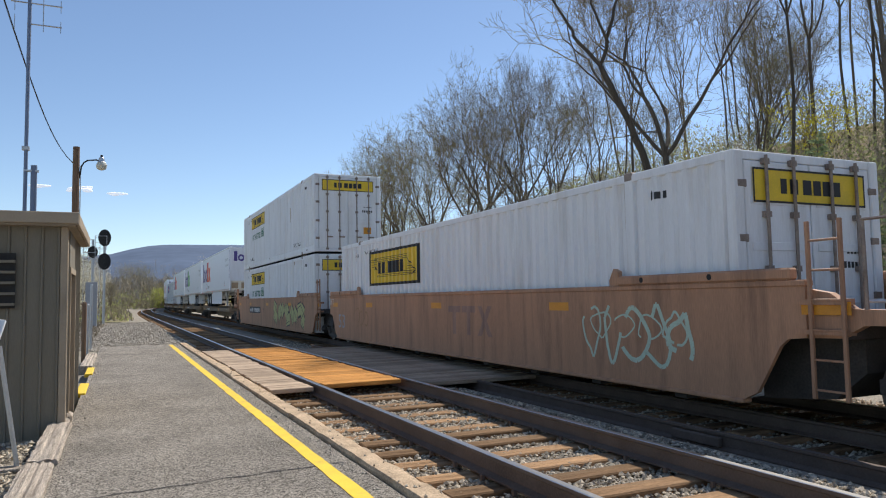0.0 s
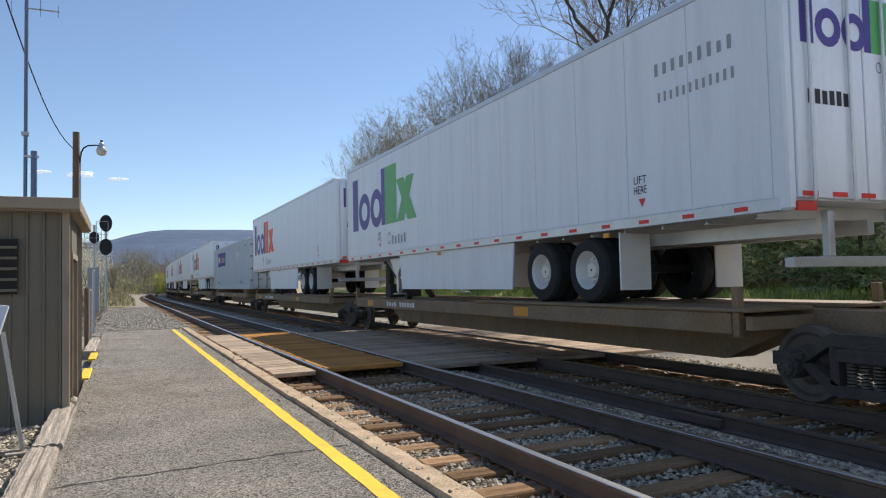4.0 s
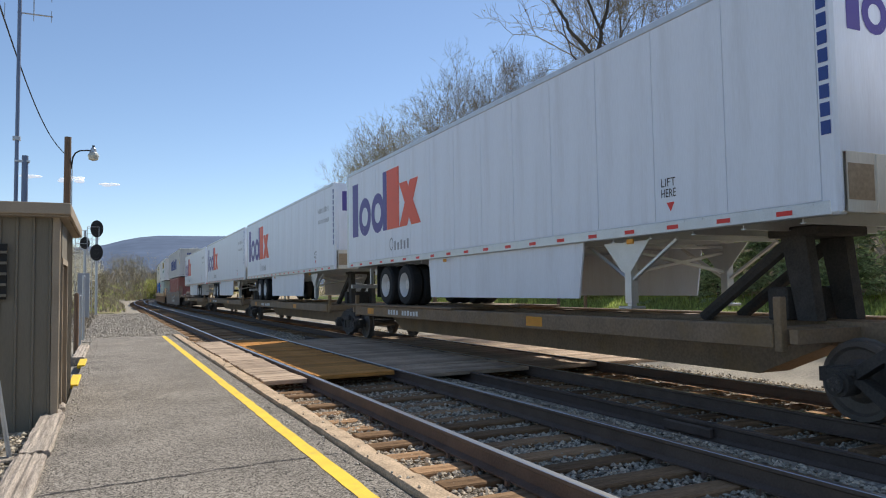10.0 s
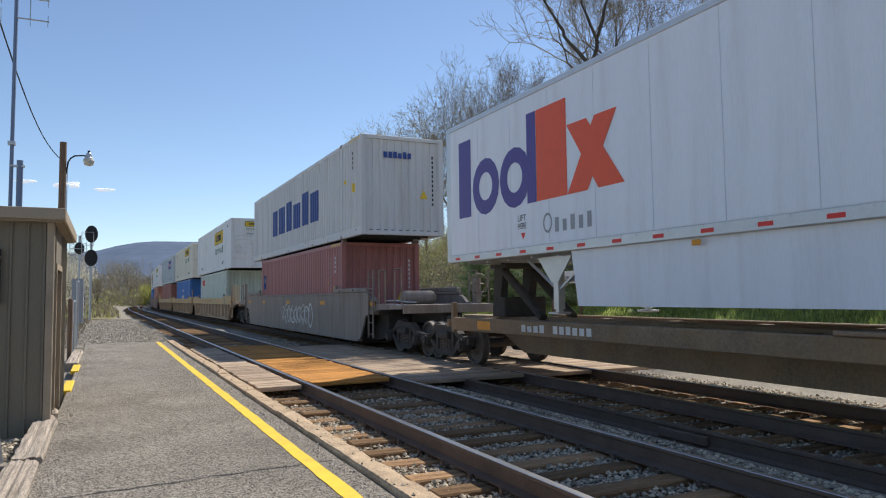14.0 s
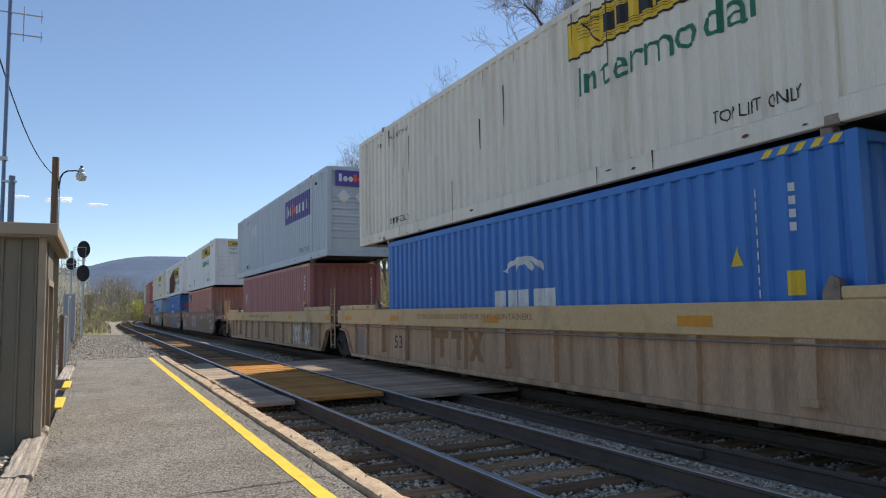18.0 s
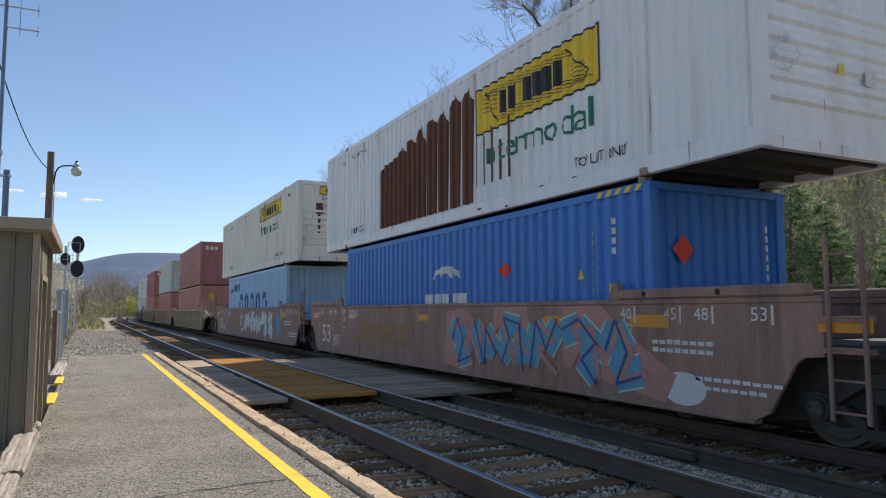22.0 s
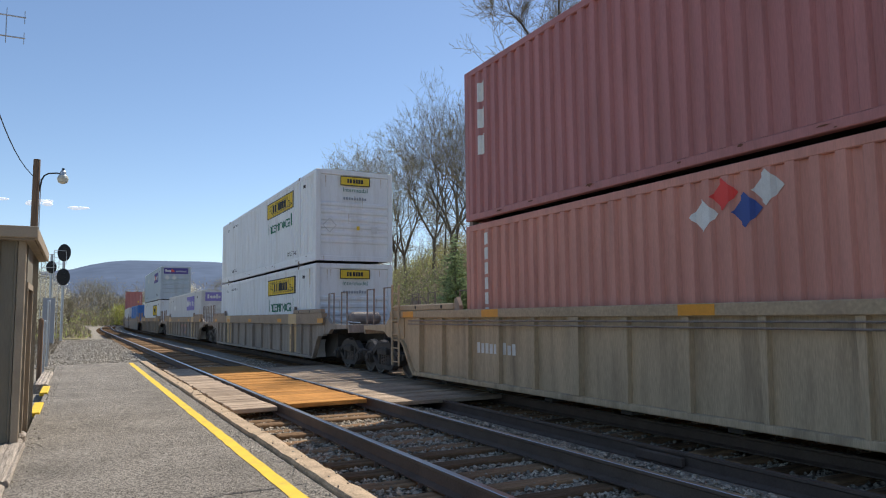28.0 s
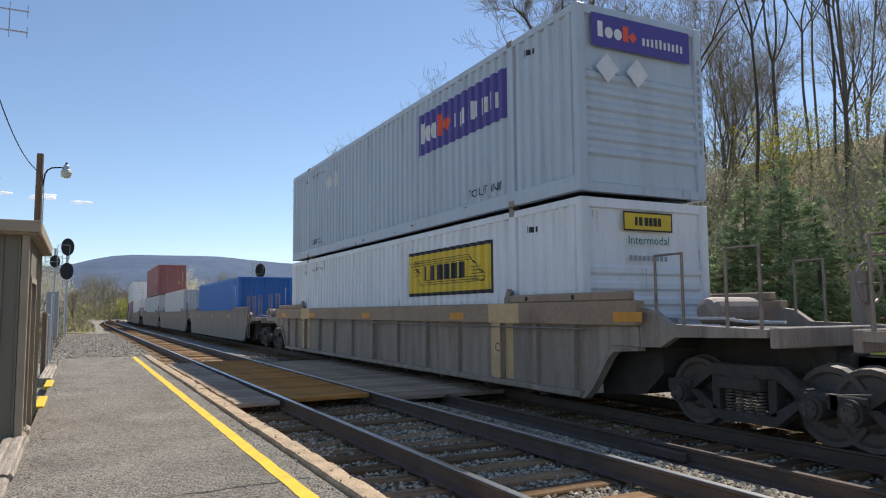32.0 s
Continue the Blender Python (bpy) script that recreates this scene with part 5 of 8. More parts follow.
def signboard_end(doors=False):
    def paint(ob, z0, L, H):
        y = -L / 2 + (0.015 if doors else 0.07) - (0.0 if doors else 0.055)
        w, h = (2.0, 0.42) if doors else (1.0, 0.3)
        z = H - (0.62 if doors else 0.48)
        s = decal("signboard", rect(-w / 2, 0, w / 2, h), "d_yellow", ob, (0, y - 0.014, z0 + z), "end", label="yellow signboard")
        decal("signboard_border", outline(-w / 2, 0, w / 2, h, 0.025), "d_black", s, (0, y - 0.014, z0 + z), "end", lift=0.007)
        decal("signboard_wordmark", [q for a, b in ((0, 0.1), (0.15, 0.28), (0.36, 0.5), (0.53, 0.66), (0.69, 0.83), (0.86, 0.99)) for q in rect(w * (-0.27 + 0.54 * a), h * 0.28, w * (-0.27 + 0.54 * b), h * 0.72)], "d_black", s, (0, y - 0.014, z0 + z), "end", lift=0.008)
        if not doors:
            decal("lettering", words("Intermodal", -0.42, -0.2, 0.13, 0.84), "d_green", ob, (0, y - 0.014, z0 + z), "end")
            decal("number_marking", bars(-0.4, -0.46, 0.4, -0.36, 9, 0.3, 5), "d_grey", ob, (0, y - 0.014, z0 + z), "end")
            decal("placard", [p for a in (0, 1, 2, 3) for p in ribbon([(-0.85 + 0.22 * math.cos(a * 1.5708), -1.3 + 0.22 * math.sin(a * 1.5708)), (-0.85 + 0.22 * math.cos((a + 1) * 1.5708), -1.3 + 0.22 * math.sin((a + 1) * 1.5708))], 0.03)], "c_pale", ob, (0, y - 0.014, z0 + z), "end")
            decal("label_plate", rect(0.55, -1.5, 0.75, -1.3), "c_pale", ob, (0, y - 0.014, z0 + z), "end")
            decal("label_plate", rect(0.05, -1.42, 0.15, -1.3), "d_yellow", ob, (0, y - 0.014, z0 + z), "end")
        else:
            decal("number_marking", bars(0.62, -0.6, 0.95, -0.5, 5, 0.3, 5) + bars(0.55, -0.78, 0.97, -0.68, 6, 0.3, 5), "d_black", ob, (0, y, z0 + z), "end")
            decal("label_plate", rect(0.6, -1.6, 0.9, -1.35), "d_orange", ob, (0, y, z0 + z), "end", lift=0.016)
    return paint


def express_side(y0, zc, w=3.65, h=0.92, faded=False, square=False):
    """Blue panel with light and orange blocks for a name."""
    def paint(ob, z0, L, H):
        s = decal("logo_panel", rect(0, 0, w, h), "d_violet" if faded else "d_purple", ob, (XS, y0, z0 + zc), corr=True, label="deep violet logo panel")
        u, v = w * 0.06, h * 0.28
        k = h * 0.5
        wht = rect(u, v, u + 0.2 * w / 3.6, v + k) + oval(u + 0.34 * w / 3.6, v + k * 0.4, 0.13 * w / 3.6, k * 0.4) + oval(u + 0.62 * w / 3.6, v + k * 0.4, 0.13 * w / 3.6, k * 0.4)
        decal("painted_logo", wht, "d_white", s, (XS, y0, z0 + zc), corr=True, lift=0.008)
        decal("painted_logo", rect(u + 0.8 * w / 3.6, v, u + 1.02 * w / 3.6, v + k) + diamond(u + 1.2 * w / 3.6, v + k * 0.42, k * 0.42), "d_white" if faded else "d_red", s, (XS, y0, z0 + zc), corr=True, lift=0.008)
        decal("painted_wordmark", bars(w * 0.48, v, w * 0.95, v + k * 0.8, 10, 0.55, 6), "d_white", s, (XS, y0, z0 + zc), corr=True, lift=0.008)
    return paint


def express_end(faded=False, placards=True):
    def paint(ob, z0, L, H):
        y, z = -L / 2 + 0.0, H - 0.64
        s = decal("logo_panel", rect(-1.02, 0, 1.02, 0.52), "d_violet" if faded else "d_purple", ob, (0, y, z0 + z), "end", label="deep violet logo panel")
        decal("painted_logo", rect(-0.9, 0.15, -0.8, 0.4) + oval(-0.68, 0.24, 0.08, 0.09) + oval(-0.5, 0.24, 0.08, 0.09), "d_white", s, (0, y, z0 + z), "end", lift=0.007)
        decal("painted_logo", rect(-0.4, 0.15, -0.29, 0.4) + diamond(-0.2, 0.24, 0.09), "d_white" if faded else "d_red", s, (0, y, z0 + z), "end", lift=0.007)
        if not faded:
            decal("painted_wordmark", bars(0.0, 0.15, 0.9, 0.3, 10, 0.45, 6), "d_white", s, (0, y, z0 + z), "end", lift=0.007)
        if placards:
            for u in (-0.75, -0.15):
                decal("placard", diamond(u, -0.34, 0.23), "d_white", ob, (0, y - 0.03, z0 + z), "end", label="diamond placard holder")
        decal("number_marking", [p for i in range(11) for p in rect(1.17, -1.5 + i * 0.15, 1.23, -1.41 + i * 0.15)], "d_grey", ob, (0, y, z0 + z), "end")
    return paint


def placards_side(y, zc, material="d_white"):
    def paint(ob, z0, L, H):
        for k in range(2):
            decal("placard", diamond(k * 0.62, 0, 0.26), material, ob, (XS, y, z0 + zc), corr=True, label="diamond placard")
    return paint


def iso_marks(seed, colour="d_white", col_y=-5.2):
    """Upright number columns and a warning triangle near the ends of a box."""
    def paint(ob, z0, L, H):
        e = L / 2
        decal("number_marking", [p for i in range(11) for p in rect(0, -i * 0.14, 0.06, -i * 0.14 + 0.09)], colour, ob, (XS, -e + 1.25, z0 + H - 0.5), corr=True, label="upright column of number bars")
        decal("number_marking", [p for i in range(4) for p in rect(0, -i * 0.14, 0.06, -i * 0.14 + 0.09)], colour, ob, (XS, -e + 0.8, z0 + H - 0.5), corr=True)
        decal("warning_triangle", [[(0, 0), (0.22, 0), (0.11, 0.24)]], "d_yellow", ob, (XS, -e + 1.62, z0 + H - 1.25), corr=True, label="yellow warning triangle")
        decal("label_plate", rect(0, 0, 0.18, 0.26), "d_yellow", ob, (XS, -e + 0.85, z0 + H - 1.6), corr=True)
        decal("warning_triangle", [[(0.55, 1.1), (0.8, 1.1), (0.675, 1.37)]], "d_yellow", ob, (0, -e + 0.07, z0), "end", lift=0.008)
        decal("number_marking", [p for i in range(11) for p in rect(0.94, 2.3 - i * 0.14, 0.99, 2.39 - i * 0.14)], colour, ob, (0, -e + 0.07, z0), "end", lift=0.008)
        decal("hazard_marking", [p for i in range(5) for p in rect(i * 0.2, 0, i * 0.2 + 0.1, 0.08, 0.07)], "d_yellow", ob, (XS, -e + 1.1, z0 + H - 0.1), lift=0.003)
    return paint


def blocks_side(y0, zc, rows, material, corr=True, label="painted name in plain blocks"):
    def paint(ob, z0, L, H):
        decal("painted_logo", rows, material, ob, (XS, y0, z0 + zc), corr=corr, label=label)
    return paint


def blocks_end(rows, material, label="painted name in plain blocks"):
    def paint(ob, z0, L, H):
        decal("painted_logo", rows, material, ob, (0, -L / 2 + 0.03, z0), "end", label=label)
    return paint


# ---- the train: running gear ----
WR = 0.42


def wheelset_mesh(bm):
    for sgn in (-1, 1):
        x = sgn * 0.7525
        lathe(bm, [(0.09, x + sgn * 0.02), (0.11, x + sgn * 0.085), (0.17, x + sgn * 0.08), (0.23, x + sgn * 0.02), (0.33, x + sgn * 0.03), (0.36, x + sgn * 0.065), (WR - 0.006, x + sgn * 0.065), (WR, x + sgn * 0.05),
                   (WR + 0.004, x - sgn * 0.045), (WR + 0.028, x - sgn * 0.058), (WR + 0.02, x - sgn * 0.075), (0.36, x - sgn * 0.075), (0.3, x - sgn * 0.02), (0.09, x - sgn * 0.05)][::sgn], (0, 0, 0), n=24)
        for k in range(3):
            a = k * math.pi / 1.5
            tube(bm, (sgn * 1.2, 0.055 * math.cos(a), 0.055 * math.sin(a)), (sgn * 1.225, 0.055 * math.cos(a), 0.055 * math.sin(a)), 0.016, n=5)
    tube(bm, (-1.2, 0, 0), (1.2, 0, 0), 0.075, n=10)


def truck(parent, y):
    """A two-axle truck at y under its car: bolster, two cast side frames and wheelsets that turn."""
    def bolster(bm):
        box(bm, -1.12, 1.12, -0.2, 0.2, 0.53, 0.7, bev=0.03)
        box(bm, -0.3, 0.3, -0.3, 0.3, 0.68, 0.8)
        for e in (-1, 1):
            box(bm, -0.9, 0.9, *sorted((e * 0.4, e * 0.46)), 0.36, 0.46)
            for q in (-1, 1):
                prism(bm, [(e * 0.43, 0.3), (e * 0.5, 0.34), (e * 0.48, 0.52), (e * 0.43, 0.55)][::e], q * 0.7525 - 0.06, q * 0.7525 + 0.06)

    def cast(bm, sgn):
        x0, x1 = sorted((sgn * 0.92, sgn * 1.08))
        prism(bm, [(-1.14, 0.42), (-0.78, 0.44), (-0.45, 0.66), (0.45, 0.66), (0.78, 0.44), (1.14, 0.42), (1.14, 0.57), (0.72, 0.61), (0.43, 0.8), (-0.43, 0.8), (-0.72, 0.61), (-1.14, 0.57)], x0, x1)
        prism(bm, [(-0.8, 0.46), (-0.42, 0.16), (0.42, 0.16), (0.8, 0.46), (0.66, 0.47), (0.34, 0.27), (-0.34, 0.27), (-0.66, 0.47)], x0, x1)
        for e in (-1, 1):
            box(bm, x0, x1, *sorted((e * 0.33, e * 0.44)), 0.26, 0.68, bev=0.01)
            tube(bm, (sgn * 0.93, e * 0.89, WR), (sgn * 1.16, e * 0.89, WR), 0.135, n=14)
            tube(bm, (sgn * 1.155, e * 0.89, WR), (sgn * 1.2, e * 0.89, WR), 0.1, n=14)
            box(bm, *sorted((sgn * 0.94, sgn * 1.12)), e * 0.89 - 0.16, e * 0.89 + 0.16, 0.5, 0.58, bev=0.015)
        box(bm, *sorted((sgn * 0.9, sgn * 1.16)), -0.29, 0.29, 0.52, 0.655, bev=0.015)
    t = obj("truck", shared(("truck",), bolster, "truck_steel"), parent, pose(0, y, 0), "grimy two-axle truck with coil springs")
    for sgn in (-1, 1):
        f = obj("side_frame", shared(("side_frame", sgn), lambda bm: cast(bm, sgn), "truck_steel"), t, None, "grimy cast steel side frame")

        def coils(bm):
            for k in (-0.21, -0.07, 0.07, 0.21):
                for j in range(7):
                    z = 0.275 + j * 0.035
                    tube(bm, (sgn * 1.03, k, z), (sgn * 1.03, k, z + 0.021), 0.058, n=8)
        tagged(obj("coil_spring", shared(("coil_spring", sgn), coils, "wheel_steel"), t), kind="stuff")
    for e in (-1, 1):
        w = obj("wheelset", shared(("wheelset",), wheelset_mesh, "wheel_steel"), t, pose(0, e * 0.89, WR), "worn steel wheels on an axle")
        SPINNING.append((w, e * 0.89))
    return t


def coupler(parent, y, e):
    def c(bm):
        box(bm, -0.1, 0.1, *sorted((0, e * 0.8)), 0.72, 0.92, bev=0.02)
        box(bm, -0.2, 0.16, *sorted((e * 0.75, e * 1.05)), 0.68, 0.96, bev=0.04)
    obj("coupler", shared(("coupler", e), c, "truck_steel"), parent, pose(0, y, 0))
    h = bmesh.new()
    pipe(h, [(0.35, y, 0.75), (0.38, y + e * 0.35, 0.45), (0.35, y + e * 0.8, 0.4)], 0.03)
    part("air_hose", h, "black", parent)


RIBS = {"well_tan": [(y, abs(y) in (0.0, 5.9)) for y in (-7.95, -7.0, -5.9, -4.4, -3.0, -1.5, 0.0, 1.5, 3.0, 4.4, 5.9, 7.0, 7.95)],
        "well_olive": [(-7.9 + i * 15.8 / 15, i % 5 == 0) for i in range(16)]}
RIBS["well_grey"] = RIBS["well_tan"]


def well_car(s, colour, label, ribs=True, lead="A", trail="A", half=9.75, decor=(), guides=True):
    """One unit of a well car with its middle at s. lead, trail: 'A' shares a truck with its neighbour, 'C' ends in a coupler."""
    ob = empty("well_car", pose(0, 0, 0), label, "well car", "cars of the train")
    key = (colour, ribs)
    ob["inset"] = 0.05 if ribs else 0.0
    mt = colour
    ch = {"well_tan": "chord_tan", "well_grey": "chord_brown", "well_olive": "chord_dusty"}.get(colour, colour)
    top = 1.47 if colour == "well_tan" else 1.56
    low = 0.07 if not ribs else 0.15 if colour == 'well_olive' else 0.38 if colour == "well_tan" else 0.33   # height of the top rail
    en = 9.3 if ribs else 8.95          # half length of the sides
    for sgn in (-1, 1):
        def side(bm):
            if not ribs:
                prism(bm, [(-8.1, 0.24), (8.1, 0.24), (8.3, 0.34), (8.62, 0.86), (8.72, 0.94), (en, 0.96), (en, top - 0.02), (-en, top - 0.02), (-en, 0.96), (-8.72, 0.94), (-8.62, 0.86), (-8.3, 0.34)], *sorted((sgn * 1.36, sgn * 1.41)))
                return
            prism(bm, [(-8.15, 0.24), (8.15, 0.24), (8.3, 0.36), (8.66, 0.82), (8.8, 0.92), (9.3, 0.95), (9.3, top - 0.02), (-9.3, top - 0.02), (-9.3, 0.95), (-8.8, 0.92), (-8.66, 0.82), (-8.3, 0.36)], *sorted((sgn * 1.31, sgn * 1.36)))
        obj("side_sill", shared(("side_sill", *key, sgn), side, mt), ob)
        obj("top_chord", shared(("top_chord", *key, sgn), lambda bm: box(bm, *sorted((sgn * 1.3, sgn * (1.475 if ribs else 1.43))), -en - 0.02, en + 0.02, top - low, top, bev=0.012), ch), ob)
        obj("bottom_chord", shared(("bottom_chord", *key, sgn), lambda bm: box(bm, *sorted((sgn * 1.3, sgn * 1.45)), -8.12, 8.12, 0.2, 0.29 if ribs else 0.25, bev=0.012), mt), ob)
        if ribs:
            for y, wide in RIBS[colour]:
                w0, w1, z0 = (0.1, 0.12, 0.5 if colour == "well_tan" else 0.3) if wide else (0.03, 0.05, 0.29)
                obj("rib", shared(("rib", *key, sgn, wide), lambda bm: prism(bm, [(-w0, z0), (w0, z0), (w1, top - low - 0.002), (-w1, top - low - 0.002)], *sorted((sgn * 1.355, sgn * (1.462 if wide else 1.44)))), mt), ob, pose(0, y, 0))
                if wide and colour == "well_tan":
                    obj("rib_foot", shared(("rib_foot", sgn), lambda bm: prism(bm, [(-0.12, 0.42), (0.12, 0.42), (0.13, 0.499), (-0.13, 0.499)], *sorted((sgn * 1.355, sgn * 1.475))), mt), ob, pose(0, y, 0))
            for e in (-1, 1):
                # doubled end panel under the rail, and the lip round the wheel opening
                obj("end_plate", shared(("end_plate", *key, sgn, e), lambda bm: box(bm, *sorted((sgn * 1.362, sgn * 1.385)), *sorted((e * 8.75, e * 9.28)), 0.96, top - low - 0.004, bev=0.006), mt), ob)
                obj("wheel_arch_lip", shared(("wheel_arch_lip", *key, sgn, e), lambda bm: prism(bm, [(e * 8.12, 0.2), (e * 8.2, 0.2), (e * 8.37, 0.34), (e * 8.72, 0.79), (e * 8.83, 0.88), (e * 9.3, 0.91), (e * 9.3, 0.948), (e * 8.8, 0.918), (e * 8.66, 0.818), (e * 8.3, 0.358)][::e], *sorted((sgn * 1.3, sgn * 1.43))), mt), ob)
            for k in range(2 if colour == "well_olive" else 1):
                obj("conduit", shared(("conduit", *key, sgn, k), lambda bm: tube(bm, (sgn * 1.475, -8.3, top - low - 0.06 - 0.07 * k), (sgn * 1.475, 8.3, top - low - 0.06 - 0.07 * k), 0.014, n=6), "rod"), ob)
        if guides:
            for e in (-1, 1):
                y0 = 6.3 if ribs else 6.0
                obj("guide_beam", shared(("guide_beam", *key, sgn, e), lambda bm: box(bm, *sorted((sgn * 1.31, sgn * 1.45)), *sorted((e * y0, e * (en - 0.15))), top + 0.002, top + 0.13, bev=0.02), ch), ob)
                obj("guide_fin", shared(("guide_fin", *key, sgn, e), lambda bm: prism(bm, [(e * (y0 - 0.2), top + 0.002), (e * (y0 - 0.01), top + 0.002), (e * (y0 - 0.01), top + 0.2), (e * (y0 - 0.1), top + 0.24), (e * (y0 - 0.2), top + 0.08)][::e], *sorted((sgn * 1.35, sgn * 1.43))), "rod" if ribs else mt), ob)
                # flat near-black discs stand for the shade inside the holes
                for q in (0.5, 1.7):
                    obj("lift_hole", shared(("lift_hole", sgn, top), lambda bm: lathe(bm, [(0.038, sgn * 1.448), (0.038, sgn * 1.453)][::sgn], (0, 0, top + 0.065), n=10), "dark"), ob, pose(0, e * (y0 + q), 0))

    def floor_(bm):
        box(bm, -1.29, 1.29, -7.4, 7.4, 0.18, 0.23)
        for e in (-1, 1):
            prism(bm, [(e * 7.4, 0.2), (e * 8.3, 1.0), (e * 8.3, 1.1), (e * 7.4, 0.3)][::e], -1.29, 1.29)
            # dark filler block, added so that no lit ground shows through the wheel opening
            prism(bm, [(e * 7.5, 0.16), (e * 8.9, 0.3), (e * 9.25, 0.6), (e * 9.25, 0.94), (e * 8.31, 0.94)][::e], -0.95, 0.95)
            box(bm, -1.3, 1.3, *sorted((e * 8.3, e * 9.3)), 0.95, 1.08)
    obj("well_floor", shared(("well_floor",), floor_, "truck_steel"), ob, None, "grimy floor of the well with dark filler blocks at its ends")
    for k in range(9):
        obj("cross_bearer", shared(("cross_bearer",), lambda bm: box(bm, -1.3, 1.3, -0.1, 0.1, 0.12, 0.178), "truck_steel"), ob, pose(0, -7 + k * 1.75, 0))
    for e, kind in ((-1, lead), (1, trail)):
        if kind == "A":
            if e < 0:
                truck(ob, -half)
            obj("drawbar", shared(("drawbar", e, half), lambda bm: (box(bm, -0.3, 0.3, *sorted((e * 9.25, e * half)), 0.78, 1.05, bev=0.02), tube(bm, (0, e * half, 0.7), (0, e * half, 1.1), 0.28, n=12)), "truck_steel"), ob)
        else:
            truck(ob, e * 10.6)

            obj("end_deck", shared(("end_deck", colour, e), lambda bm: box(bm, -1.0, 1.0, *sorted((e * 9.3, e * 11.1)), 1.14, 1.19, bev=0.01), "truck_steel"), ob)
            obj("draft_sill", shared(("draft_sill", colour, e), lambda bm: box(bm, -0.28, 0.28, *sorted((e * 9.2, e * 11.19)), 0.72, 1.136, bev=0.02), "truck_steel"), ob)
            obj("end_beam", shared(("end_beam", colour, e), lambda bm: box(bm, -1.35, 1.35, *sorted((e * 11.2, e * 11.3)), 1.02, 1.24, bev=0.012), mt), ob)
            for sgn in (-1, 1):
                obj("side_beam", shared(("side_beam", colour, e, sgn), lambda bm: prism(bm, [(e * (en + 0.01), 0.96), (e * (en + 0.01), top - 0.1), (e * (en + 0.25), top - 0.14), (e * (en + 0.5), 1.26), (e * 11.19, 1.22), (e * 11.19, 1.13), (e * (en + 0.6), 1.1), (e * (en + 0.35), 0.97)][::e], *sorted((sgn * 1.28, sgn * 1.38))), mt), ob)
                for y0, y1 in ((9.55, 10.0), (10.65, 11.1)):
                    obj("handrail", shared(("handrail", colour, e, sgn, y0), lambda bm: pipe(bm, [(sgn * 1.33, e * y0, 1.2), (sgn * 1.33, e * y0, 2.12), (sgn * 1.33, e * y1, 2.12), (sgn * 1.33, e * y1, 1.2)], 0.022, 6), "rod" if colour != "well_tan" else ch), ob)
            coupler(ob, e * 11.3, e)
            obj("brake_reservoir", shared(("brake_reservoir", e), lambda bm: lathe(bm, [(0.1, -0.48), (0.17, -0.42), (0.19, -0.36), (0.19, 0.36), (0.17, 0.42), (0.1, 0.48)], (-0.35, e * 9.85, 1.4), n=16), "well_silver"), ob, None, "grey brake air tank")
            for k, (x, z) in enumerate(((-1.18, 1.24), (-1.1, 1.33), (-0.95, 1.22))):
                obj("brake_pipe", shared(("brake_pipe", e, k), lambda bm: pipe(bm, [(x, e * 9.4, z), (x, e * 10.4, z), (x + 0.15, e * 10.6, z - 0.04), (x + 0.15, e * 11.1, z - 0.04)], 0.02, 6), "alu"), ob, None, "bright brake pipe")
        if (e < 0 or kind == "C") and colour != "well_grey":
            lx, ly = (-1.51, 8.72) if colour == "well_olive" else (-1.44, en + 0.06)
            for k in (0, 1):
                obj("ladder_rail", shared(("ladder_rail", colour, e, en, k), lambda bm: box(bm, lx - 0.02, lx + 0.02, *sorted((e * (ly + 0.36 * k), e * (ly + 0.36 * k + 0.04))), 0.36, 2.15, bev=0.006), mt), ob)
            for k in range(6):
                obj("ladder_rung", shared(("ladder_rung", colour, e, en), lambda bm: tube(bm, (lx, e * ly, 0), (lx, e * (ly + 0.38), 0), 0.013, n=5), mt), ob, pose(0, 0, 0.45 + k * 0.3))
            obj("ladder_bracket", shared(("ladder_bracket", colour, e, en), lambda bm: (box(bm, lx, -1.3, *sorted((e * (en - 0.1), e * (ly + 0.4))), 1.3, 1.36), box(bm, lx, -1.3, *sorted((e * (en - 0.1), e * (ly + 0.4))), 1.0, 1.05)), mt), ob)
        rl = e * (half - 0.15 if kind == "A" else 10.9)
        if e < 0:
            bw = bmesh.new()
            for i in range(14):
                a, b = 2 * math.pi * i / 14, 2 * math.pi * (i + 1) / 14
                tube(bw, (0.9 + 0.26 * math.cos(a), rl, 1.75 + 0.26 * math.sin(a)), (0.9 + 0.26 * math.cos(b), rl, 1.75 + 0.26 * math.sin(b)), 0.02, n=5)
            for a in (0, math.pi / 2, math.pi, 4.71):
                tube(bw, (0.9, rl, 1.75), (0.9 + 0.26 * math.cos(a), rl, 1.75 + 0.26 * math.sin(a)), 0.014, n=4)
            part("brake_wheel", bw, "rod", ob, "rusty hand-brake wheel")
            part("brake_stand", boxes((0.82, 0.98, rl + 0.02, rl + 0.2, 1.0, 1.9)), mt, ob)
            part("air_pipe", pipe(bmesh.new(), [(-0.95, rl - 0.1, 1.2), (-0.95, rl - 0.3, 1.22), (0.9, rl - 0.3, 1.22), (0.9, rl, 1.2)], 0.026, 6), "alu", ob)
    # reflectors and stencils
    x = -1.475
    for y in (-8.9, -4.2, 0.6, 5.2, 8.6):
        decal("reflector", rect(0, 0, 0.55, 0.13), "d_orange", ob, (x, y, top - 0.28 if low > 0.2 else top - 0.14) if ribs else (-1.41, y, 1.2), lift=0.004, label="dusty orange reflector strip")
    for paint in decor:
        paint(ob)
    RIDERS.append((ob, s))
    return ob


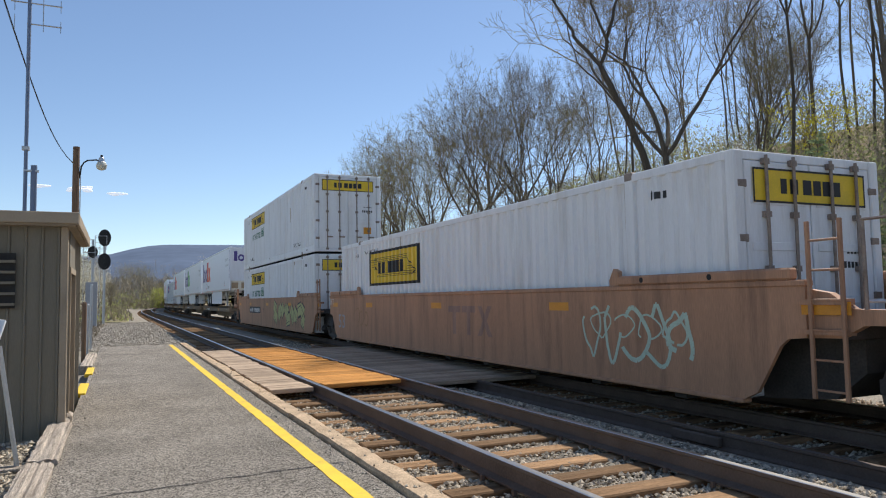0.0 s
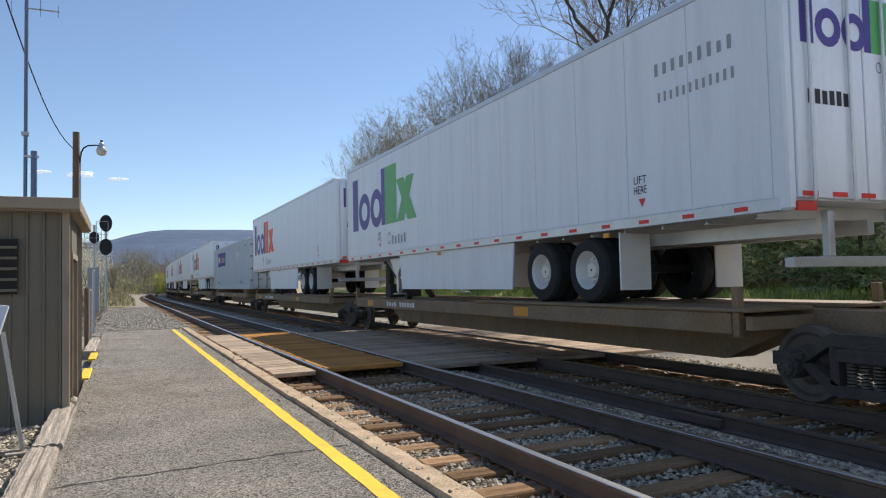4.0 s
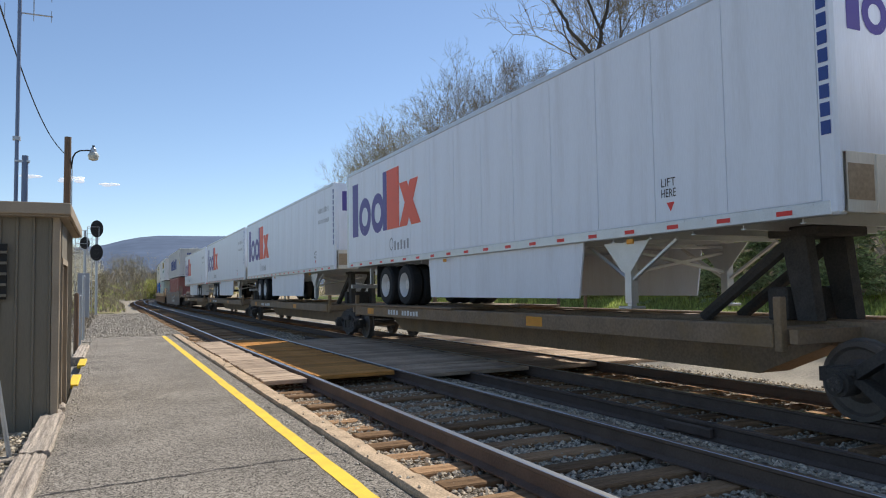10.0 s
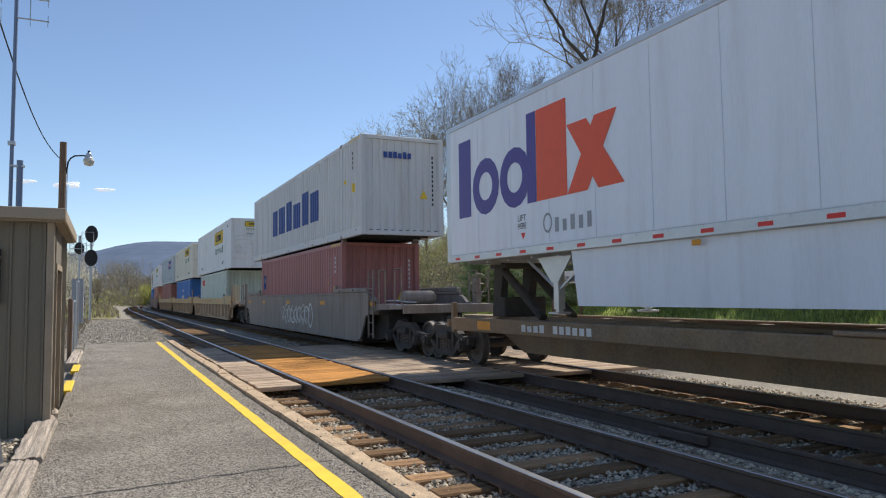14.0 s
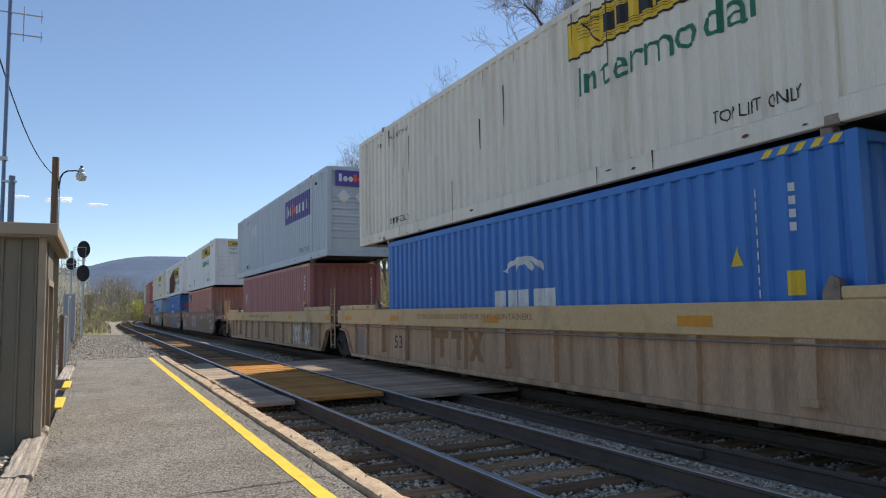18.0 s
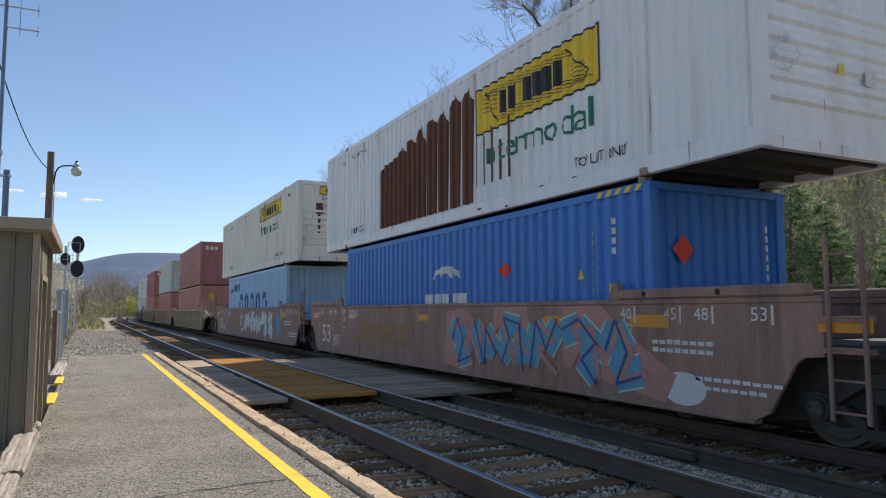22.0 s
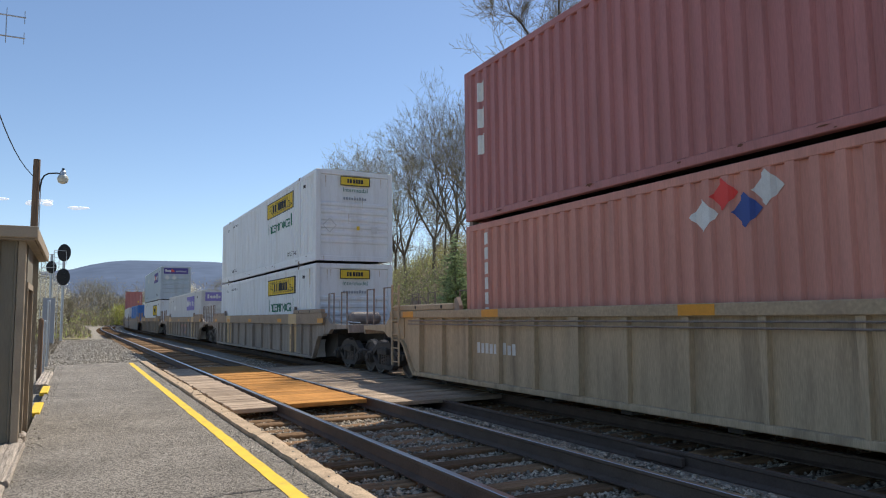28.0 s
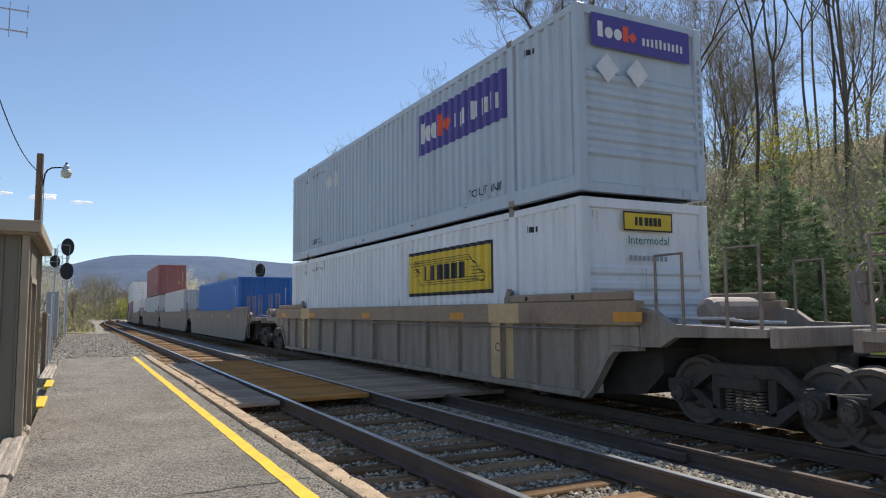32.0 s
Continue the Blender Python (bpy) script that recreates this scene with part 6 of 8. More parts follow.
def on_sill(rows, material, y, z, name="stencil", label="", x=-1.41):
    def paint(ob):
        decal(name, rows, material, ob, (x + ob["inset"], y, z), label=label)
    return paint


# ---- the train: spine cars and road trailers ----
def spine_car(s, L, label, first=False, last=False, carries="trailer", nose=-1):
    ob = empty("spine_car", pose(0, 0, 0), label, "spine car", "cars of the train")
    h = L / 2

    def beam(bm):
        prism(bm, [(-h + 0.3, 0.72), (-h + 1.6, 0.72), (-h + 2.6, 0.3), (h - 2.6, 0.3), (h - 1.6, 0.72), (h - 0.3, 0.72), (h - 0.3, 1.0), (-h + 0.3, 1.0)], -0.28, 0.28)
        for e in (-1, 1):
            tube(bm, (0, e * (h - 0.1), 0.72), (0, e * (h - 0.1), 1.0), 0.3, n=12)
    obj("centre_beam", shared(("centre_beam", L), beam, "spine"), ob)
    for sgn in (-1, 1):
        obj("side_rail", shared(("side_rail", L, sgn), lambda bm: box(bm, *sorted((sgn * 1.2, sgn * 1.33)), -h + 1.5, h - 1.5, 0.74, 1.0, bev=0.015), "spine"), ob)
    for k in range(9):
        y = (-h + 1.6) + k * (L - 3.2) / 8
        obj("cross_arm", shared(("cross_arm",), lambda bm: box(bm, -1.25, 1.25, -0.12, 0.12, 0.76, 0.96, bev=0.02), "spine"), ob, pose(0, y, 0))
    if carries == "trailer":
        yw = -nose * (h - 4.6)
        obj("wheel_deck", shared(("wheel_deck",), lambda bm: [box(bm, *sorted((sgn * 0.3, sgn * 1.36)), -3.4, 3.4, 1.003, 1.05, bev=0.01) for sgn in (-1, 1)], "spine"), ob, pose(0, yw, 0), "steel tread deck for the trailer wheels")

        yh = nose * (h - 1.9)
        ht = obj("hitch", shared(("hitch", L, nose), lambda bm: box(bm, -0.45, 0.45, yh - 0.35, yh + 0.35, 2.0, 2.12, bev=0.02), "truck_steel"), ob, None, "folding kingpin hitch")
        obj("hitch_base", shared(("hitch_base", L, nose), lambda bm: box(bm, -0.5, 0.5, yh - nose * 0.2 - 0.14, yh - nose * 0.2 + 0.14, 1.0, 1.4, bev=0.02), "truck_steel"), ht)
        for sgn in (-1, 1):
            obj("hitch_strut", shared(("hitch_strut", L, nose, sgn), lambda bm: tube(bm, (sgn * 0.35, yh, 2.0), (sgn * 0.35, yh - nose * 1.5, 1.0), 0.085, n=8), "truck_steel"), ht)
            obj("hitch_post", shared(("hitch_post", L, nose, sgn), lambda bm: prism(bm, [(yh - 0.17, 2.0), (yh + 0.17, 2.0), (yh + nose * 0.15 + 0.13, 1.0), (yh + nose * 0.15 - 0.13, 1.0)], sgn * 0.35 - 0.08, sgn * 0.35 + 0.08), "truck_steel"), ht)
    else:
        for e in (-1, 1):
            obj("pedestal", shared(("pedestal",), lambda bm: box(bm, -1.3, 1.3, -0.25, 0.25, 1.003, 1.235, bev=0.02), "spine"), ob, pose(0, e * 6.1, 0))
    truck(ob, -h if not first else -h + 0.6)
    if first:
        coupler(ob, -h - 0.2, -1)
    if last:
        truck(ob, h - 0.6)
        coupler(ob, h + 0.2, 1)
    for e in (-1, 1):
        obj("end_post", shared(("end_post", L, e), lambda bm: (box(bm, -1.3, -1.2, *sorted((e * (h - 1.5), e * (h - 1.4))), 0.7, 1.3, bev=0.01), box(bm, 1.2, 1.3, *sorted((e * (h - 1.5), e * (h - 1.4))), 0.7, 1.3, bev=0.01),
                                                          box(bm, -1.3, 1.3, *sorted((e * (h - 1.3), e * (h - 1.2))), 0.8, 0.95)), "spine"), ob)
    decal("stencil", bars(0, 0, 0.75, 0.13, 4, 0.3, int(s)) + bars(0.95, 0, 2.0, 0.13, 6, 0.3, int(s) + 1), "d_white", ob, (-1.33, h - 4.2, 0.81), label="pale number bars on the rail")
    decal("reflector", rect(0, 0, 0.5, 0.16), "d_orange", ob, (-1.33, h - 2.6, 0.79), label="orange reflector")
    decal("reflector", rect(0, 0, 0.5, 0.16), "d_orange", ob, (-1.33, -2.2, 0.79), label="orange reflector")
    RIDERS.append((ob, s))
    return ob


def road_trailer(s, nose, label, accent="d_red", contact=False, number=False, tandem=3.72):
    """A 53 ft van trailer whose leading end is at s. nose: -1 where its front leads, 1 where its doors lead."""
    L, w = 16.1, 1.3
    h = L / 2
    zb, zt = 2.14, 4.96
    ob = empty("road_trailer", pose(0, 0, 0), label, "trailer", "trailers on the train")

    def shell(bm):
        prism_box = ((-w + 0.01, w - 0.01, -h + 0.04, h - 0.04, zb + 0.1, zt - 0.03),)
        for r in prism_box:
            box(bm, *r)
    obj("van_body", shared(("van_body",), shell, "trailer"), ob)
    for sgn in (-1, 1):
        for k in range(13):
            y = -h + 0.2 + k * (L - 0.4) / 13
            obj("side_sheet", shared(("side_sheet", sgn), lambda bm: box(bm, *sorted((sgn * (w - 0.008), sgn * w)), 0.006, (L - 0.4) / 13 - 0.006, zb + 0.14, zt - 0.1), "trailer"), ob, pose(0, y, 0))
        obj("bottom_rail", shared(("trailer_bottom_rail", sgn), lambda bm: (box(bm, *sorted((sgn * (w - 0.09), sgn * (w + 0.012))), -h + 0.1, h - 0.1, zb - 0.02, zb + 0.13, bev=0.01),
                                                                     [tube(bm, (sgn * (w + 0.01), -h + 0.3 + i * 0.3, zb + 0.1), (sgn * (w + 0.018), -h + 0.3 + i * 0.3, zb + 0.1), 0.012, n=5) for i in range(52)]), "alu"), ob, None, "riveted aluminium lower rail")
        obj("top_rail", shared(("trailer_top_rail", sgn), lambda bm: box(bm, *sorted((sgn * (w - 0.06), sgn * (w + 0.012))), -h + 0.1, h - 0.1, zt - 0.11, zt, bev=0.015), "alu"), ob)
        for e in (-1, 1):
            obj("corner_post", shared(("trailer_post", sgn, e), lambda bm: box(bm, *sorted((sgn * (w - 0.14), sgn * (w + 0.006))), *sorted((e * (h - 0.22), e * h)), zb - 0.02, zt - 0.005, bev=0.03), "alu" if e == nose * -1 else "trailer"), ob)
        obj("side_skirt", shared(("side_skirt", sgn, nose), lambda bm: prism(bm, [(nose * 3.75, zb - 0.021), (-nose * 2.1, zb - 0.021), (-nose * 2.0, zb - 0.88), (nose * 3.6, zb - 0.88)][::nose], *sorted((sgn * (w - 0.1), sgn * (w - 0.07)))), "trailer"), ob, None, "smooth white side skirt")

    for k in range(20):
        obj("cross_member", shared(("cross_member",), lambda bm: (box(bm, -w + 0.1, w - 0.1, 0, 0.012, zb - 0.06, zb + 0.09), box(bm, -w + 0.1, w - 0.1, -0.03, 0.045, zb - 0.07, zb - 0.06)), "alu"), ob, pose(0, -h + 0.5 + k * 0.78, 0))
    for x in (-0.45, 0.45):
        obj("slide_rail", shared(("slide_rail", nose, x), lambda bm: box(bm, x - 0.06, x + 0.06, *sorted((-nose * (h - 0.3), -nose * 1.5)), zb - 0.25, zb - 0.07), "alu"), ob)
    # landing gear towards the nose
    yl = nose * (h - 3.55)

    def leg(bm, x):
        box(bm, x - 0.07, x + 0.07, yl - 0.07, yl + 0.07, zb - 0.95, zb - 0.05, bev=0.008)
        box(bm, x - 0.045, x + 0.045, yl - 0.045, yl + 0.045, zb - 1.0, zb - 0.94)
        box(bm, x - 0.14, x + 0.14, yl - 0.14, yl + 0.14, zb - 1.03, zb - 0.99, bev=0.01)
        prism(bm, [(yl - 0.5, zb - 0.06), (yl + 0.5, zb - 0.06), (yl + 0.09, zb - 0.5), (yl - 0.09, zb - 0.5)], x - 0.09, x - 0.07)
        for e in (-1, 1):
            tube(bm, (x, yl + e * 0.06, zb - 0.6), (x, yl + e * 0.95, zb - 0.08), 0.03, n=5)
    lg = obj("landing_gear", shared(("landing_gear", nose), lambda bm: (tube(bm, (-0.9, yl, zb - 0.5), (0.9, yl, zb - 0.2), 0.03, n=5), tube(bm, (-0.9, yl, zb - 0.2), (0.9, yl, zb - 0.5), 0.03, n=5), tube(bm, (-0.9, yl, zb - 0.12), (0.9, yl, zb - 0.12), 0.025, n=5)), "alu"), ob, None, "braces between the landing legs")
    for x in (-0.95, 0.95):
        obj("landing_leg", shared(("landing_leg", nose, x), lambda bm: leg(bm, x), "alu"), lg, None, "raised landing leg")
    for k in range(2):
        y = -nose * (h - tandem - k * 1.31)
        ax = obj("axle", shared(("trailer_axle",), lambda bm: tube(bm, (-0.9, 0, 0), (0.9, 0, 0), 0.07, n=8), "black"), ob, pose(0, y, 1.56))
        for sgn in (-1, 1):
            ty = obj("tyre", shared(("tyre", sgn), lambda bm: (lathe(bm, [(0.3, sgn * 0.62), (0.47, sgn * 0.63), (0.505, sgn * 0.68), (0.505, sgn * 0.85), (0.47, sgn * 0.9), (0.3, sgn * 0.91)][::sgn], (0, 0, 0), n=24, caps=False),
                                                          lathe(bm, [(0.3, sgn * 0.93), (0.47, sgn * 0.94), (0.505, sgn * 0.99), (0.505, sgn * 1.18), (0.47, sgn * 1.23), (0.3, sgn * 1.24)][::sgn], (0, 0, 0), n=24, caps=False)), "rubber"), ax)
            obj("rim", shared(("rim", sgn), lambda bm: (lathe(bm, [(0.02, sgn * 1.16), (0.11, sgn * 1.16), (0.13, sgn * 1.1), (0.22, sgn * 1.08), (0.27, sgn * 1.2), (0.3, sgn * 1.243), (0.303, sgn * 1.15)][::sgn], (0, 0, 0), n=24, caps=False),
                                                        [tube(bm, (sgn * 1.08, 0.17 * math.cos(a * 0.785), 0.17 * math.sin(a * 0.785)), (sgn * 1.13, 0.17 * math.cos(a * 0.785), 0.17 * math.sin(a * 0.785)), 0.018, n=5) for a in range(8)]), "rim"), ax, None, "white steel wheel rim")
    y = -nose * (h - tandem + 0.75)
    for sgn in (-1, 1):
        part("mud_flap", boxes((*sorted((sgn * 0.65, sgn * 1.2)), y - 0.015, y + 0.015, 1.25, zb - 0.05)), "white" if nose > 0 else "black", ob)
    yb = -nose * (h - 0.12)
    part("rear_bumper", boxes((-1.2, 1.2, yb - 0.06, yb + 0.06, 1.5, 1.62), (-0.6, -0.5, yb - 0.05, yb + 0.05, 1.62, zb), (0.5, 0.6, yb - 0.05, yb + 0.05, 1.62, zb), bev=0.01), "galv", ob)
    # red and white tape
    tape = [(0.32 + i * 0.83, 0.2) for i in range(19)]
    for a, b in tape:
        obj("reflective_tape", shared(("reflective_tape",), lambda bm: box(bm, -0.002, 0.0, -0.2, 0.0, 0, 0.052), "d_tape"), ob, pose(-w - 0.0135, h - 0.1 - a, zb + 0.02))
    # name, in plain blocks

    def name_blocks(scale, face, at):
        a = scale
        purple = rect(0, 0, 0.4 * a, 1.2 * a) + ring(0.86 * a, 0.4 * a, 0.4 * a, 0.42 * a, 0.5) + ring(1.68 * a, 0.4 * a, 0.4 * a, 0.42 * a, 0.5) + rect(2.0 * a, 0, 2.22 * a, 1.2 * a)
        orange = rect(2.23 * a, 0, 2.9 * a, 1.2 * a) + [[(2.9 * a, 0), (3.3 * a, 0), (3.85 * a, 0.85 * a), (3.45 * a, 0.85 * a)], [(3.5 * a, 0), (3.95 * a, 0), (3.3 * a, 0.85 * a), (2.91 * a, 0.85 * a)]]
        lo = ob
        decal("painted_logo", purple, "d_purple", lo, at, face, label="deep violet painted blocks")
        decal("painted_logo", orange, accent, lo, at, face, lift=0.006, label="bright painted blocks")
        decal("painted_wordmark", ring(2.46 * a, -0.3 * a, 0.1 * a, 0.13 * a, 0.75, 14) + bars(2.62 * a, -0.43 * a, 3.44 * a, -0.24 * a, 5, 0.5, 8), "d_grey", lo, at, face)
    name_blocks(1.29, "side", (-w, h - 0.6, zb + 0.86))
    if nose < 0:
        name_blocks(0.53, "end", (-1.03, -h + 0.04, zt - 0.92))
        part("nose_panel", boxes((-w + 0.05, w - 0.05, -h + 0.0, -h + 0.038, zb + 0.0, zb + 0.62), bev=0.008), "c_cream", ob, "ribbed cream panel low on the front")
        # flat plates of darker tan stand in for the panel's recesses
        for x in (-0.97, -0.37, 0.23):
            part("panel_recess", boxes((x - 0.2, x + 0.2, -h - 0.004, -h + 0.03, zb + 0.13, zb + 0.5)), "chord_dusty", ob, "dull tan plate that stands for a recess")
        for x in (-0.7, -0.1, 0.5):
            part("panel_rib", boxes((x - 0.04, x + 0.04, -h - 0.02, -h + 0.0, zb + 0.02, zb + 0.6)), "c_cream", ob)
        part("hose_box", boxes((0.62, 0.82, -h - 0.035, -h, zb + 0.3, zb + 0.5), bev=0.01), "black", ob)
    else:
        for sgn in (-1, 1):
            part("rear_door", boxes((*sorted((sgn * 0.015, sgn * (w - 0.15))), -h - 0.005, -h + 0.04, zb + 0.12, zt - 0.14), bev=0.01), "trailer", ob)
            part("lock_rod", tubes(((sgn * 0.3, -h - 0.05, zb + 0.1), (sgn * 0.3, -h - 0.05, zt - 0.1), 0.02), ((sgn * 0.95, -h - 0.05, zb + 0.1), (sgn * 0.95, -h - 0.05, zt - 0.1), 0.02)), "alu", ob)
        name_blocks(0.53, "end", (-1.03, -h - 0.005, zt - 0.98))
        decal("number_marking", bars(-0.95, -1.55, -0.25, -1.38, 6, 0.3, 4), "d_black", ob, (0, -h - 0.005, zt - 0.1), "end")
        decal("reflective_tape", [p for i in range(5) for p in rect(-1.1 + i * 0.48, 0, -0.85 + i * 0.48, 0.055)], "d_tape", ob, (0, -h - 0.005, zb + 0.14), "end")
        part("tail_lamp", boxes((-1.2, -0.9, -h - 0.02, -h + 0.02, zb - 0.02, zb + 0.08)), "d_tape", ob)
    if number:
        decal("number_marking", [p for i in range(10) for p in rect(0, -i * 0.185, 0.11, -i * 0.185 + 0.14)], "d_blue", ob, (-w - 0.006, -h + 0.17, zt - 0.36), label="upright number bars by the corner")
    if contact:
        decal("number_marking", bars(0, 0.36, 1.4, 0.54, 9, 0.6, 3) + bars(0.05, 0, 1.4, 0.14, 12, 0.6, 7), "d_grey", ob, (-w, -h + 2.0, zb + 1.6), label="thin grey contact bars")
    for yy in ((-5.55, h - 2.85) if tandem > 3.5 else (-5.55,)):
        decal("lettering", words("LIFT", 0, 0.16, 0.11, 0.27) + words("HERE", 0, 0.02, 0.11, 0.27), "d_black", ob, (-w, yy, zb + 0.42), label="small black handling words")
        decal("arrow", [[(0.1, -0.05), (0.17, -0.17), (0.24, -0.05)]], "d_tape", ob, (-w, yy, zb + 0.42))
    for yy in (1.0, -5.0):
        part("marker_lamp", boxes((-w - 0.03, -w + 0.0, yy, yy + 0.14, zb - 0.12, zb - 0.05), bev=0.01), "d_orange", ob)
    RIDERS.append((ob, s + h))
    return ob


# ---- the train, from its head ----
LOW, HIGH = 0.23, 3.215          # floors of the lower and of the upper box above the rails
WHITE53 = "white ribbed 53-foot container with yellow signboard"
std = (small_marks(),)

# three maroon wells
well_car(-9.4, "well_maroon", "dusty maroon well car with smooth sides", False, "A", "C")
container(-17.5, LOW, "white", WHITE53 + " in a maroon well", end="doors", decor=(signboard_end(True),))
well_car(14.0, "well_maroon", "dusty maroon well car with pale graffiti", False, "C", "A",
         decor=(on_sill(scrawl(0, 0, 2.3, 0.8, 5, 0.055, 3) + scrawl(0.2, 0.3, 2.2, 0.7, 4, 0.03, 13), "d_mint", -5.1, 0.5, "graffiti", "pale mint spray-paint loops"),
                on_sill(words("53", 0, 0, 0.42, 0.75), "d_grey", 8.0, 0.55, label="faded stencilled number"), on_sill(words("125 T", 0, 0, 0.17, 0.6), "d_white", 9.1, 1.28),
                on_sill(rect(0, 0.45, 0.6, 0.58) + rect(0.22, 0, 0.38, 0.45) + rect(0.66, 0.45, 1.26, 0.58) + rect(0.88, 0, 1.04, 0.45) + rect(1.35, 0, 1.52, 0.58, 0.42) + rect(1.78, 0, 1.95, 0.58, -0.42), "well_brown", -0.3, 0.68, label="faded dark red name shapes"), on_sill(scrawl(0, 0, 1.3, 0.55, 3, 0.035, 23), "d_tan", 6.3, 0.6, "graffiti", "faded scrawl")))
container(6.0, LOW, "white", WHITE53 + " alone in a maroon well", end="doors", decor=(big_signboard(5.27, 1.57), signboard_end(True), small_marks()))
well_car(33.55, "well_maroon", "dusty maroon well car with gold graffiti", False, "A", "C",
         decor=(on_sill(bubble((0, 1, 2, 3, 4), 1.22, 1.16, 0.6, 0.02) + drips(11, 6.0, 0.3, 0.6, 4), "d_black", -1.05, 0.34, "graffiti_outline", "black spray-painted outline and drips"),
                on_sill(bubble((0, 1, 2, 3, 4), 1.22, 1.08, 0.46, 0.02), "d_gold", -1.05, 0.375, "graffiti", "dull gold spray-painted shapes", x=-1.415),
                on_sill(bubble((0, 1, 2, 3, 4), 1.22, 0.95, 0.03, 0.02), "d_black", -1.0, 0.43, "graffiti_outline", "thin dark inner strokes", x=-1.419),
                on_sill(rect(0, 0, 3.15, 0.32), "d_black", 5.2, 0.82, "number_plate", "black painted panel"),
                on_sill(bars(0.15, 0.06, 1.2, 0.26, 4, 0.3, 2) + bars(1.5, 0.06, 3.0, 0.26, 6, 0.3, 4), "d_white", 5.2, 0.82, label="white number bars", x=-1.416), on_sill(words("B", 0, 0, 0.2), "d_black", 1.4, 0.9)))
container(25.45, LOW, "white", WHITE53 + " under another", end="doors", decor=(signboard_side(5.45), signboard_end(True), small_marks()))
container(25.45, HIGH, "white", WHITE53 + " stacked on top", end="doors", decor=(signboard_side(5.45), signboard_end(True), small_marks()))

# two spine cars of five units
rows = ((47.1, -1, "d_red", True, True), (64.5, 1, "d_leaf", False, True), (81.9, 1, "d_red", False, False), None, (116.25, 1, "d_red", False, False),
        (135.8, -1, "d_red", True, True), (152.6, -1, "d_red", True, False), (170.0, -1, "d_red", True, True), (186.95, -1, "d_red", True, True), (204.5, 1, "d_red", False, True))
starts = [47.1, 64.5, 81.9, 99.3, 116.25, 135.8, 152.6, 170.0, 186.95, 204.5]
for k, r in enumerate(rows):
    a = starts[k]
    first, last = k in (0, 5), k in (4, 9)
    lo = a - 0.65 if not first else a - 1.6
    hi = (starts[k + 1] - 0.65) if not last else a + 16.15 + 1.2
    spine_car((lo + hi) / 2, round(hi - lo, 2), "dark brown spine car unit carrying a trailer" if r else "dark brown spine car unit carrying a container", first, last, "trailer" if r else "box", r[1] if r else -1)
    if r:
        road_trailer(r[0], r[1], "white van trailer with violet and orange logo blocks" if r[2] == "d_red" else "white van trailer with violet and green logo blocks", r[2], r[4], r[3], 3.15 if r[0] in (152.6, 170.0) else 3.72)
    else:
        container(99.35, 1.24, "grey", "blue-grey corrugated 53-foot container on a spine car", end="doors",
                  decor=(express_side(5.66, 1.58, 3.9, 0.94), express_end(), placards_side(-3.4, 2.1), small_marks()))

# a silver well with two boxes
well_car(234.2, "well_silver", "scuffed silver-grey well car", False, "C", "C", decor=(on_sill(scrawl(0, 0, 4.6, 0.75, 9, 0.05, 31) + scrawl(0.3, 0.1, 4.3, 0.6, 7, 0.03, 32), "d_white", 1.4, 0.45, "graffiti", "faded white graffiti"),))
container(228.0, LOW, "red", "maroon 40-foot container under a long pale one", 12.19, "corr", (iso_marks(2), blocks_side(5.6, 1.6, rect(0, 0, 0.5, 0.6), "d_blue"), blocks_side(5.6, 1.6, rect(0.05, 0.25, 0.45, 0.5), "d_white")))
container(226.15, HIGH, "pale", "pale grey 53-foot container with dark blue name blocks", LONG, "corr",
          (blocks_side(3.8, 0.85, bars(0, 0, 7.5, 1.2, 6, 0.2, 9), "d_blue", label="dark blue name in plain bars"), blocks_end(bars(-0.6, 2.25, 0.3, 2.45, 6, 0.25, 9), "d_blue"), iso_marks(5, "d_black")))

# three tan wells
tan = "dusty tan well car with upright ribs"
def tan_marks(ob):
    for y in (-7.06, 7.89):
        decal("primer_patch", rect(0, 0, 0.82, 0.66), "well_grey", ob, (-1.36, y, 0.3), label="dark grey repainted panel")
    decal("lettering", words("52,900 LBS MAX GROSS WT FOR 20 FT CONTAINERS", 0, 0, 0.105, 4.6), "d_tan", ob, (-1.475, 3.6, 1.25), label="faded brown load words on the rail")


st53 = on_sill(words("53", 0, 0, 0.4, 0.7), "d_black", -6.5, 0.55, label="dark stencilled number", x=-1.41)
well_car(257.2, "well_tan", tan, True, "C", "A", half=10.0, decor=(on_sill(words("53", 0, 0, 0.32, 0.52), "d_black", -0.62, 0.42, label="dark stencilled number"), on_sill(bars(0, 0, 1.1, 0.2, 7, 0.3, 3), "d_grey", 0.9, 0.62), tan_marks))
container(250.9, LOW, "green", "grey-green 40-foot container with a red name", 12.19, "corr", (iso_marks(3, "d_grey"), blocks_side(5.1, 2.1, [p for i in range(4) for p in ring(0.2 + i * 0.32, 0.24, 0.17, 0.24, 0.45)], "d_tape", label="red name in rings")))
container(249.25, HIGH, "white", WHITE53 + " above a green one", end="ribs", decor=(signboard_side(-1.3, 1.7, 0.8), signboard_end(), small_marks()))
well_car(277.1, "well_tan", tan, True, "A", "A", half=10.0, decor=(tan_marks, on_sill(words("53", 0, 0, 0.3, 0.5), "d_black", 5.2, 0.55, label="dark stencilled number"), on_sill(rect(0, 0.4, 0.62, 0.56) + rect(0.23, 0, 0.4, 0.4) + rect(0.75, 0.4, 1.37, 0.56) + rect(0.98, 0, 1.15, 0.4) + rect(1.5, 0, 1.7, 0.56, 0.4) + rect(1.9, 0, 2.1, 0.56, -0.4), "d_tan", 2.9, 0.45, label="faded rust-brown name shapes")))
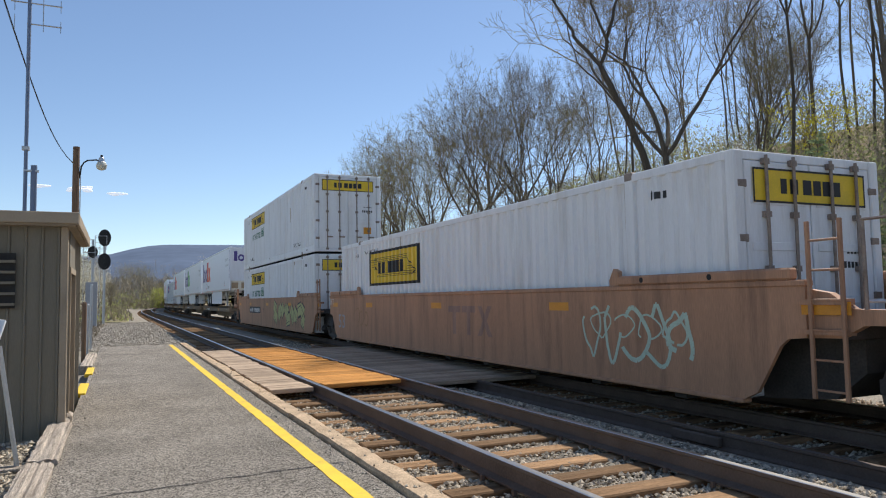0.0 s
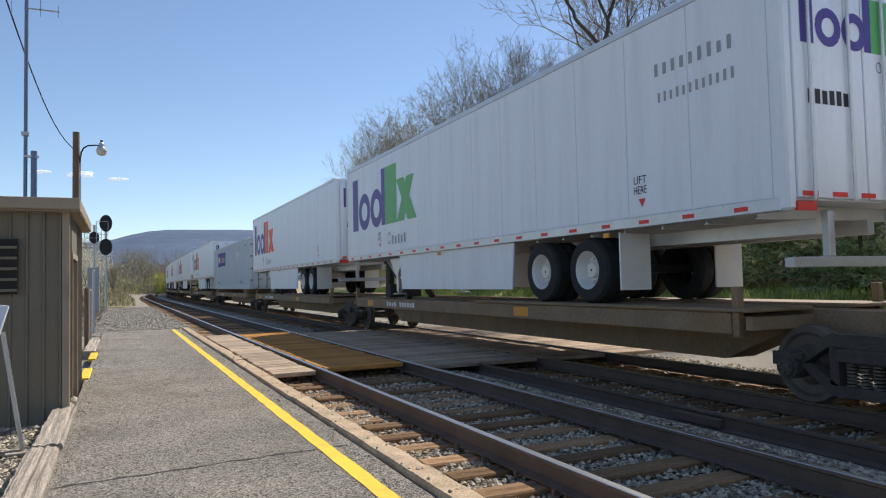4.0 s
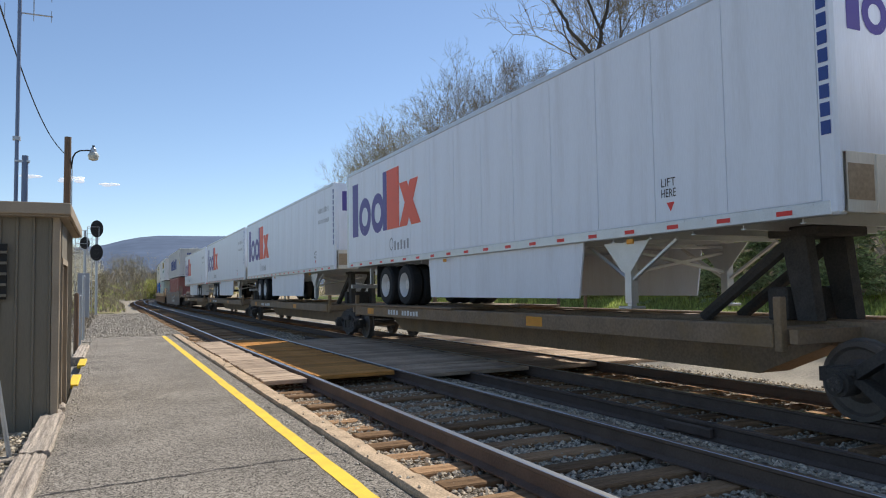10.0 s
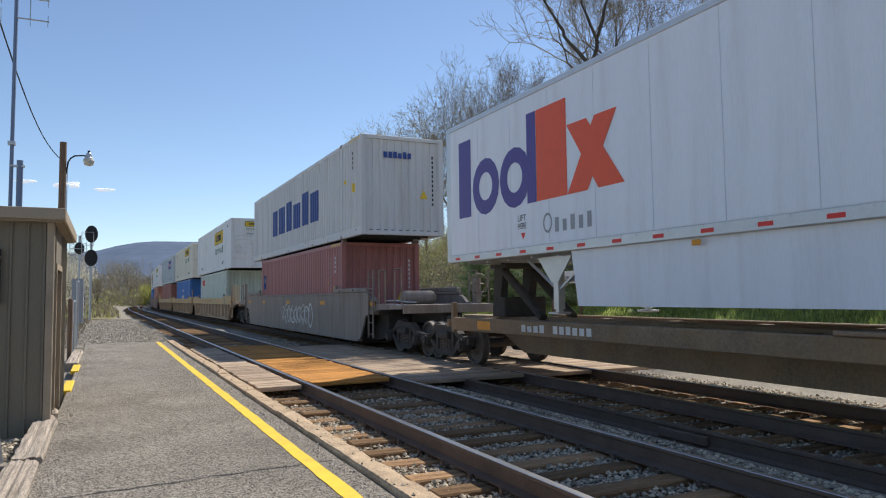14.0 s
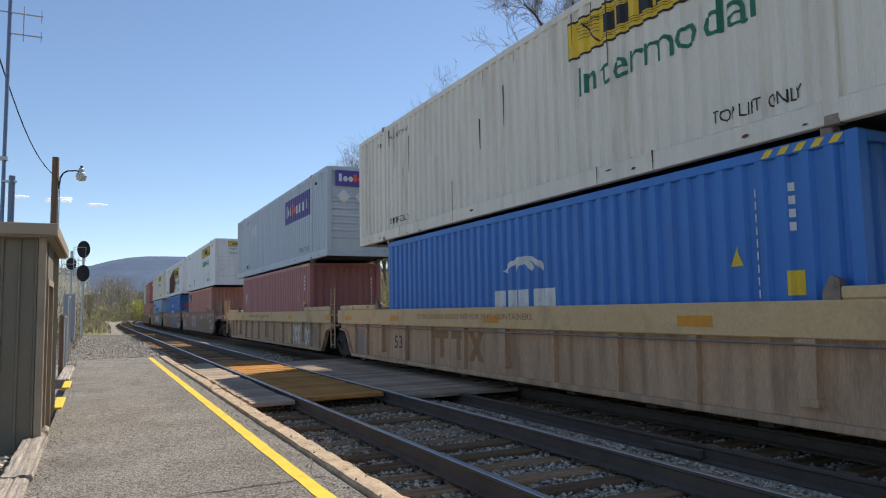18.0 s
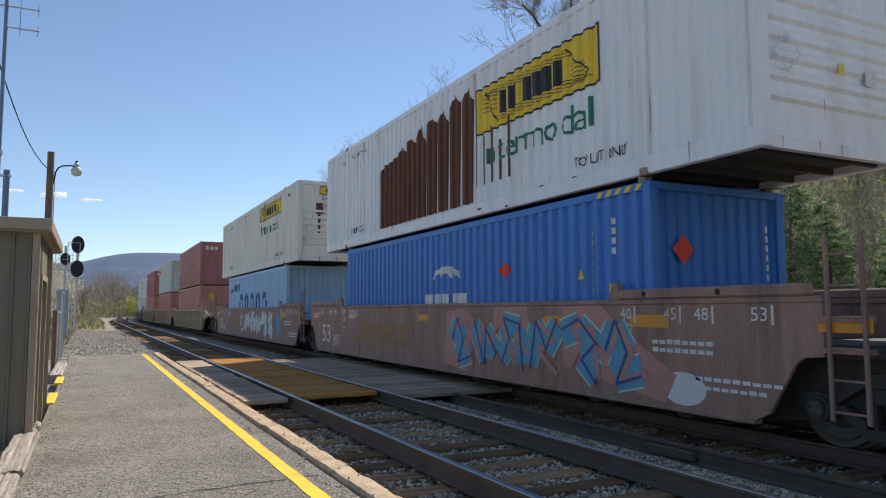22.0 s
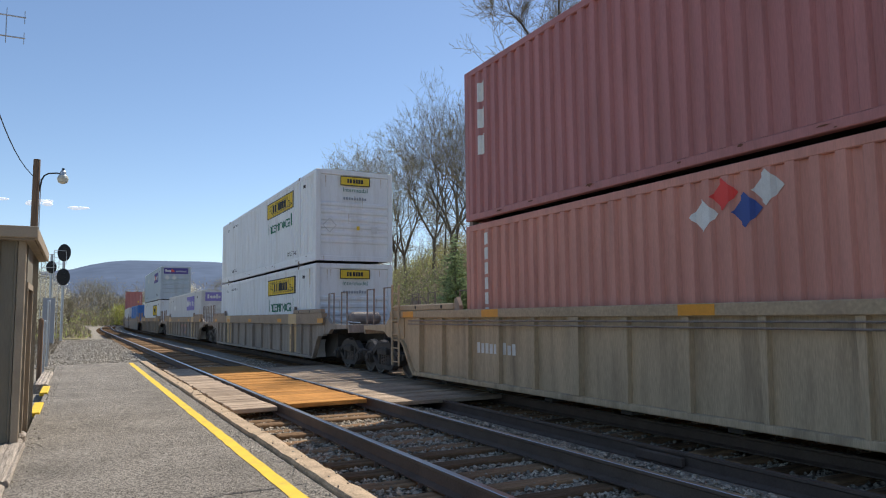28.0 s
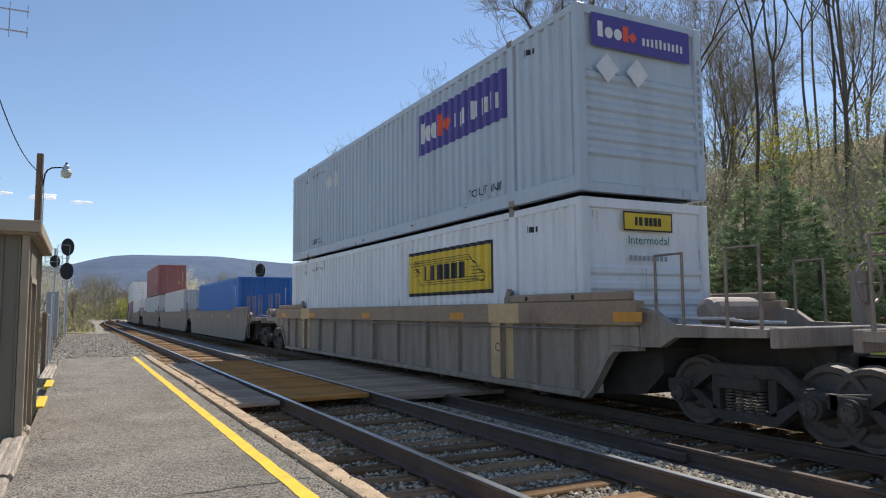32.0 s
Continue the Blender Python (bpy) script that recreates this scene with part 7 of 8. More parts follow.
container(270.63, LOW, "blue", "bright blue 40-foot container with white emblem", 12.19, "corr", (iso_marks(4), blocks_side(0.85, 1.2, ring(0.95, 0.45, 0.75, 0.45, 0.82, 14, 0.5, 2.64) + ring(0.95, 0.45, 0.35, 0.42, 0.75, 12, 0.6, 2.54) + rect(0.0, 0.0, 0.32, 0.33) + rect(0.4, 0, 0.72, 0.33) + rect(0.8, 0, 1.12, 0.33) + rect(1.2, 0, 1.52, 0.33) + rect(1.6, 0, 1.9, 0.33) + rect(0.1, -0.28, 1.8, -0.08), "d_white", label="white emblem of arcs and blocks")))
container(269.0, HIGH, "cream", "cream ribbed 53-foot container with yellow signboard", end="ribs", decor=(signboard_side(-1.81), signboard_end(), small_marks()))
well_car(296.55, "well_tan", "dusty tan well car with white graffiti", True, "A", "C", half=9.6, decor=(on_sill([p for i in range(5) for p in ring(0.28 + i * 0.44, 0.38 - 0.02 * i, 0.2, 0.34 - 0.05 * (i % 2), 0.4, 12, 0.4 * i, 0.4 * i + 5.4)], "d_white", -4.2, 0.32, "graffiti", "white spray-painted bubble shapes", x=-1.412), on_sill([p for i in range(3) for p in ring(0.15 + i * 0.3, 0.3, 0.13, 0.26, 0.5, 10)], "d_white", -6.1, 0.32, "graffiti", "white spray-paint strokes", x=-1.412), tan_marks))
container(290.1, LOW, "red", "maroon 40-foot container under a grey one", 12.19, "corr", (iso_marks(5), blocks_side(5.45, 1.6, rect(0, 0, 0.13, 0.5, 0.1) + rect(0.2, 0, 0.33, 0.5, 0.1), "d_white")))
container(288.05, HIGH, "grey", "blue-grey corrugated 53-foot container with violet logo panel", end="ribs", decor=(express_side(-2.36, 1.58, 3.65, 0.9), express_end(), placards_side(3.95, 2.03), small_marks()))

# three brown wells
brown = "dark brown smooth-sided well car with graffiti"
num = (on_sill(words("53", 0, 0, 0.52, 0.85), "d_white", 7.7, 0.5, label="large white stencilled number"), on_sill(words("125 T", 0, 0, 0.16, 0.65), "d_white", 8.62, 1.2),
       on_sill([p for u, w in ((0, "53"), (0.8, "48"), (1.28, "45"), (2.05, "40")) for p in words(w, u, 0, 0.15, 0.22) + rect(u - 0.06, -0.04, u - 0.03, 0.17)] + words("20", 2.05, -0.2, 0.15, 0.22), "d_white", 7.75, 1.32, label="small white length marks"),
       on_sill([p for u, w in ((0, "40"), (0.8, "45"), (1.3, "48"), (2.1, "53")) for p in words(w, u, 0, 0.15, 0.22) + rect(u + 0.27, -0.04, u + 0.3, 0.17)] + words("20", 0, -0.2, 0.15, 0.22), "d_white", -6.0, 1.3, label="small white length marks"),
       on_sill(bars(0, 0.1, 1.2, 0.15, 9, 0.2, 4) + bars(0, 0, 1.0, 0.05, 8, 0.2, 5), "d_white", -7.3, 0.5, label="rows of tiny white bars"),
       on_sill(bars(0, 0, 1.0, 0.06, 8, 0.2, 1) + bars(0, 0.1, 1.0, 0.16, 8, 0.2, 2), "d_white", -6.6, 0.9, label="rows of tiny white bars"), on_sill(rect(0, 0, 0.7, 0.16), "d_orange", -6.2, 1.2, "reflector"), on_sill(outline(0, 0, 0.6, 0.3, 0.015) + bars(0.08, 0.06, 0.5, 0.1, 7, 0.2, 3) + bars(0.08, 0.14, 0.5, 0.18, 6, 0.2, 4) + bars(0.08, 0.21, 0.5, 0.25, 7, 0.2, 5), "d_white", 6.6, 0.42, label="small stencilled white notice"), on_sill(ring(0, 0, 0.1, 0.1, 0.8), "d_white", 5.6, 0.9), on_sill(bars(0, 0.2, 0.8, 0.23, 8, 0.2, 1) + bars(0, 0.14, 0.8, 0.17, 8, 0.2, 2) + bars(0, 0.08, 0.8, 0.11, 8, 0.2, 3) + bars(0, 0.02, 0.5, 0.05, 5, 0.2, 4), "d_white", 5.2, 1.2, label="rows of tiny white bars"))
name = on_sill([p for i in range(4) for p in rect(i * 0.95, 0, i * 0.95 + 0.75, 0.5, 0.16)], "d_tan", 4.6, 0.62, "painted_name", "faded tan name blocks")
well_car(320.0, "well_brown", brown, False, "C", "A", half=9.6, decor=num + (on_sill([p for i in range(4) for p in rect(i * 0.75, 0, i * 0.75 + 0.6, 0.36, 0.12)] + rect(0, -0.12, 2.2, -0.04), "d_tan", -1.95, 0.72, "painted_name", "faded tan name blocks"), on_sill(scrawl(0, 0, 2.9, 0.98, 6, 0.03, 41) + scrawl(0.3, 0.1, 2.6, 0.9, 5, 0.025, 43) + scrawl(4.6, 0.68, 6.1, 0.98, 6, 0.03, 42), "d_white", 2.5, 0.42, "graffiti", "thin white scrawl"), on_sill(words("A", 0, 0, 0.22), "d_white", -1.3, 0.88)))
container(313.35, LOW, "brick", "brick-red 40-foot container with a small blue emblem", 12.19, "corr", (iso_marks(6), blocks_side(5.45, 2.1, rect(0, 0, 1.1, 0.55), "d_blue"), blocks_side(5.35, 2.16, rect(0, 0, 0.8, 0.2), "d_white"), blocks_side(5.35, 2.4, [[(0, 0), (0.66, 0), (0.66, 0.18)]], "d_yellow")))
container(311.9, HIGH, "white", WHITE53 + " above a red one", end="ribs", decor=(signboard_side(-1.9), signboard_end(), small_marks(), blocks_side(2.2, 0.55, diamond(0, 0, 0.26), "d_grey")))
well_car(339.1, "well_brown", "dark brown well car with a blue and pink graffiti piece", False, "A", "A", half=9.55,
         decor=num + (name, on_sill([[(0.0, 0.1), (0.9, 0.0), (1.4, 0.9), (0.8, 1.18), (0.1, 1.12)], [(1.8, 0.5), (3.2, 0.6), (3.0, 1.2), (2.0, 1.2)], [(4.0, 0.3), (6.1, 0.0), (6.3, 0.35), (5.4, 0.85), (4.9, 1.2), (4.0, 1.2)]], "d_pink", -0.7, 0.28, "graffiti", "pink ground of the spray-painted piece"),
                            on_sill(bubble((2, 3, 5, 1, 4, 2), 0.92, 1.18, 0.46, 0.0), "d_mint", -1.0, 0.27, "graffiti", "pale outline of the shapes", x=-1.415), on_sill(bubble((2, 3, 5, 1, 4, 2), 0.92, 1.12, 0.4, 0.0), "d_skyblue", -1.0, 0.3, "graffiti", "blue spray-painted shapes", x=-1.419), on_sill(bubble((4, 1, 3, 0, 5, 2), 0.92, 0.9, 0.09, 0.0), "d_pink", -1.1, 0.4, "graffiti", "pink strokes in the shapes", x=-1.423), on_sill(bubble((2, 3, 5, 1, 4, 2), 0.92, 1.0, 0.04, 0.0), "d_blue", -1.0, 0.36, "graffiti", "dark blue inner lines", x=-1.427), on_sill(oval(0.4, 0.2, 0.36, 0.2), "d_white", -6.7, 0.28, "graffiti", "small white spray-painted blob")))
container(332.6, LOW, "blue", "bright blue 40-foot container with white emblem", 12.19, "corr", (iso_marks(7), blocks_side(0.85, 1.2, ring(0.95, 0.45, 0.75, 0.45, 0.82, 14, 0.5, 2.64) + ring(0.95, 0.45, 0.35, 0.42, 0.75, 12, 0.6, 2.54) + rect(0.0, 0.0, 0.32, 0.33) + rect(0.4, 0, 0.72, 0.33) + rect(0.8, 0, 1.12, 0.33) + rect(1.2, 0, 1.52, 0.33) + rect(1.6, 0, 1.9, 0.33) + rect(0.1, -0.28, 1.8, -0.08), "d_white", label="white emblem of arcs and blocks"),
                                                                                             blocks_side(-2.4, 1.9, diamond(0, 0, 0.2), "d_tape", label="red diamond placard"), blocks_end(diamond(-0.7, 2.0, 0.2), "d_tape", "red diamond placard")))
rs = random.Random(77)
peel = []
for i in range(9):
    peel += [[(i * 0.55, 0.02), (i * 0.55 + 0.5, 0.02), (i * 0.55 + 0.52, 1.35 + 0.08 * i + rs.random() * 0.3), (i * 0.55 + 0.3, 1.5 + 0.1 * i + rs.random() * 0.3), (i * 0.55, 1.35 + 0.08 * i + rs.random() * 0.3)]]
for i in range(5):
    peel += rect(5.0 + i * 0.3, 0.3, 5.08 + i * 0.3, 1.0 + rs.random() * 0.5)
container(330.82, HIGH, "white", "white 53-foot container with a large patch of peeled paint and rust", end="ribs",
          decor=(blocks_side(3.5, 0.25, peel, "d_rust", label="bare rusty patch of peeled paint"), signboard_side(-1.56, 1.52, 0.9), signboard_end(), small_marks(), blocks_side(0.9, 2.0, diamond(0, 0, 0.26), "d_white"), blocks_side(0.9, 0.7, diamond(0, 0, 0.26), "d_white")))
well_car(358.2, "well_brown", brown, False, "A", "C", half=9.55,
         decor=num + (name, on_sill(bubble((3, 1, 5, 3, 4, 0), 1.15, 1.2, 0.5), "d_white", 1.9, 0.26, "graffiti", "white angular graffiti piece"), on_sill(bubble((3, 1, 5, 3, 4, 0), 1.15, 1.14, 0.05), "d_grey", 1.92, 0.3, "graffiti", "grey inner lines", x=-1.416), on_sill(scrawl(0, 0, 1.6, 0.3, 4, 0.03, 62), "d_skyblue", 5.2, 1.15, "graffiti", "thin blue tag"), on_sill(blobs(0, 0, 0.9, 1.1, 1, 3), "d_skyblue", -5.3, 0.35, "graffiti")))
container(351.85, LOW, "lightblue", "faded light blue 40-foot container with dark blue rings", 12.19, "corr",
          (iso_marks(8), blocks_side(3.1, 1.0, [p for i in range(5) for p in ring(0.45 + i * 1.26, 0.5, 0.42, 0.52, 0.55)], "d_blue", label="dark blue name in rings"), blocks_side(5.4, 2.1, rect(0, 0, 0.5, 0.2) + bars(0.75, 0.05, 2.2, 0.45, 4, 0.2, 6), "d_blue")))
container(350.3, HIGH, "cream", "cream ribbed 53-foot container with rust stains at its end", end="ribs", decor=(signboard_side(-1.68), signboard_end(), small_marks(), blocks_end(rect(-0.55, 1.0, -0.45, 2.0) + rect(-0.62, 1.7, -0.35, 2.1), "d_rust", "rust streak")))

# three olive wells
olive = "dusty olive-tan well car with upright ribs"
tex = [p for i in range(3) for p in rect(0.02 * i, -i * 0.5, 0.3 - 0.02 * i, -i * 0.5 + 0.38)]
def black_end(ob):
    decal("stencil_panel", rect(0, 0, 0.95, 1.12), "d_black", ob, (-1.36, 8.0, 0.28), label="black stencil panel")
    decal("number_marking", bars(0.12, 0.32, 0.8, 0.6, 4, 0.3, 3), "d_white", ob, (-1.365, 8.0, 0.28))
    decal("stencil", words("53", 0.1, 0.86, 0.1) + ring(0.45, 0.9, 0.07, 0.07) + bars(0.45, 0.1, 0.85, 0.14, 7, 0.3, 2) + bars(0.45, 0.18, 0.85, 0.22, 7, 0.3, 1), "d_white", ob, (-1.365, 8.0, 0.28))
    decal("chord_panel", rect(0, 0, 0.7, 0.14), "d_black", ob, (-1.475, 8.5, 1.415), lift=0.0015)


well_car(381.2, "well_olive", olive, True, "C", "A", half=9.9, decor=(on_sill(words("53", 0, 0, 0.34, 0.52), "d_black", -6.2, 0.58, label="dark stencilled number"), on_sill(bars(0, 0, 1.6, 0.2, 9, 0.3, 3), "d_white", -3.06, 0.78), black_end))
for z, c in ((LOW, "brick"), (HIGH, "red")):
    container(375.4, z, c, "maroon 40-foot container, one of a stacked pair", 12.19, "corr", (iso_marks(9), blocks_side(5.6, 2.1, tex, "d_white"), *((blocks_end(rect(-0.95, 2.35, -0.75, 2.6) + oval(-0.55, 2.45, 0.13, 0.12) + rect(-0.36, 2.34, -0.15, 2.56), "d_white"),) if c == "red" else ()), blocks_end(rect(0.55, 0.55, 0.95, 0.8) if c == "red" else rect(-0.65, 1.9, -0.35, 2.4), "d_yellow", "yellow label")))
well_car(401.0, "well_olive", olive, True, "A", "A", half=9.9, decor=(on_sill(scrawl(0, 0, 0.7, 0.55, 3, 0.06, 5), "d_grey", -0.2, 0.5, "graffiti", "grey scrawl"), on_sill(bars(0, 0, 0.45, 0.2, 4, 0.2, 2), "d_grey", 2.2, 0.75)))
container(394.9, LOW, "brick", "brick-red 40-foot container under a green one", 12.19, "corr", (iso_marks(10), blocks_end(rect(-0.4, 0.6, 0.2, 1.2), "d_orange", "rusty orange patch")))
container(394.9, HIGH, "green", "grey-green 40-foot container with a red name", 12.19, "corr", (iso_marks(11, "d_grey"), blocks_side(5.4, 2.0, [p for i in range(4) for p in ring(0.2 + i * 0.32, 0.24, 0.17, 0.24, 0.45)], "d_tape"), blocks_end([p for i in range(4) for p in ring(-0.55 + i * 0.2, 2.1, 0.12, 0.12, 0.5, 10)], "d_tape")))
well_car(420.0, "well_olive", olive, True, "A", "C", half=9.5, decor=(on_sill(bars(0, 0, 1.3, 0.2, 9, 0.3, 3), "d_white", 5.55, 0.78, x=-1.412), on_sill(rect(0, 0, 1.2, 1.1), "d_black", -7.18, 0.29, label="black stencil panel"), on_sill(words("48", 0.12, 0.78, 0.13, 0.2) + words("5", 1.0, 0.78, 0.13) + ring(0.6, 0.85, 0.09, 0.09) + ring(0.95, 0.6, 0.09, 0.09, 0.75) + bars(0.25, 0.62, 0.75, 0.66, 8, 0.2, 1) + bars(0.25, 0.54, 0.75, 0.58, 8, 0.2, 2) + bars(0.3, 0.38, 1.1, 0.43, 9, 0.2, 3) + bars(0.4, 0.28, 0.9, 0.32, 7, 0.2, 4), "d_white", -7.18, 0.29, x=-1.416), on_sill(rect(0, 0, 1.5, 0.15), "d_black", -7.0, 1.41, "chord_panel", x=-1.5225), st53))
container(413.85, LOW, "brick", "brick-red 40-foot container with diamond placards", 12.19, "corr", (iso_marks(12), blocks_side(5.5, 2.5, [p for i in range(6) for p in rect(0, -i * 0.27, 0.2, -i * 0.27 + 0.21)], "d_white", label="upright name in white blocks"), blocks_side(0.2, 1.9, diamond(-0.19, 0.46, 0.2) + diamond(0.69, 0.66, 0.2), "d_white", label="white diamond placards"), blocks_side(0.2, 1.9, diamond(0.11, 0.67, 0.19), "d_tape", label="red diamond placard"), blocks_side(0.2, 1.9, diamond(0.41, 0.45, 0.2), "d_blue", label="dark diamond placard"), blocks_end(diamond(-0.5, 1.9, 0.25) + diamond(0.3, 1.8, 0.25), "d_white")))
container(413.85, HIGH, "red", "maroon 40-foot container stacked on a brick-red one", 12.19, "corr", (iso_marks(13), blocks_side(5.6, 2.2, [p for i in range(3) for p in rect(0, -i * 0.5, 0.24, -i * 0.5 + 0.36)], "d_white", label="upright name in white blocks"), blocks_end(rect(-0.95, 2.35, -0.75, 2.6) + oval(-0.55, 2.45, 0.13, 0.12) + rect(-0.36, 2.34, -0.15, 2.56), "d_white")))

# three single well cars
grey = "dusty grey-brown well car with tan top rails"
def patch(ob, ys=(5.9, -5.9), letter="C"):
    for y in ys:
        for a, b, x in ((0.36, 0.12, -1.36), (-0.12, -0.36, -1.36), (0.105, -0.105, -1.462)):
            decal("primer_patch", rect(0, 0, a - b, 0.92), "chord_tan", ob, (x, y + a, 0.31), label="tan patch of bare primer")
        decal("primer_patch", rect(0, 0, 0.95, 0.325), "chord_tan", ob, (-1.475, y + 0.25, 1.233), lift=0.0015, label="tan patch of bare primer")
        decal("stencil", words(letter, 0, 0, 0.15), "d_black", ob, (-1.465, y + 0.06, 0.75))
well_car(443.7, "well_grey", grey, True, "C", "C", decor=(lambda ob: patch(ob, (5.2, -5.9), "B"),))
container(435.6, LOW, "white", WHITE53 + " under another", end="ribs", decor=(signboard_side(-1.9), signboard_end(), small_marks(back=5.4)))
container(435.6, HIGH, "white", WHITE53 + " stacked on top", end="ribs", decor=(signboard_side(-1.6), signboard_end(), small_marks(back=5.4)))
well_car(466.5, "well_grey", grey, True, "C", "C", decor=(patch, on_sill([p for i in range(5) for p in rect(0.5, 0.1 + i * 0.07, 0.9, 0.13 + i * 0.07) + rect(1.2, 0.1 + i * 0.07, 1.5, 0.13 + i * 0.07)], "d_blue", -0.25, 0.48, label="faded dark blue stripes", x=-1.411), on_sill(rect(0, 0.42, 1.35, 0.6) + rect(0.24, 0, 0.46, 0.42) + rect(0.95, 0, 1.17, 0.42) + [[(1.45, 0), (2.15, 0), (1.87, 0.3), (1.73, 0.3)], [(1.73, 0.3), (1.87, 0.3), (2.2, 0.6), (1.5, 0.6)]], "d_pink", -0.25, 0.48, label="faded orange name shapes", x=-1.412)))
container(458.5, LOW, "pale", "pale grey 53-foot container with faded violet panel", end="ribs", decor=(express_side(-2.0, 1.75, 3.55, 0.88, True), express_end(True), placards_side(4.6, 2.0, "white"), small_marks()))
well_car(489.9, "well_grey", grey, True, "C", "C", decor=(patch,))
container(481.85, LOW, "white", "white 53-foot container with a large yellow signboard", end="ribs", decor=(big_signboard(-1.74, 1.53), signboard_end(), small_marks()))
container(481.85, HIGH, "grey", "blue-grey corrugated 53-foot container with violet logo panel", end="ribs", decor=(express_side(-2.28, 1.61, 3.65, 0.9), express_end(), placards_side(4.0, 2.1), small_marks()))

# the far end of the train
for k, (c, lo, hi) in enumerate(((513.4, "blue", None), (533.0, "pale", None), (552.5, "pale", "red"), (575.5, "white", None), (595.0, "brick", "white"), (614.5, "blue", "green"), (637.0, "white", "grey"))):
    well_car(c, "well_silver", "scuffed silver-grey well car", False, "C" if k in (0, 3, 6) else "A", "C" if k in (2, 5) else "A")
    L = 12.19 if lo in ("blue", "brick") or k == 1 else LONG
    container(c - L / 2, LOW, lo, f"{ {'blue': 'bright blue', 'pale': 'pale grey', 'white': 'white', 'brick': 'brick-red'}[lo] } container in a grey well car", L, "corr" if L < 14 else "ribs", (iso_marks(k),) if L < 14 else std)
    if hi:
        L = LONG if hi in ("white", "grey") else 12.19
        container(c - L / 2, HIGH, hi, f"{ {'red': 'maroon', 'white': 'white', 'green': 'grey-green', 'grey': 'blue-grey'}[hi] } container stacked on another", L, "corr" if L < 14 else "ribs", (iso_marks(k),) if L < 14 else std)


# ---- trees ----
def branchy(seed, H, r, split=0.35, ways=3, angle=30, depth=7, side=1.4, curl=0.16, rise=0.10, stems=None, twigs=2, ratio=0.74):
    """A bare tree that keeps dividing: trunk and limbs, then twigs, each as vertices and faces, and the twig ends."""
    rnd = random.Random(seed)
    big, small, tips = ([], []), ([], []), []

    def seg(store, a, b, r0, r1, n):
        d = b - a
        if d.length < 1e-6:
            return
        q = d.to_track_quat("Z", "Y")
        k = len(store[0])
        for c, rr in ((a, r0), (b, r1)):
            for i in range(n):
                t = 2 * math.pi * i / n
                store[0].append(tuple(c + q @ Vector((rr * math.cos(t), rr * math.sin(t), 0))))
        for i in range(n):
            store[1].append((k + i, k + (i + 1) % n, k + n + (i + 1) % n, k + n + i))

    def away(d, deg, az):
        t = d.orthogonal().normalized()
        t = (math.cos(az) * t + math.sin(az) * d.cross(t)).normalized()
        return (d * math.cos(radians(deg)) + t * math.sin(radians(deg))).normalized()

    def grow(p, d, L, r0, level):
        n = (7, 5, 5, 4, 3, 2, 2, 2, 2)[level]
        r1 = max(r0 * 0.76, 0.009)
        pts = [p]
        for i in range(n):
            w = curl * (0.35 if level == 0 else 1.0)
            d = (d + Vector((rnd.uniform(-w, w), rnd.uniform(-w, w), rnd.uniform(-w, w) + (rise if level else 0.0)))).normalized()
            pts.append(pts[-1] + d * (L / n))
            seg(big if r0 > 0.035 else small, pts[-2], pts[-1], r0 + (r1 - r0) * i / n, r0 + (r1 - r0) * (i + 1) / n, 8 if r0 > 0.1 else 5 if r0 > 0.035 else 3)
        if level >= depth:
            tips.extend(pts[1:])
            for _ in range(twigs):
                e = pts[rnd.randint(1, n)]
                td = away(d, rnd.uniform(20, 60), rnd.random() * 6.283)
                seg(small, e, e + td * rnd.uniform(0.3, 0.75), 0.009, 0.006, 3)
            return
        k = ways if level == 0 else 2
        az = rnd.random() * 6.283
        for j in range(k):
            a = angle * rnd.uniform(0.55, 1.25) * (0.75 if j == 0 else 1.1)
            grow(pts[-1], away(d, a, az + j * 6.283 / k + rnd.uniform(-0.4, 0.4)), (H * (1 - split) * 0.36 if level == 0 else L * ratio) * rnd.uniform(0.8, 1.2), r1 * (0.86 if j == 0 else 0.72), level + 1)
        m = int(side + rnd.random()) if level else 0
        for j in range(m):
            e = pts[rnd.randint(max(1, n // 3), n - 1)] if n > 1 else pts[-1]
            grow(e, away(d, rnd.uniform(30, 65), rnd.random() * 6.283), L * ratio * ratio * rnd.uniform(0.7, 1.2), max(r1 * 0.42, 0.009), min(level + 2, depth))
    if stems:
        for pts, r0, r1, lv, ln in stems:
            pts = [Vector(p) for p in pts]
            fine = []
            for a, b in zip(pts, pts[1:]):
                for i in range(4):
                    fine.append(a.lerp(b, i / 4) + Vector((rnd.uniform(-0.07, 0.07), rnd.uniform(-0.07, 0.07), 0)))
            fine.append(pts[-1])
            for i in range(len(fine) - 1):
                f = i / (len(fine) - 1)
                seg(big, fine[i], fine[i + 1], r0 + (r1 - r0) * f, r0 + (r1 - r0) * (i + 1) / (len(fine) - 1), 9)
                if lv and f > 0.25 and rnd.random() < 0.6:
                    grow(fine[i], away((fine[i + 1] - fine[i]).normalized(), rnd.uniform(35, 65), rnd.random() * 6.283), ln * rnd.uniform(0.5, 0.9), (r0 + (r1 - r0) * f) * 0.4, lv + 1)
            if lv:
                for _ in range(2):
                    grow(fine[-1], away((fine[-1] - fine[-2]).normalized(), rnd.uniform(10, 32), rnd.random() * 6.283), ln, r1 * 0.8, lv)
    else:
        grow(Vector((0, 0, -0.4)), Vector((rnd.uniform(-0.06, 0.06), rnd.uniform(-0.06, 0.06), 1)).normalized(), H * split, r, 0)
    return big, small, tips


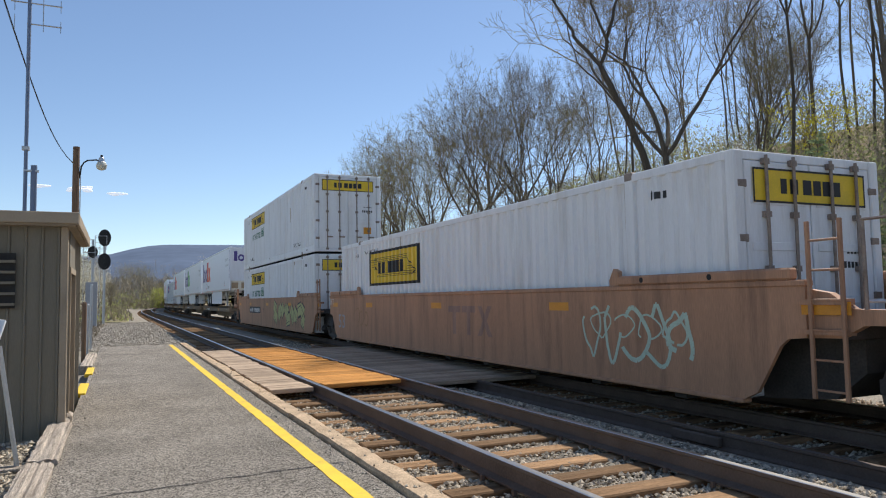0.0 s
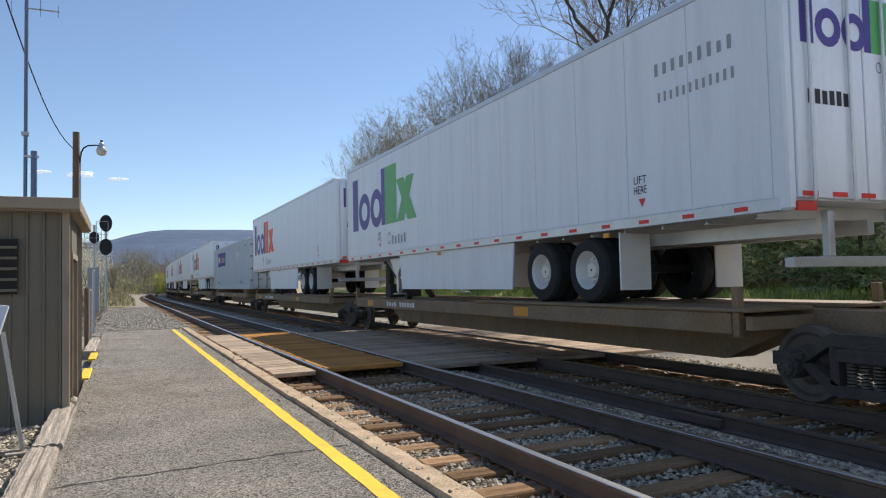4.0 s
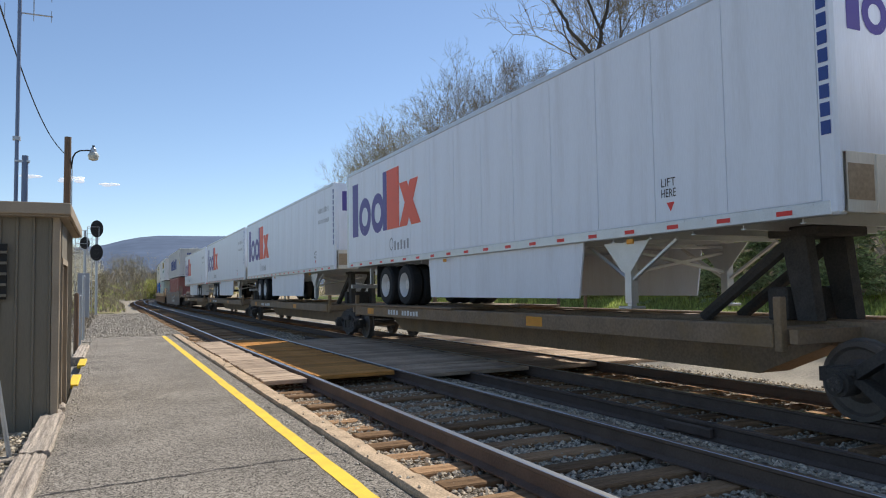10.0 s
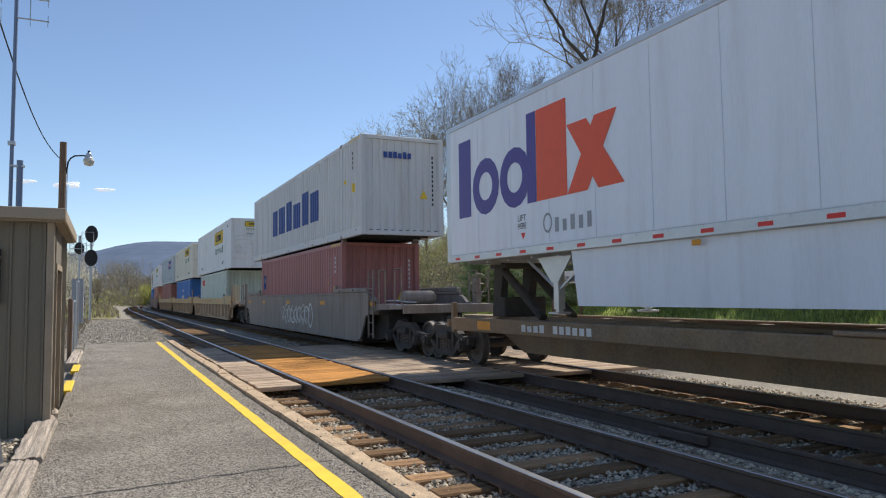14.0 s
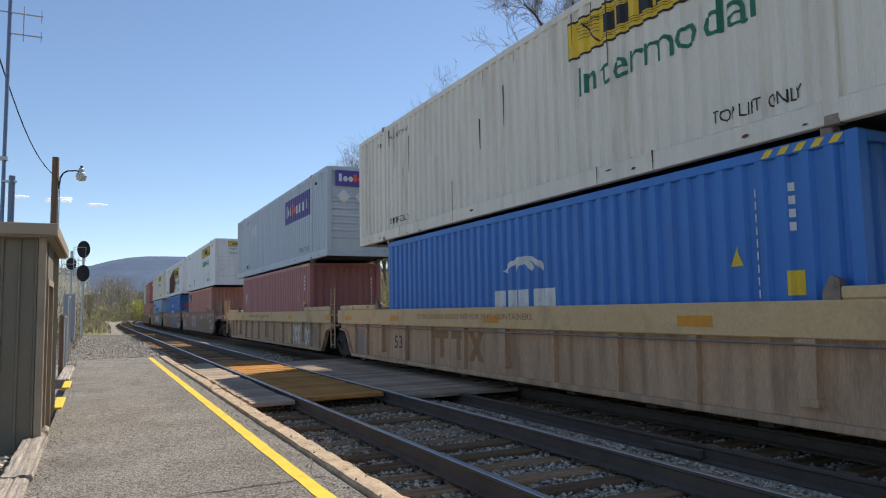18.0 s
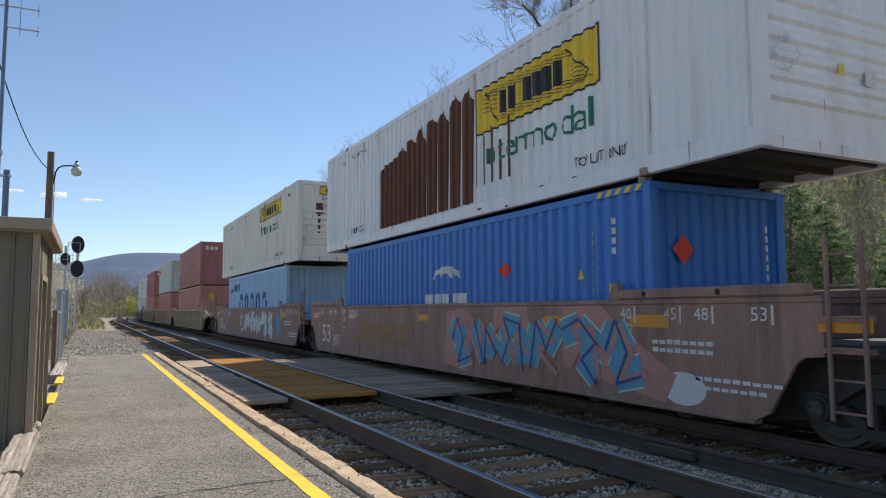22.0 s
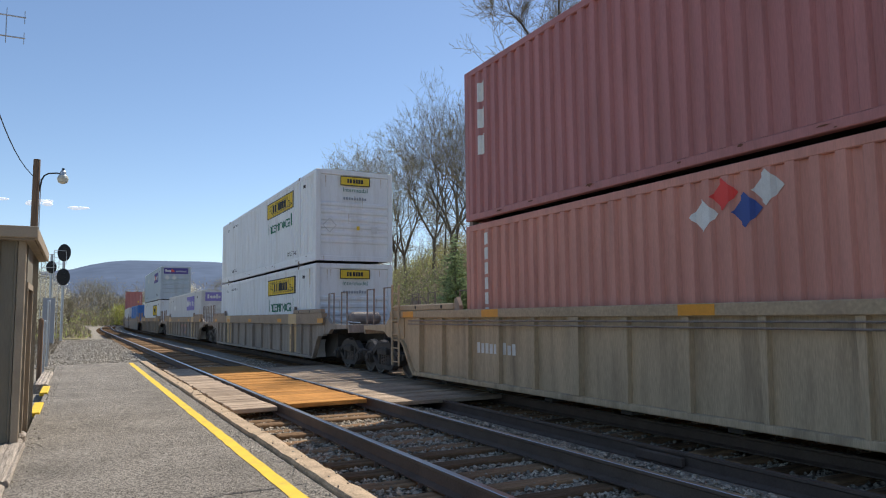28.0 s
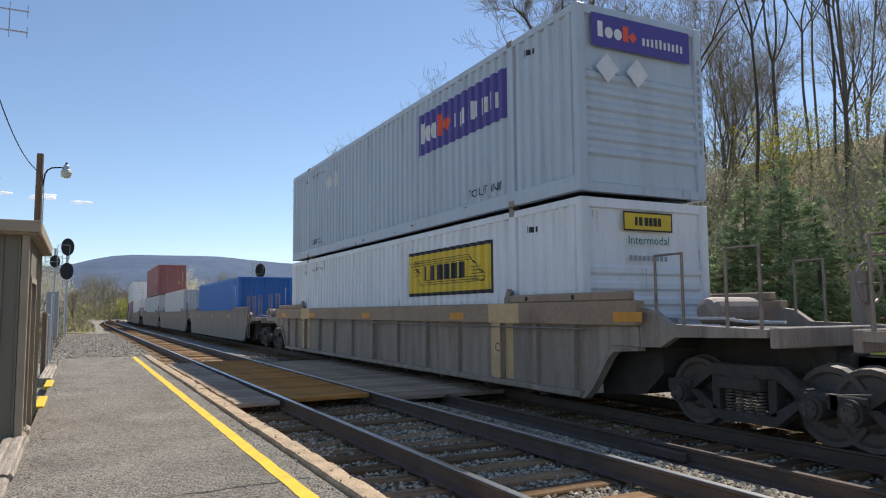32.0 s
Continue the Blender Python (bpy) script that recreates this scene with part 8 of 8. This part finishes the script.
def leaf_bits(tips, n, size, spread, seed):
    rnd = random.Random(seed)
    vs, fs = [], []
    for _ in range(n):
        p = rnd.choice(tips) + Vector((rnd.gauss(0, spread), rnd.gauss(0, spread), rnd.gauss(0, spread)))
        k = len(vs)
        for _i in range(3):
            vs.append(tuple(p + Vector((rnd.uniform(-size, size), rnd.uniform(-size, size), rnd.uniform(-size, size)))))
        fs.append((k, k + 1, k + 2))
    return vs, fs


def make_tree(seed, H, r, label, leaf=None, leaf_n=0, leaf_size=0.05, leaf_spread=0.2, category="tree", bark="bark", **kw):
    ob = empty("tree", pose(0, 0, 0), label, category, "trees by the line")
    big, small, tips = branchy(seed, H, r, **kw)
    raw("trunk", *big, bark, ob, smooth=True)
    raw("crown", *small, "twig", ob, "fine bare twigs")
    if leaf:
        raw("young_leaves", *leaf_bits(tips, leaf_n, leaf_size, leaf_spread, seed), leaf, ob, "sparse young spring leaves")
    ob["tall"] = max(v[2] for v in small[0])
    return ob


# right and depth axes as the camera sees the forked tree
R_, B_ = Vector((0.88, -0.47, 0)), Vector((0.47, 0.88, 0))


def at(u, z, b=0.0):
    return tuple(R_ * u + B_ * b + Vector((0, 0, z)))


# limb points set to fit the tree's outline in the camera's view
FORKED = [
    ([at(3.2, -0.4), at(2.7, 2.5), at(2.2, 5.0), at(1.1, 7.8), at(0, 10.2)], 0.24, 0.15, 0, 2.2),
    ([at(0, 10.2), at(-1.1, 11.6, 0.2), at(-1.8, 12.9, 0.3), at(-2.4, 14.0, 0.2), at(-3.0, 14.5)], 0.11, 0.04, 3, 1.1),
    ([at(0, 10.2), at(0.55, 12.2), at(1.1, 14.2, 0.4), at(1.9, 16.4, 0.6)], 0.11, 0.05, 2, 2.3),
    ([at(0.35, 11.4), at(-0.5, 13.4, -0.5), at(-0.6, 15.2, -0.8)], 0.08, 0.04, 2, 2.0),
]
PROTO = [
    make_tree(11, 15, 0.2, "bare tree with a broad dividing crown of fine twigs", "bud", 900, 0.035, side=0.8, split=0.3, ways=4, angle=37, rise=0.05, curl=0.2),
    make_tree(12, 17.5, 0.115, "tall slender bare tree", split=0.42, ways=3, angle=24, rise=0.14, depth=7, side=0.8),
    make_tree(13, 13, 0.16, "bare tree hazed with pale green buds", "bud", 3600, 0.045, side=0.7, split=0.28, ways=5, angle=33, rise=0.07, curl=0.2),
    make_tree(14, 18.5, 0.09, "thin straight woodland tree", split=0.5, ways=3, angle=21, rise=0.14, depth=6, side=1.0),
    make_tree(15, 10, 0.13, "young bare tree with upswept branches", "bud", 1600, 0.04, split=0.22, ways=4, angle=28, depth=6, rise=0.12),
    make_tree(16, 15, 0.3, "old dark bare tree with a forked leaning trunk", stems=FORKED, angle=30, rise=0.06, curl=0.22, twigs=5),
    make_tree(17, 16, 0.2, "bare tree with several long curving stems", "bud", 700, 0.035, side=0.8, split=0.2, ways=4, angle=33, rise=0.04, curl=0.24),
]
YELLOW = make_tree(21, 5.0, 0.08, "small tree with bright yellow-green leaves", "bud_yellow", 1300, 0.075, 0.12, split=0.2, ways=4, angle=40, depth=4)
BLOSSOM = make_tree(22, 6.0, 0.10, "small tree in pale blossom", "blossom", 4200, 0.09, 0.2, split=0.18, ways=5, angle=38, depth=5)


def spruce(seed, H):
    rnd = random.Random(seed)
    ob = empty("spruce", pose(0, 0, 0), "dusty green young spruce in a row", "spruce", "spruces beyond the tracks")
    part("trunk", tube(bmesh.new(), (0, 0, -0.3), (0, 0, H * 0.95), 0.09, 0.01, n=6), "bark", ob)
    vs, fs = [], []
    for b in range(int(46 * H)):
        f0 = 1 - rnd.random() ** 0.62
        z = 0.2 + f0 * (H - 0.2)
        L = ((H - z) * 0.36 + 0.2) * rnd.uniform(0.45, 1.12) * (1 + 0.22 * math.sin(z * 3.1 + seed))
        a = 6.283 * rnd.random()
        c, s_ = math.cos(a), math.sin(a)
        droop = rnd.uniform(-0.15, 0.4)
        m = int(4 + L * 9)
        for j in range(m):
            f = 0.25 + 0.75 * (j + rnd.random()) / m
            p = Vector((c * L * f, s_ * L * f, z - droop * L * f + 0.22 * L * f * f))
            for sgn in (-1, 1):
                w = 0.17 * (1 - 0.6 * f) + 0.06
                q = p + Vector((-s_ * sgn * w + c * w * 0.8, c * sgn * w + s_ * w * 0.8, rnd.uniform(-0.1, 0.14)))
                t = p + Vector((c * 0.07 + rnd.uniform(-0.04, 0.04), s_ * 0.07, rnd.uniform(-0.03, 0.1)))
                k = len(vs)
                vs += [tuple(p), tuple(q), tuple(t)]
                fs.append((k, k + 1, k + 2))
    raw("needles", vs, fs, "needle", ob)
    return ob


SPRUCE = [spruce(31, 5.2), spruce(32, 4.4), spruce(33, 5.8)]
rw = random.Random(99)


def plant(proto, x, y, k=1.0, z=None, turn=None, used=set()):
    m = pose(x, y, (hill(x, y) if x > 15.5 else -0.25) if z is None else z, rw.uniform(-3, 3), rw.uniform(-3, 3), rw.uniform(0, 360) if turn is None else turn)
    if proto.name not in used:
        used.add(proto.name)
        t = proto
        t.matrix_basis = m
    else:
        t = copy_thing(proto, m)
    t.scale = (k, k, k * rw.uniform(0.95, 1.06))
    return t


def outline_height(x, y):
    """Tree height that keeps the wood under its outline in the camera's view."""
    return float(np.interp(x / y, (0.28, 0.31, 0.38, 0.43, 0.49, 0.62, 0.7, 0.8), (0.13, 0.16, 0.255, 0.305, 0.375, 0.40, 0.40, 0.62))) * y + 1.3 - hill(x, y)


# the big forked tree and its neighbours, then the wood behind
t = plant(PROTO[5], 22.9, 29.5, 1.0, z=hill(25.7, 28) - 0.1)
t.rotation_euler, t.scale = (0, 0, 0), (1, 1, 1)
plant(PROTO[0], 27.0, 29.0, 1.12)
for p, x, y in ((6, 26.0, 43.0), (0, 29.0, 47.5), (0, 28.0, 52.0), (2, 28.5, 57), (2, 27.5, 61), (4, 26.0, 66), (4, 26.5, 71), (2, 27, 76), (4, 26, 81), (2, 30, 69), (6, 30.5, 50.0), (0, 29.5, 55.0), (6, 27.0, 40.0), (2, 25.5, 63.5)):
    plant(PROTO[p], x, y, outline_height(x, y) * rw.uniform(0.86, 1.0) / PROTO[p]["tall"])
for i in range(16):
    y = 27 - i * 1.55 + rw.uniform(-0.5, 0.5)
    plant(PROTO[rw.choice((1, 3, 3, 1, 3))], 31 + rw.uniform(-1.5, 6.5), y, rw.uniform(0.88, 1.05))
for i in range(44):
    y = rw.uniform(-2, 60)
    x = 29 + rw.random() ** 1.2 * 26 + (0.1 * max(0, 30 - y))
    p = PROTO[rw.choice((1, 3, 3, 1, 4, 3, 3, 3))]
    plant(p, x, y, min(rw.uniform(0.7, 1.05), outline_height(x, y) / p["tall"] if x / y < 0.8 else 9))
for i in range(22):
    y = rw.uniform(72, 150)
    x = 0.29 * y + 4 + rw.random() * 18
    p = PROTO[rw.choice((2, 4, 4, 2))]
    plant(p, x, y, min(rw.uniform(0.5, 0.85), max(0.3, outline_height(x, y) / p["tall"])))
for i in range(24):
    y = rw.uniform(20, 62)
    x = 31 + rw.random() * 17
    p = PROTO[rw.choice((3, 1, 4, 2, 4, 3))]
    plant(p, x, y, min(rw.uniform(0.55, 0.78), 0.85 * outline_height(x, y) / p["tall"] if x / y < 0.8 else 9))
plant(YELLOW, 31.8, 24.0, 1.0)
plant(YELLOW, 33.5, 25.5, 0.7)
plant(YELLOW, 24.5, 66.0, 0.7)
plant(BLOSSOM, 29.2, 26.3, 0.6)
for i in range(19):
    plant(SPRUCE[i % 3], 20.3 + rw.uniform(-0.5, 0.9), 7 + i * 1.75 + rw.uniform(-0.4, 0.4), rw.uniform(0.72, 1.0))
# woods round the far bend and behind the shed
for i in range(44):
    x = rw.uniform(-24, 30)
    plant(PROTO[rw.choice((2, 4, 2, 4, 0))], x, rw.uniform(205, 262), rw.uniform(0.55, 0.95), z=-0.4)
for x, y, k, p in ((-5, 150, 1.4, BLOSSOM), (-3.0, 72, 0.85, BLOSSOM), (-4.4, 80, 1.0, BLOSSOM), (-3.4, 90, 0.8, BLOSSOM), (-8, 130, 0.75, PROTO[2]), (-4.2, 105, 0.9, BLOSSOM), (-6, 92, 0.6, PROTO[2]), (-5.5, 118, 0.6, PROTO[4]), (-9, 100, 0.8, PROTO[2]), (-7, 165, 0.8, PROTO[2]), (-4, 175, 0.75, PROTO[4]), (-10, 145, 0.9, PROTO[2]), (-1.5, 190, 0.7, PROTO[4])):
    plant(p, x, y, k, z=-0.3)
for x, y, k in ((24, 200, 2.0), (21, 206, 1.6)):
    plant(BLOSSOM, x, y, k, z=-0.3)
plant(PROTO[2], 38, 230, 1.0, z=-0.3)


# undergrowth
def brush(name, n, spots, size, material, seed, label, category, tall=1.0):
    rnd = random.Random(seed)
    vs, fs = [], []
    for _ in range(n):
        x, y, z = spots(rnd)
        k = len(vs)
        a = rnd.random() * 6.283
        w = size * rnd.uniform(0.4, 1)
        vs += [(x - w * math.cos(a), y - w * math.sin(a), z + rnd.uniform(-w, w)), (x + w * math.cos(a), y + w * math.sin(a), z + rnd.uniform(-w, w)), (x + rnd.uniform(-w, w), y + rnd.uniform(-w, w), z + size * tall * rnd.uniform(0.5, 1.6))]
        fs.append((k, k + 1, k + 2))
    return tagged(raw(name, vs, fs, material, kind="stuff"), label, category)


def twigs_heap(name, n, spots, lo, hi, wide, material, seed, label, category, lean=0.8):
    """Thin slivers that stand and lean every way."""
    rnd = random.Random(seed)
    vs, fs = [], []
    for _ in range(n):
        p = Vector(spots(rnd))
        d = Vector((rnd.gauss(0, lean), rnd.gauss(0, lean), 1.0)).normalized() * rnd.uniform(lo, hi)
        a = rnd.random() * 6.283
        w = Vector((math.cos(a), math.sin(a), 0)) * wide * rnd.uniform(0.6, 1.4)
        k = len(vs)
        vs += [tuple(p - w), tuple(p + w), tuple(p + d)]
        fs.append((k, k + 1, k + 2))
    return tagged(raw(name, vs, fs, material, kind="stuff"), label, category)


def thicket(r):
    x, y = 21.5 + 22 * r.random() ** 1.3, r.uniform(1, 80)
    h = (2.6 + 2.4 * noise.noise((x * 0.35, y * 0.35, 1))) * min(1.0, 45 / y)
    return x, y, hill(x, y) + max(0.2, h) * r.random()


brush("undergrowth", 56000, thicket, 0.1, "shrub", 1, "tangled green and brown undergrowth on the slope", "undergrowth")
twigs_heap("undergrowth", 60000, thicket, 0.25, 1.1, 0.014, "brushwood", 2, "bare brown brush on the slope", "undergrowth")
brush("grass", 42000, lambda r: (lambda x, y: (x, y, hill(x, y) + 0.03 if x > 15.5 else -0.34))(r.uniform(14.8, 20.5), r.uniform(4, 60)), 0.05, "grass", 3, "bright green spring grass strip", "grass", 3.0)


def far_brush(x0, x1, tall):
    def spot(r):
        x, y = r.uniform(x0, x1), r.uniform(205, 240)
        return x, y, -0.4 + tall * (1 + 0.55 * noise.noise((x * 0.22, y * 0.1, 0))) * r.random() ** 1.2
    return spot


brush("far_thicket", 5000, far_brush(-28, 40, 4.5), 0.3, "shrub", 4, "pale green thicket at the far bend", "undergrowth", 1.5)
twigs_heap("far_thicket", 17000, far_brush(-8, 34, 8.0), 0.6, 2.2, 0.05, "brushwood", 5, "bare brown brush at the far bend", "undergrowth", 0.6)
brush("far_thicket", 5500, far_brush(-20, -2, 9.0), 0.3, "blossom", 8, "thicket in pale blossom at the far bend", "undergrowth", 1.2)
brush("far_thicket", 7000, far_brush(9, 22, 5.5), 0.35, "bud", 9, "olive spring bushes at the far bend", "undergrowth", 1.5)
brush("side_thicket", 7000, lambda r: (lambda y: (-2.2 - 0.03 * y + r.uniform(-5, 0.5), y, -0.3 + 3.2 * r.random() ** 1.5))(r.uniform(70, 170)), 0.2, "shrub", 6, "green thicket beside the line", "undergrowth", 1.5)
brush("field_weeds", 14000, lambda r: (lambda y: (r.uniform(-0.16 * y - 4, 1.2), y, -0.2 + 0.5 * r.random() ** 2))(r.uniform(64, 205)), 0.12, "brushwood", 17, "dry brown weeds of the rough field", "weeds", 2.5)
brush("field_weeds", 9000, lambda r: (lambda y: (r.uniform(-0.16 * y - 4, 1.2), y, -0.2 + 0.4 * r.random() ** 2))(r.uniform(64, 205)), 0.12, "shrub", 18, "green weeds of the rough field", "weeds", 2.0)
brush("dry_grass", 9000, lambda r: (r.uniform(-7, -0.9), r.uniform(26, 70), -0.2), 0.04, "twig", 7, "dry brown weeds in the gravel", "weeds", 3.0)

# ---- things beyond the tracks ----
fl = empty("street_lamp", pose(21.5, 66, -0.3), "tall dark pole with an arm lamp beyond the tracks", "street lamp")
part("pole", tube(bmesh.new(), (0, 0, 0), (0, 0, 13), 0.19, 0.13, n=10), "pole", fl)
part("lamp_arm", pipe(bmesh.new(), [(0, 0, 11.0), (-1.0, 0, 11.5), (-2.2, 0, 11.7)], 0.05, 6), "galv", fl)
part("lamp_head", boxes((-2.9, -2.2, -0.15, 0.15, 11.62, 11.8), bev=0.03), "galv", fl)
for k, z0 in enumerate((12.0, 12.7)):
    part("wire", pipe(bmesh.new(), [(0, -y, z0 + 1.0 * math.sin(math.pi * min(y, 60) / 120) if y else z0) for y in range(0, 97, 6)], 0.006, 4), "black", fl)
ss = empty("station_sign", pose(17.3, 24.3, -0.35), "white station name sign on two posts", "sign")
part("post", boxes((-0.05, 0.05, -1.0, -0.9, 0, 2.6), (-0.05, 0.05, 0.9, 1.0, 0, 2.6)), "pole", ss)
part("sign_board", boxes((-0.04, 0.0, -1.15, 1.15, 2.15, 2.65), bev=0.008), "white", ss)
decal("lettering", words("Lewistown, PA", -0.98, 0.16, 0.2, 1.96), "d_black", ss, (-0.04, 0, 2.15), label="black station name")
for i in range(9):
    p = empty("guard_post", pose(15.2, 4 + i * 3.2, -0.35), "short weathered timber post in the grass", "post", "posts beyond the tracks")
    part("post", boxes((-0.09, 0.09, -0.09, 0.09, 0, 0.75), bev=0.02), "old_timber", p)
for k, (y0, y1) in enumerate(((26, 38),)):
    pl = tagged(part("far_kerb", boxes((12.2, 12.5, y0, y1, -0.45, -0.12), bev=0.02), "kerb"), "pale concrete slab lying beyond the tracks", "concrete slab")

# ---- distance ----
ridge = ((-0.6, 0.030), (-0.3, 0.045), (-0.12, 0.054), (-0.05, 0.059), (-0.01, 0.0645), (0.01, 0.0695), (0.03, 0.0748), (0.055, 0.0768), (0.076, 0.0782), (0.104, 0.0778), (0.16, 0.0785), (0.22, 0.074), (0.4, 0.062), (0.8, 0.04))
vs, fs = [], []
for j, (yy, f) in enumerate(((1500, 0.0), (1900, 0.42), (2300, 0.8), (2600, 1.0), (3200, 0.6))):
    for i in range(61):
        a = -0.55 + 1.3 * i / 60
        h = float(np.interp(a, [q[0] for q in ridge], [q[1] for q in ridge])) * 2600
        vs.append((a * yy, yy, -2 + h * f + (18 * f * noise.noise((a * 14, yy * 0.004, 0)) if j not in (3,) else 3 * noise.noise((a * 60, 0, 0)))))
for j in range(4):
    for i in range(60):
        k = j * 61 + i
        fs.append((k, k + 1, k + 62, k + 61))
tagged(raw("mountain", vs, fs, "mountain", kind="structure", smooth=True), "long wooded ridge with distance haze in its blue colour", "mountain")
for ax, az, w in ((-0.092, 0.1465, 36), (-0.047, 0.1435, 44), (-0.041, 0.1475, 30), (-0.004, 0.1405, 36)):
    cl = bmesh.new()
    rr = random.Random(int(w))
    for i in range(7):
        bmesh.ops.create_icosphere(cl, subdivisions=2, radius=1.0, matrix=Matrix.Translation((rr.uniform(-1, 1) * w * 0.7, rr.uniform(-6, 6), rr.uniform(-0.1, 0.25) * w * 0.4)) @ Matrix.Diagonal((w * rr.uniform(0.3, 0.55), 9, w * rr.uniform(0.1, 0.17), 1)))
    tagged(part("cloud", cl, "cloud", smooth=True, m=pose(ax * 3000, 3000, 1.3 + az * 3000)), "small white fair-weather cloud that glows by itself", "cloud", "clouds")


# ---- movement ----
SPEED = 14.8


def motions():
    for ob, mid in RIDERS:
        walk(ob, [(float(t), place(mid - SPEED * t)) for t in range(33)])
    turn = math.degrees(SPEED / WR)
    for w, y in SPINNING:
        walk(w, [(i / 25, pose(0, y, WR, turn * i / 25)) for i in range(0, 801)])


def place(d):
    x, y, h = line(TRACK_2, d)
    return pose(x, y, DROP, 0, 0, h)


motions()
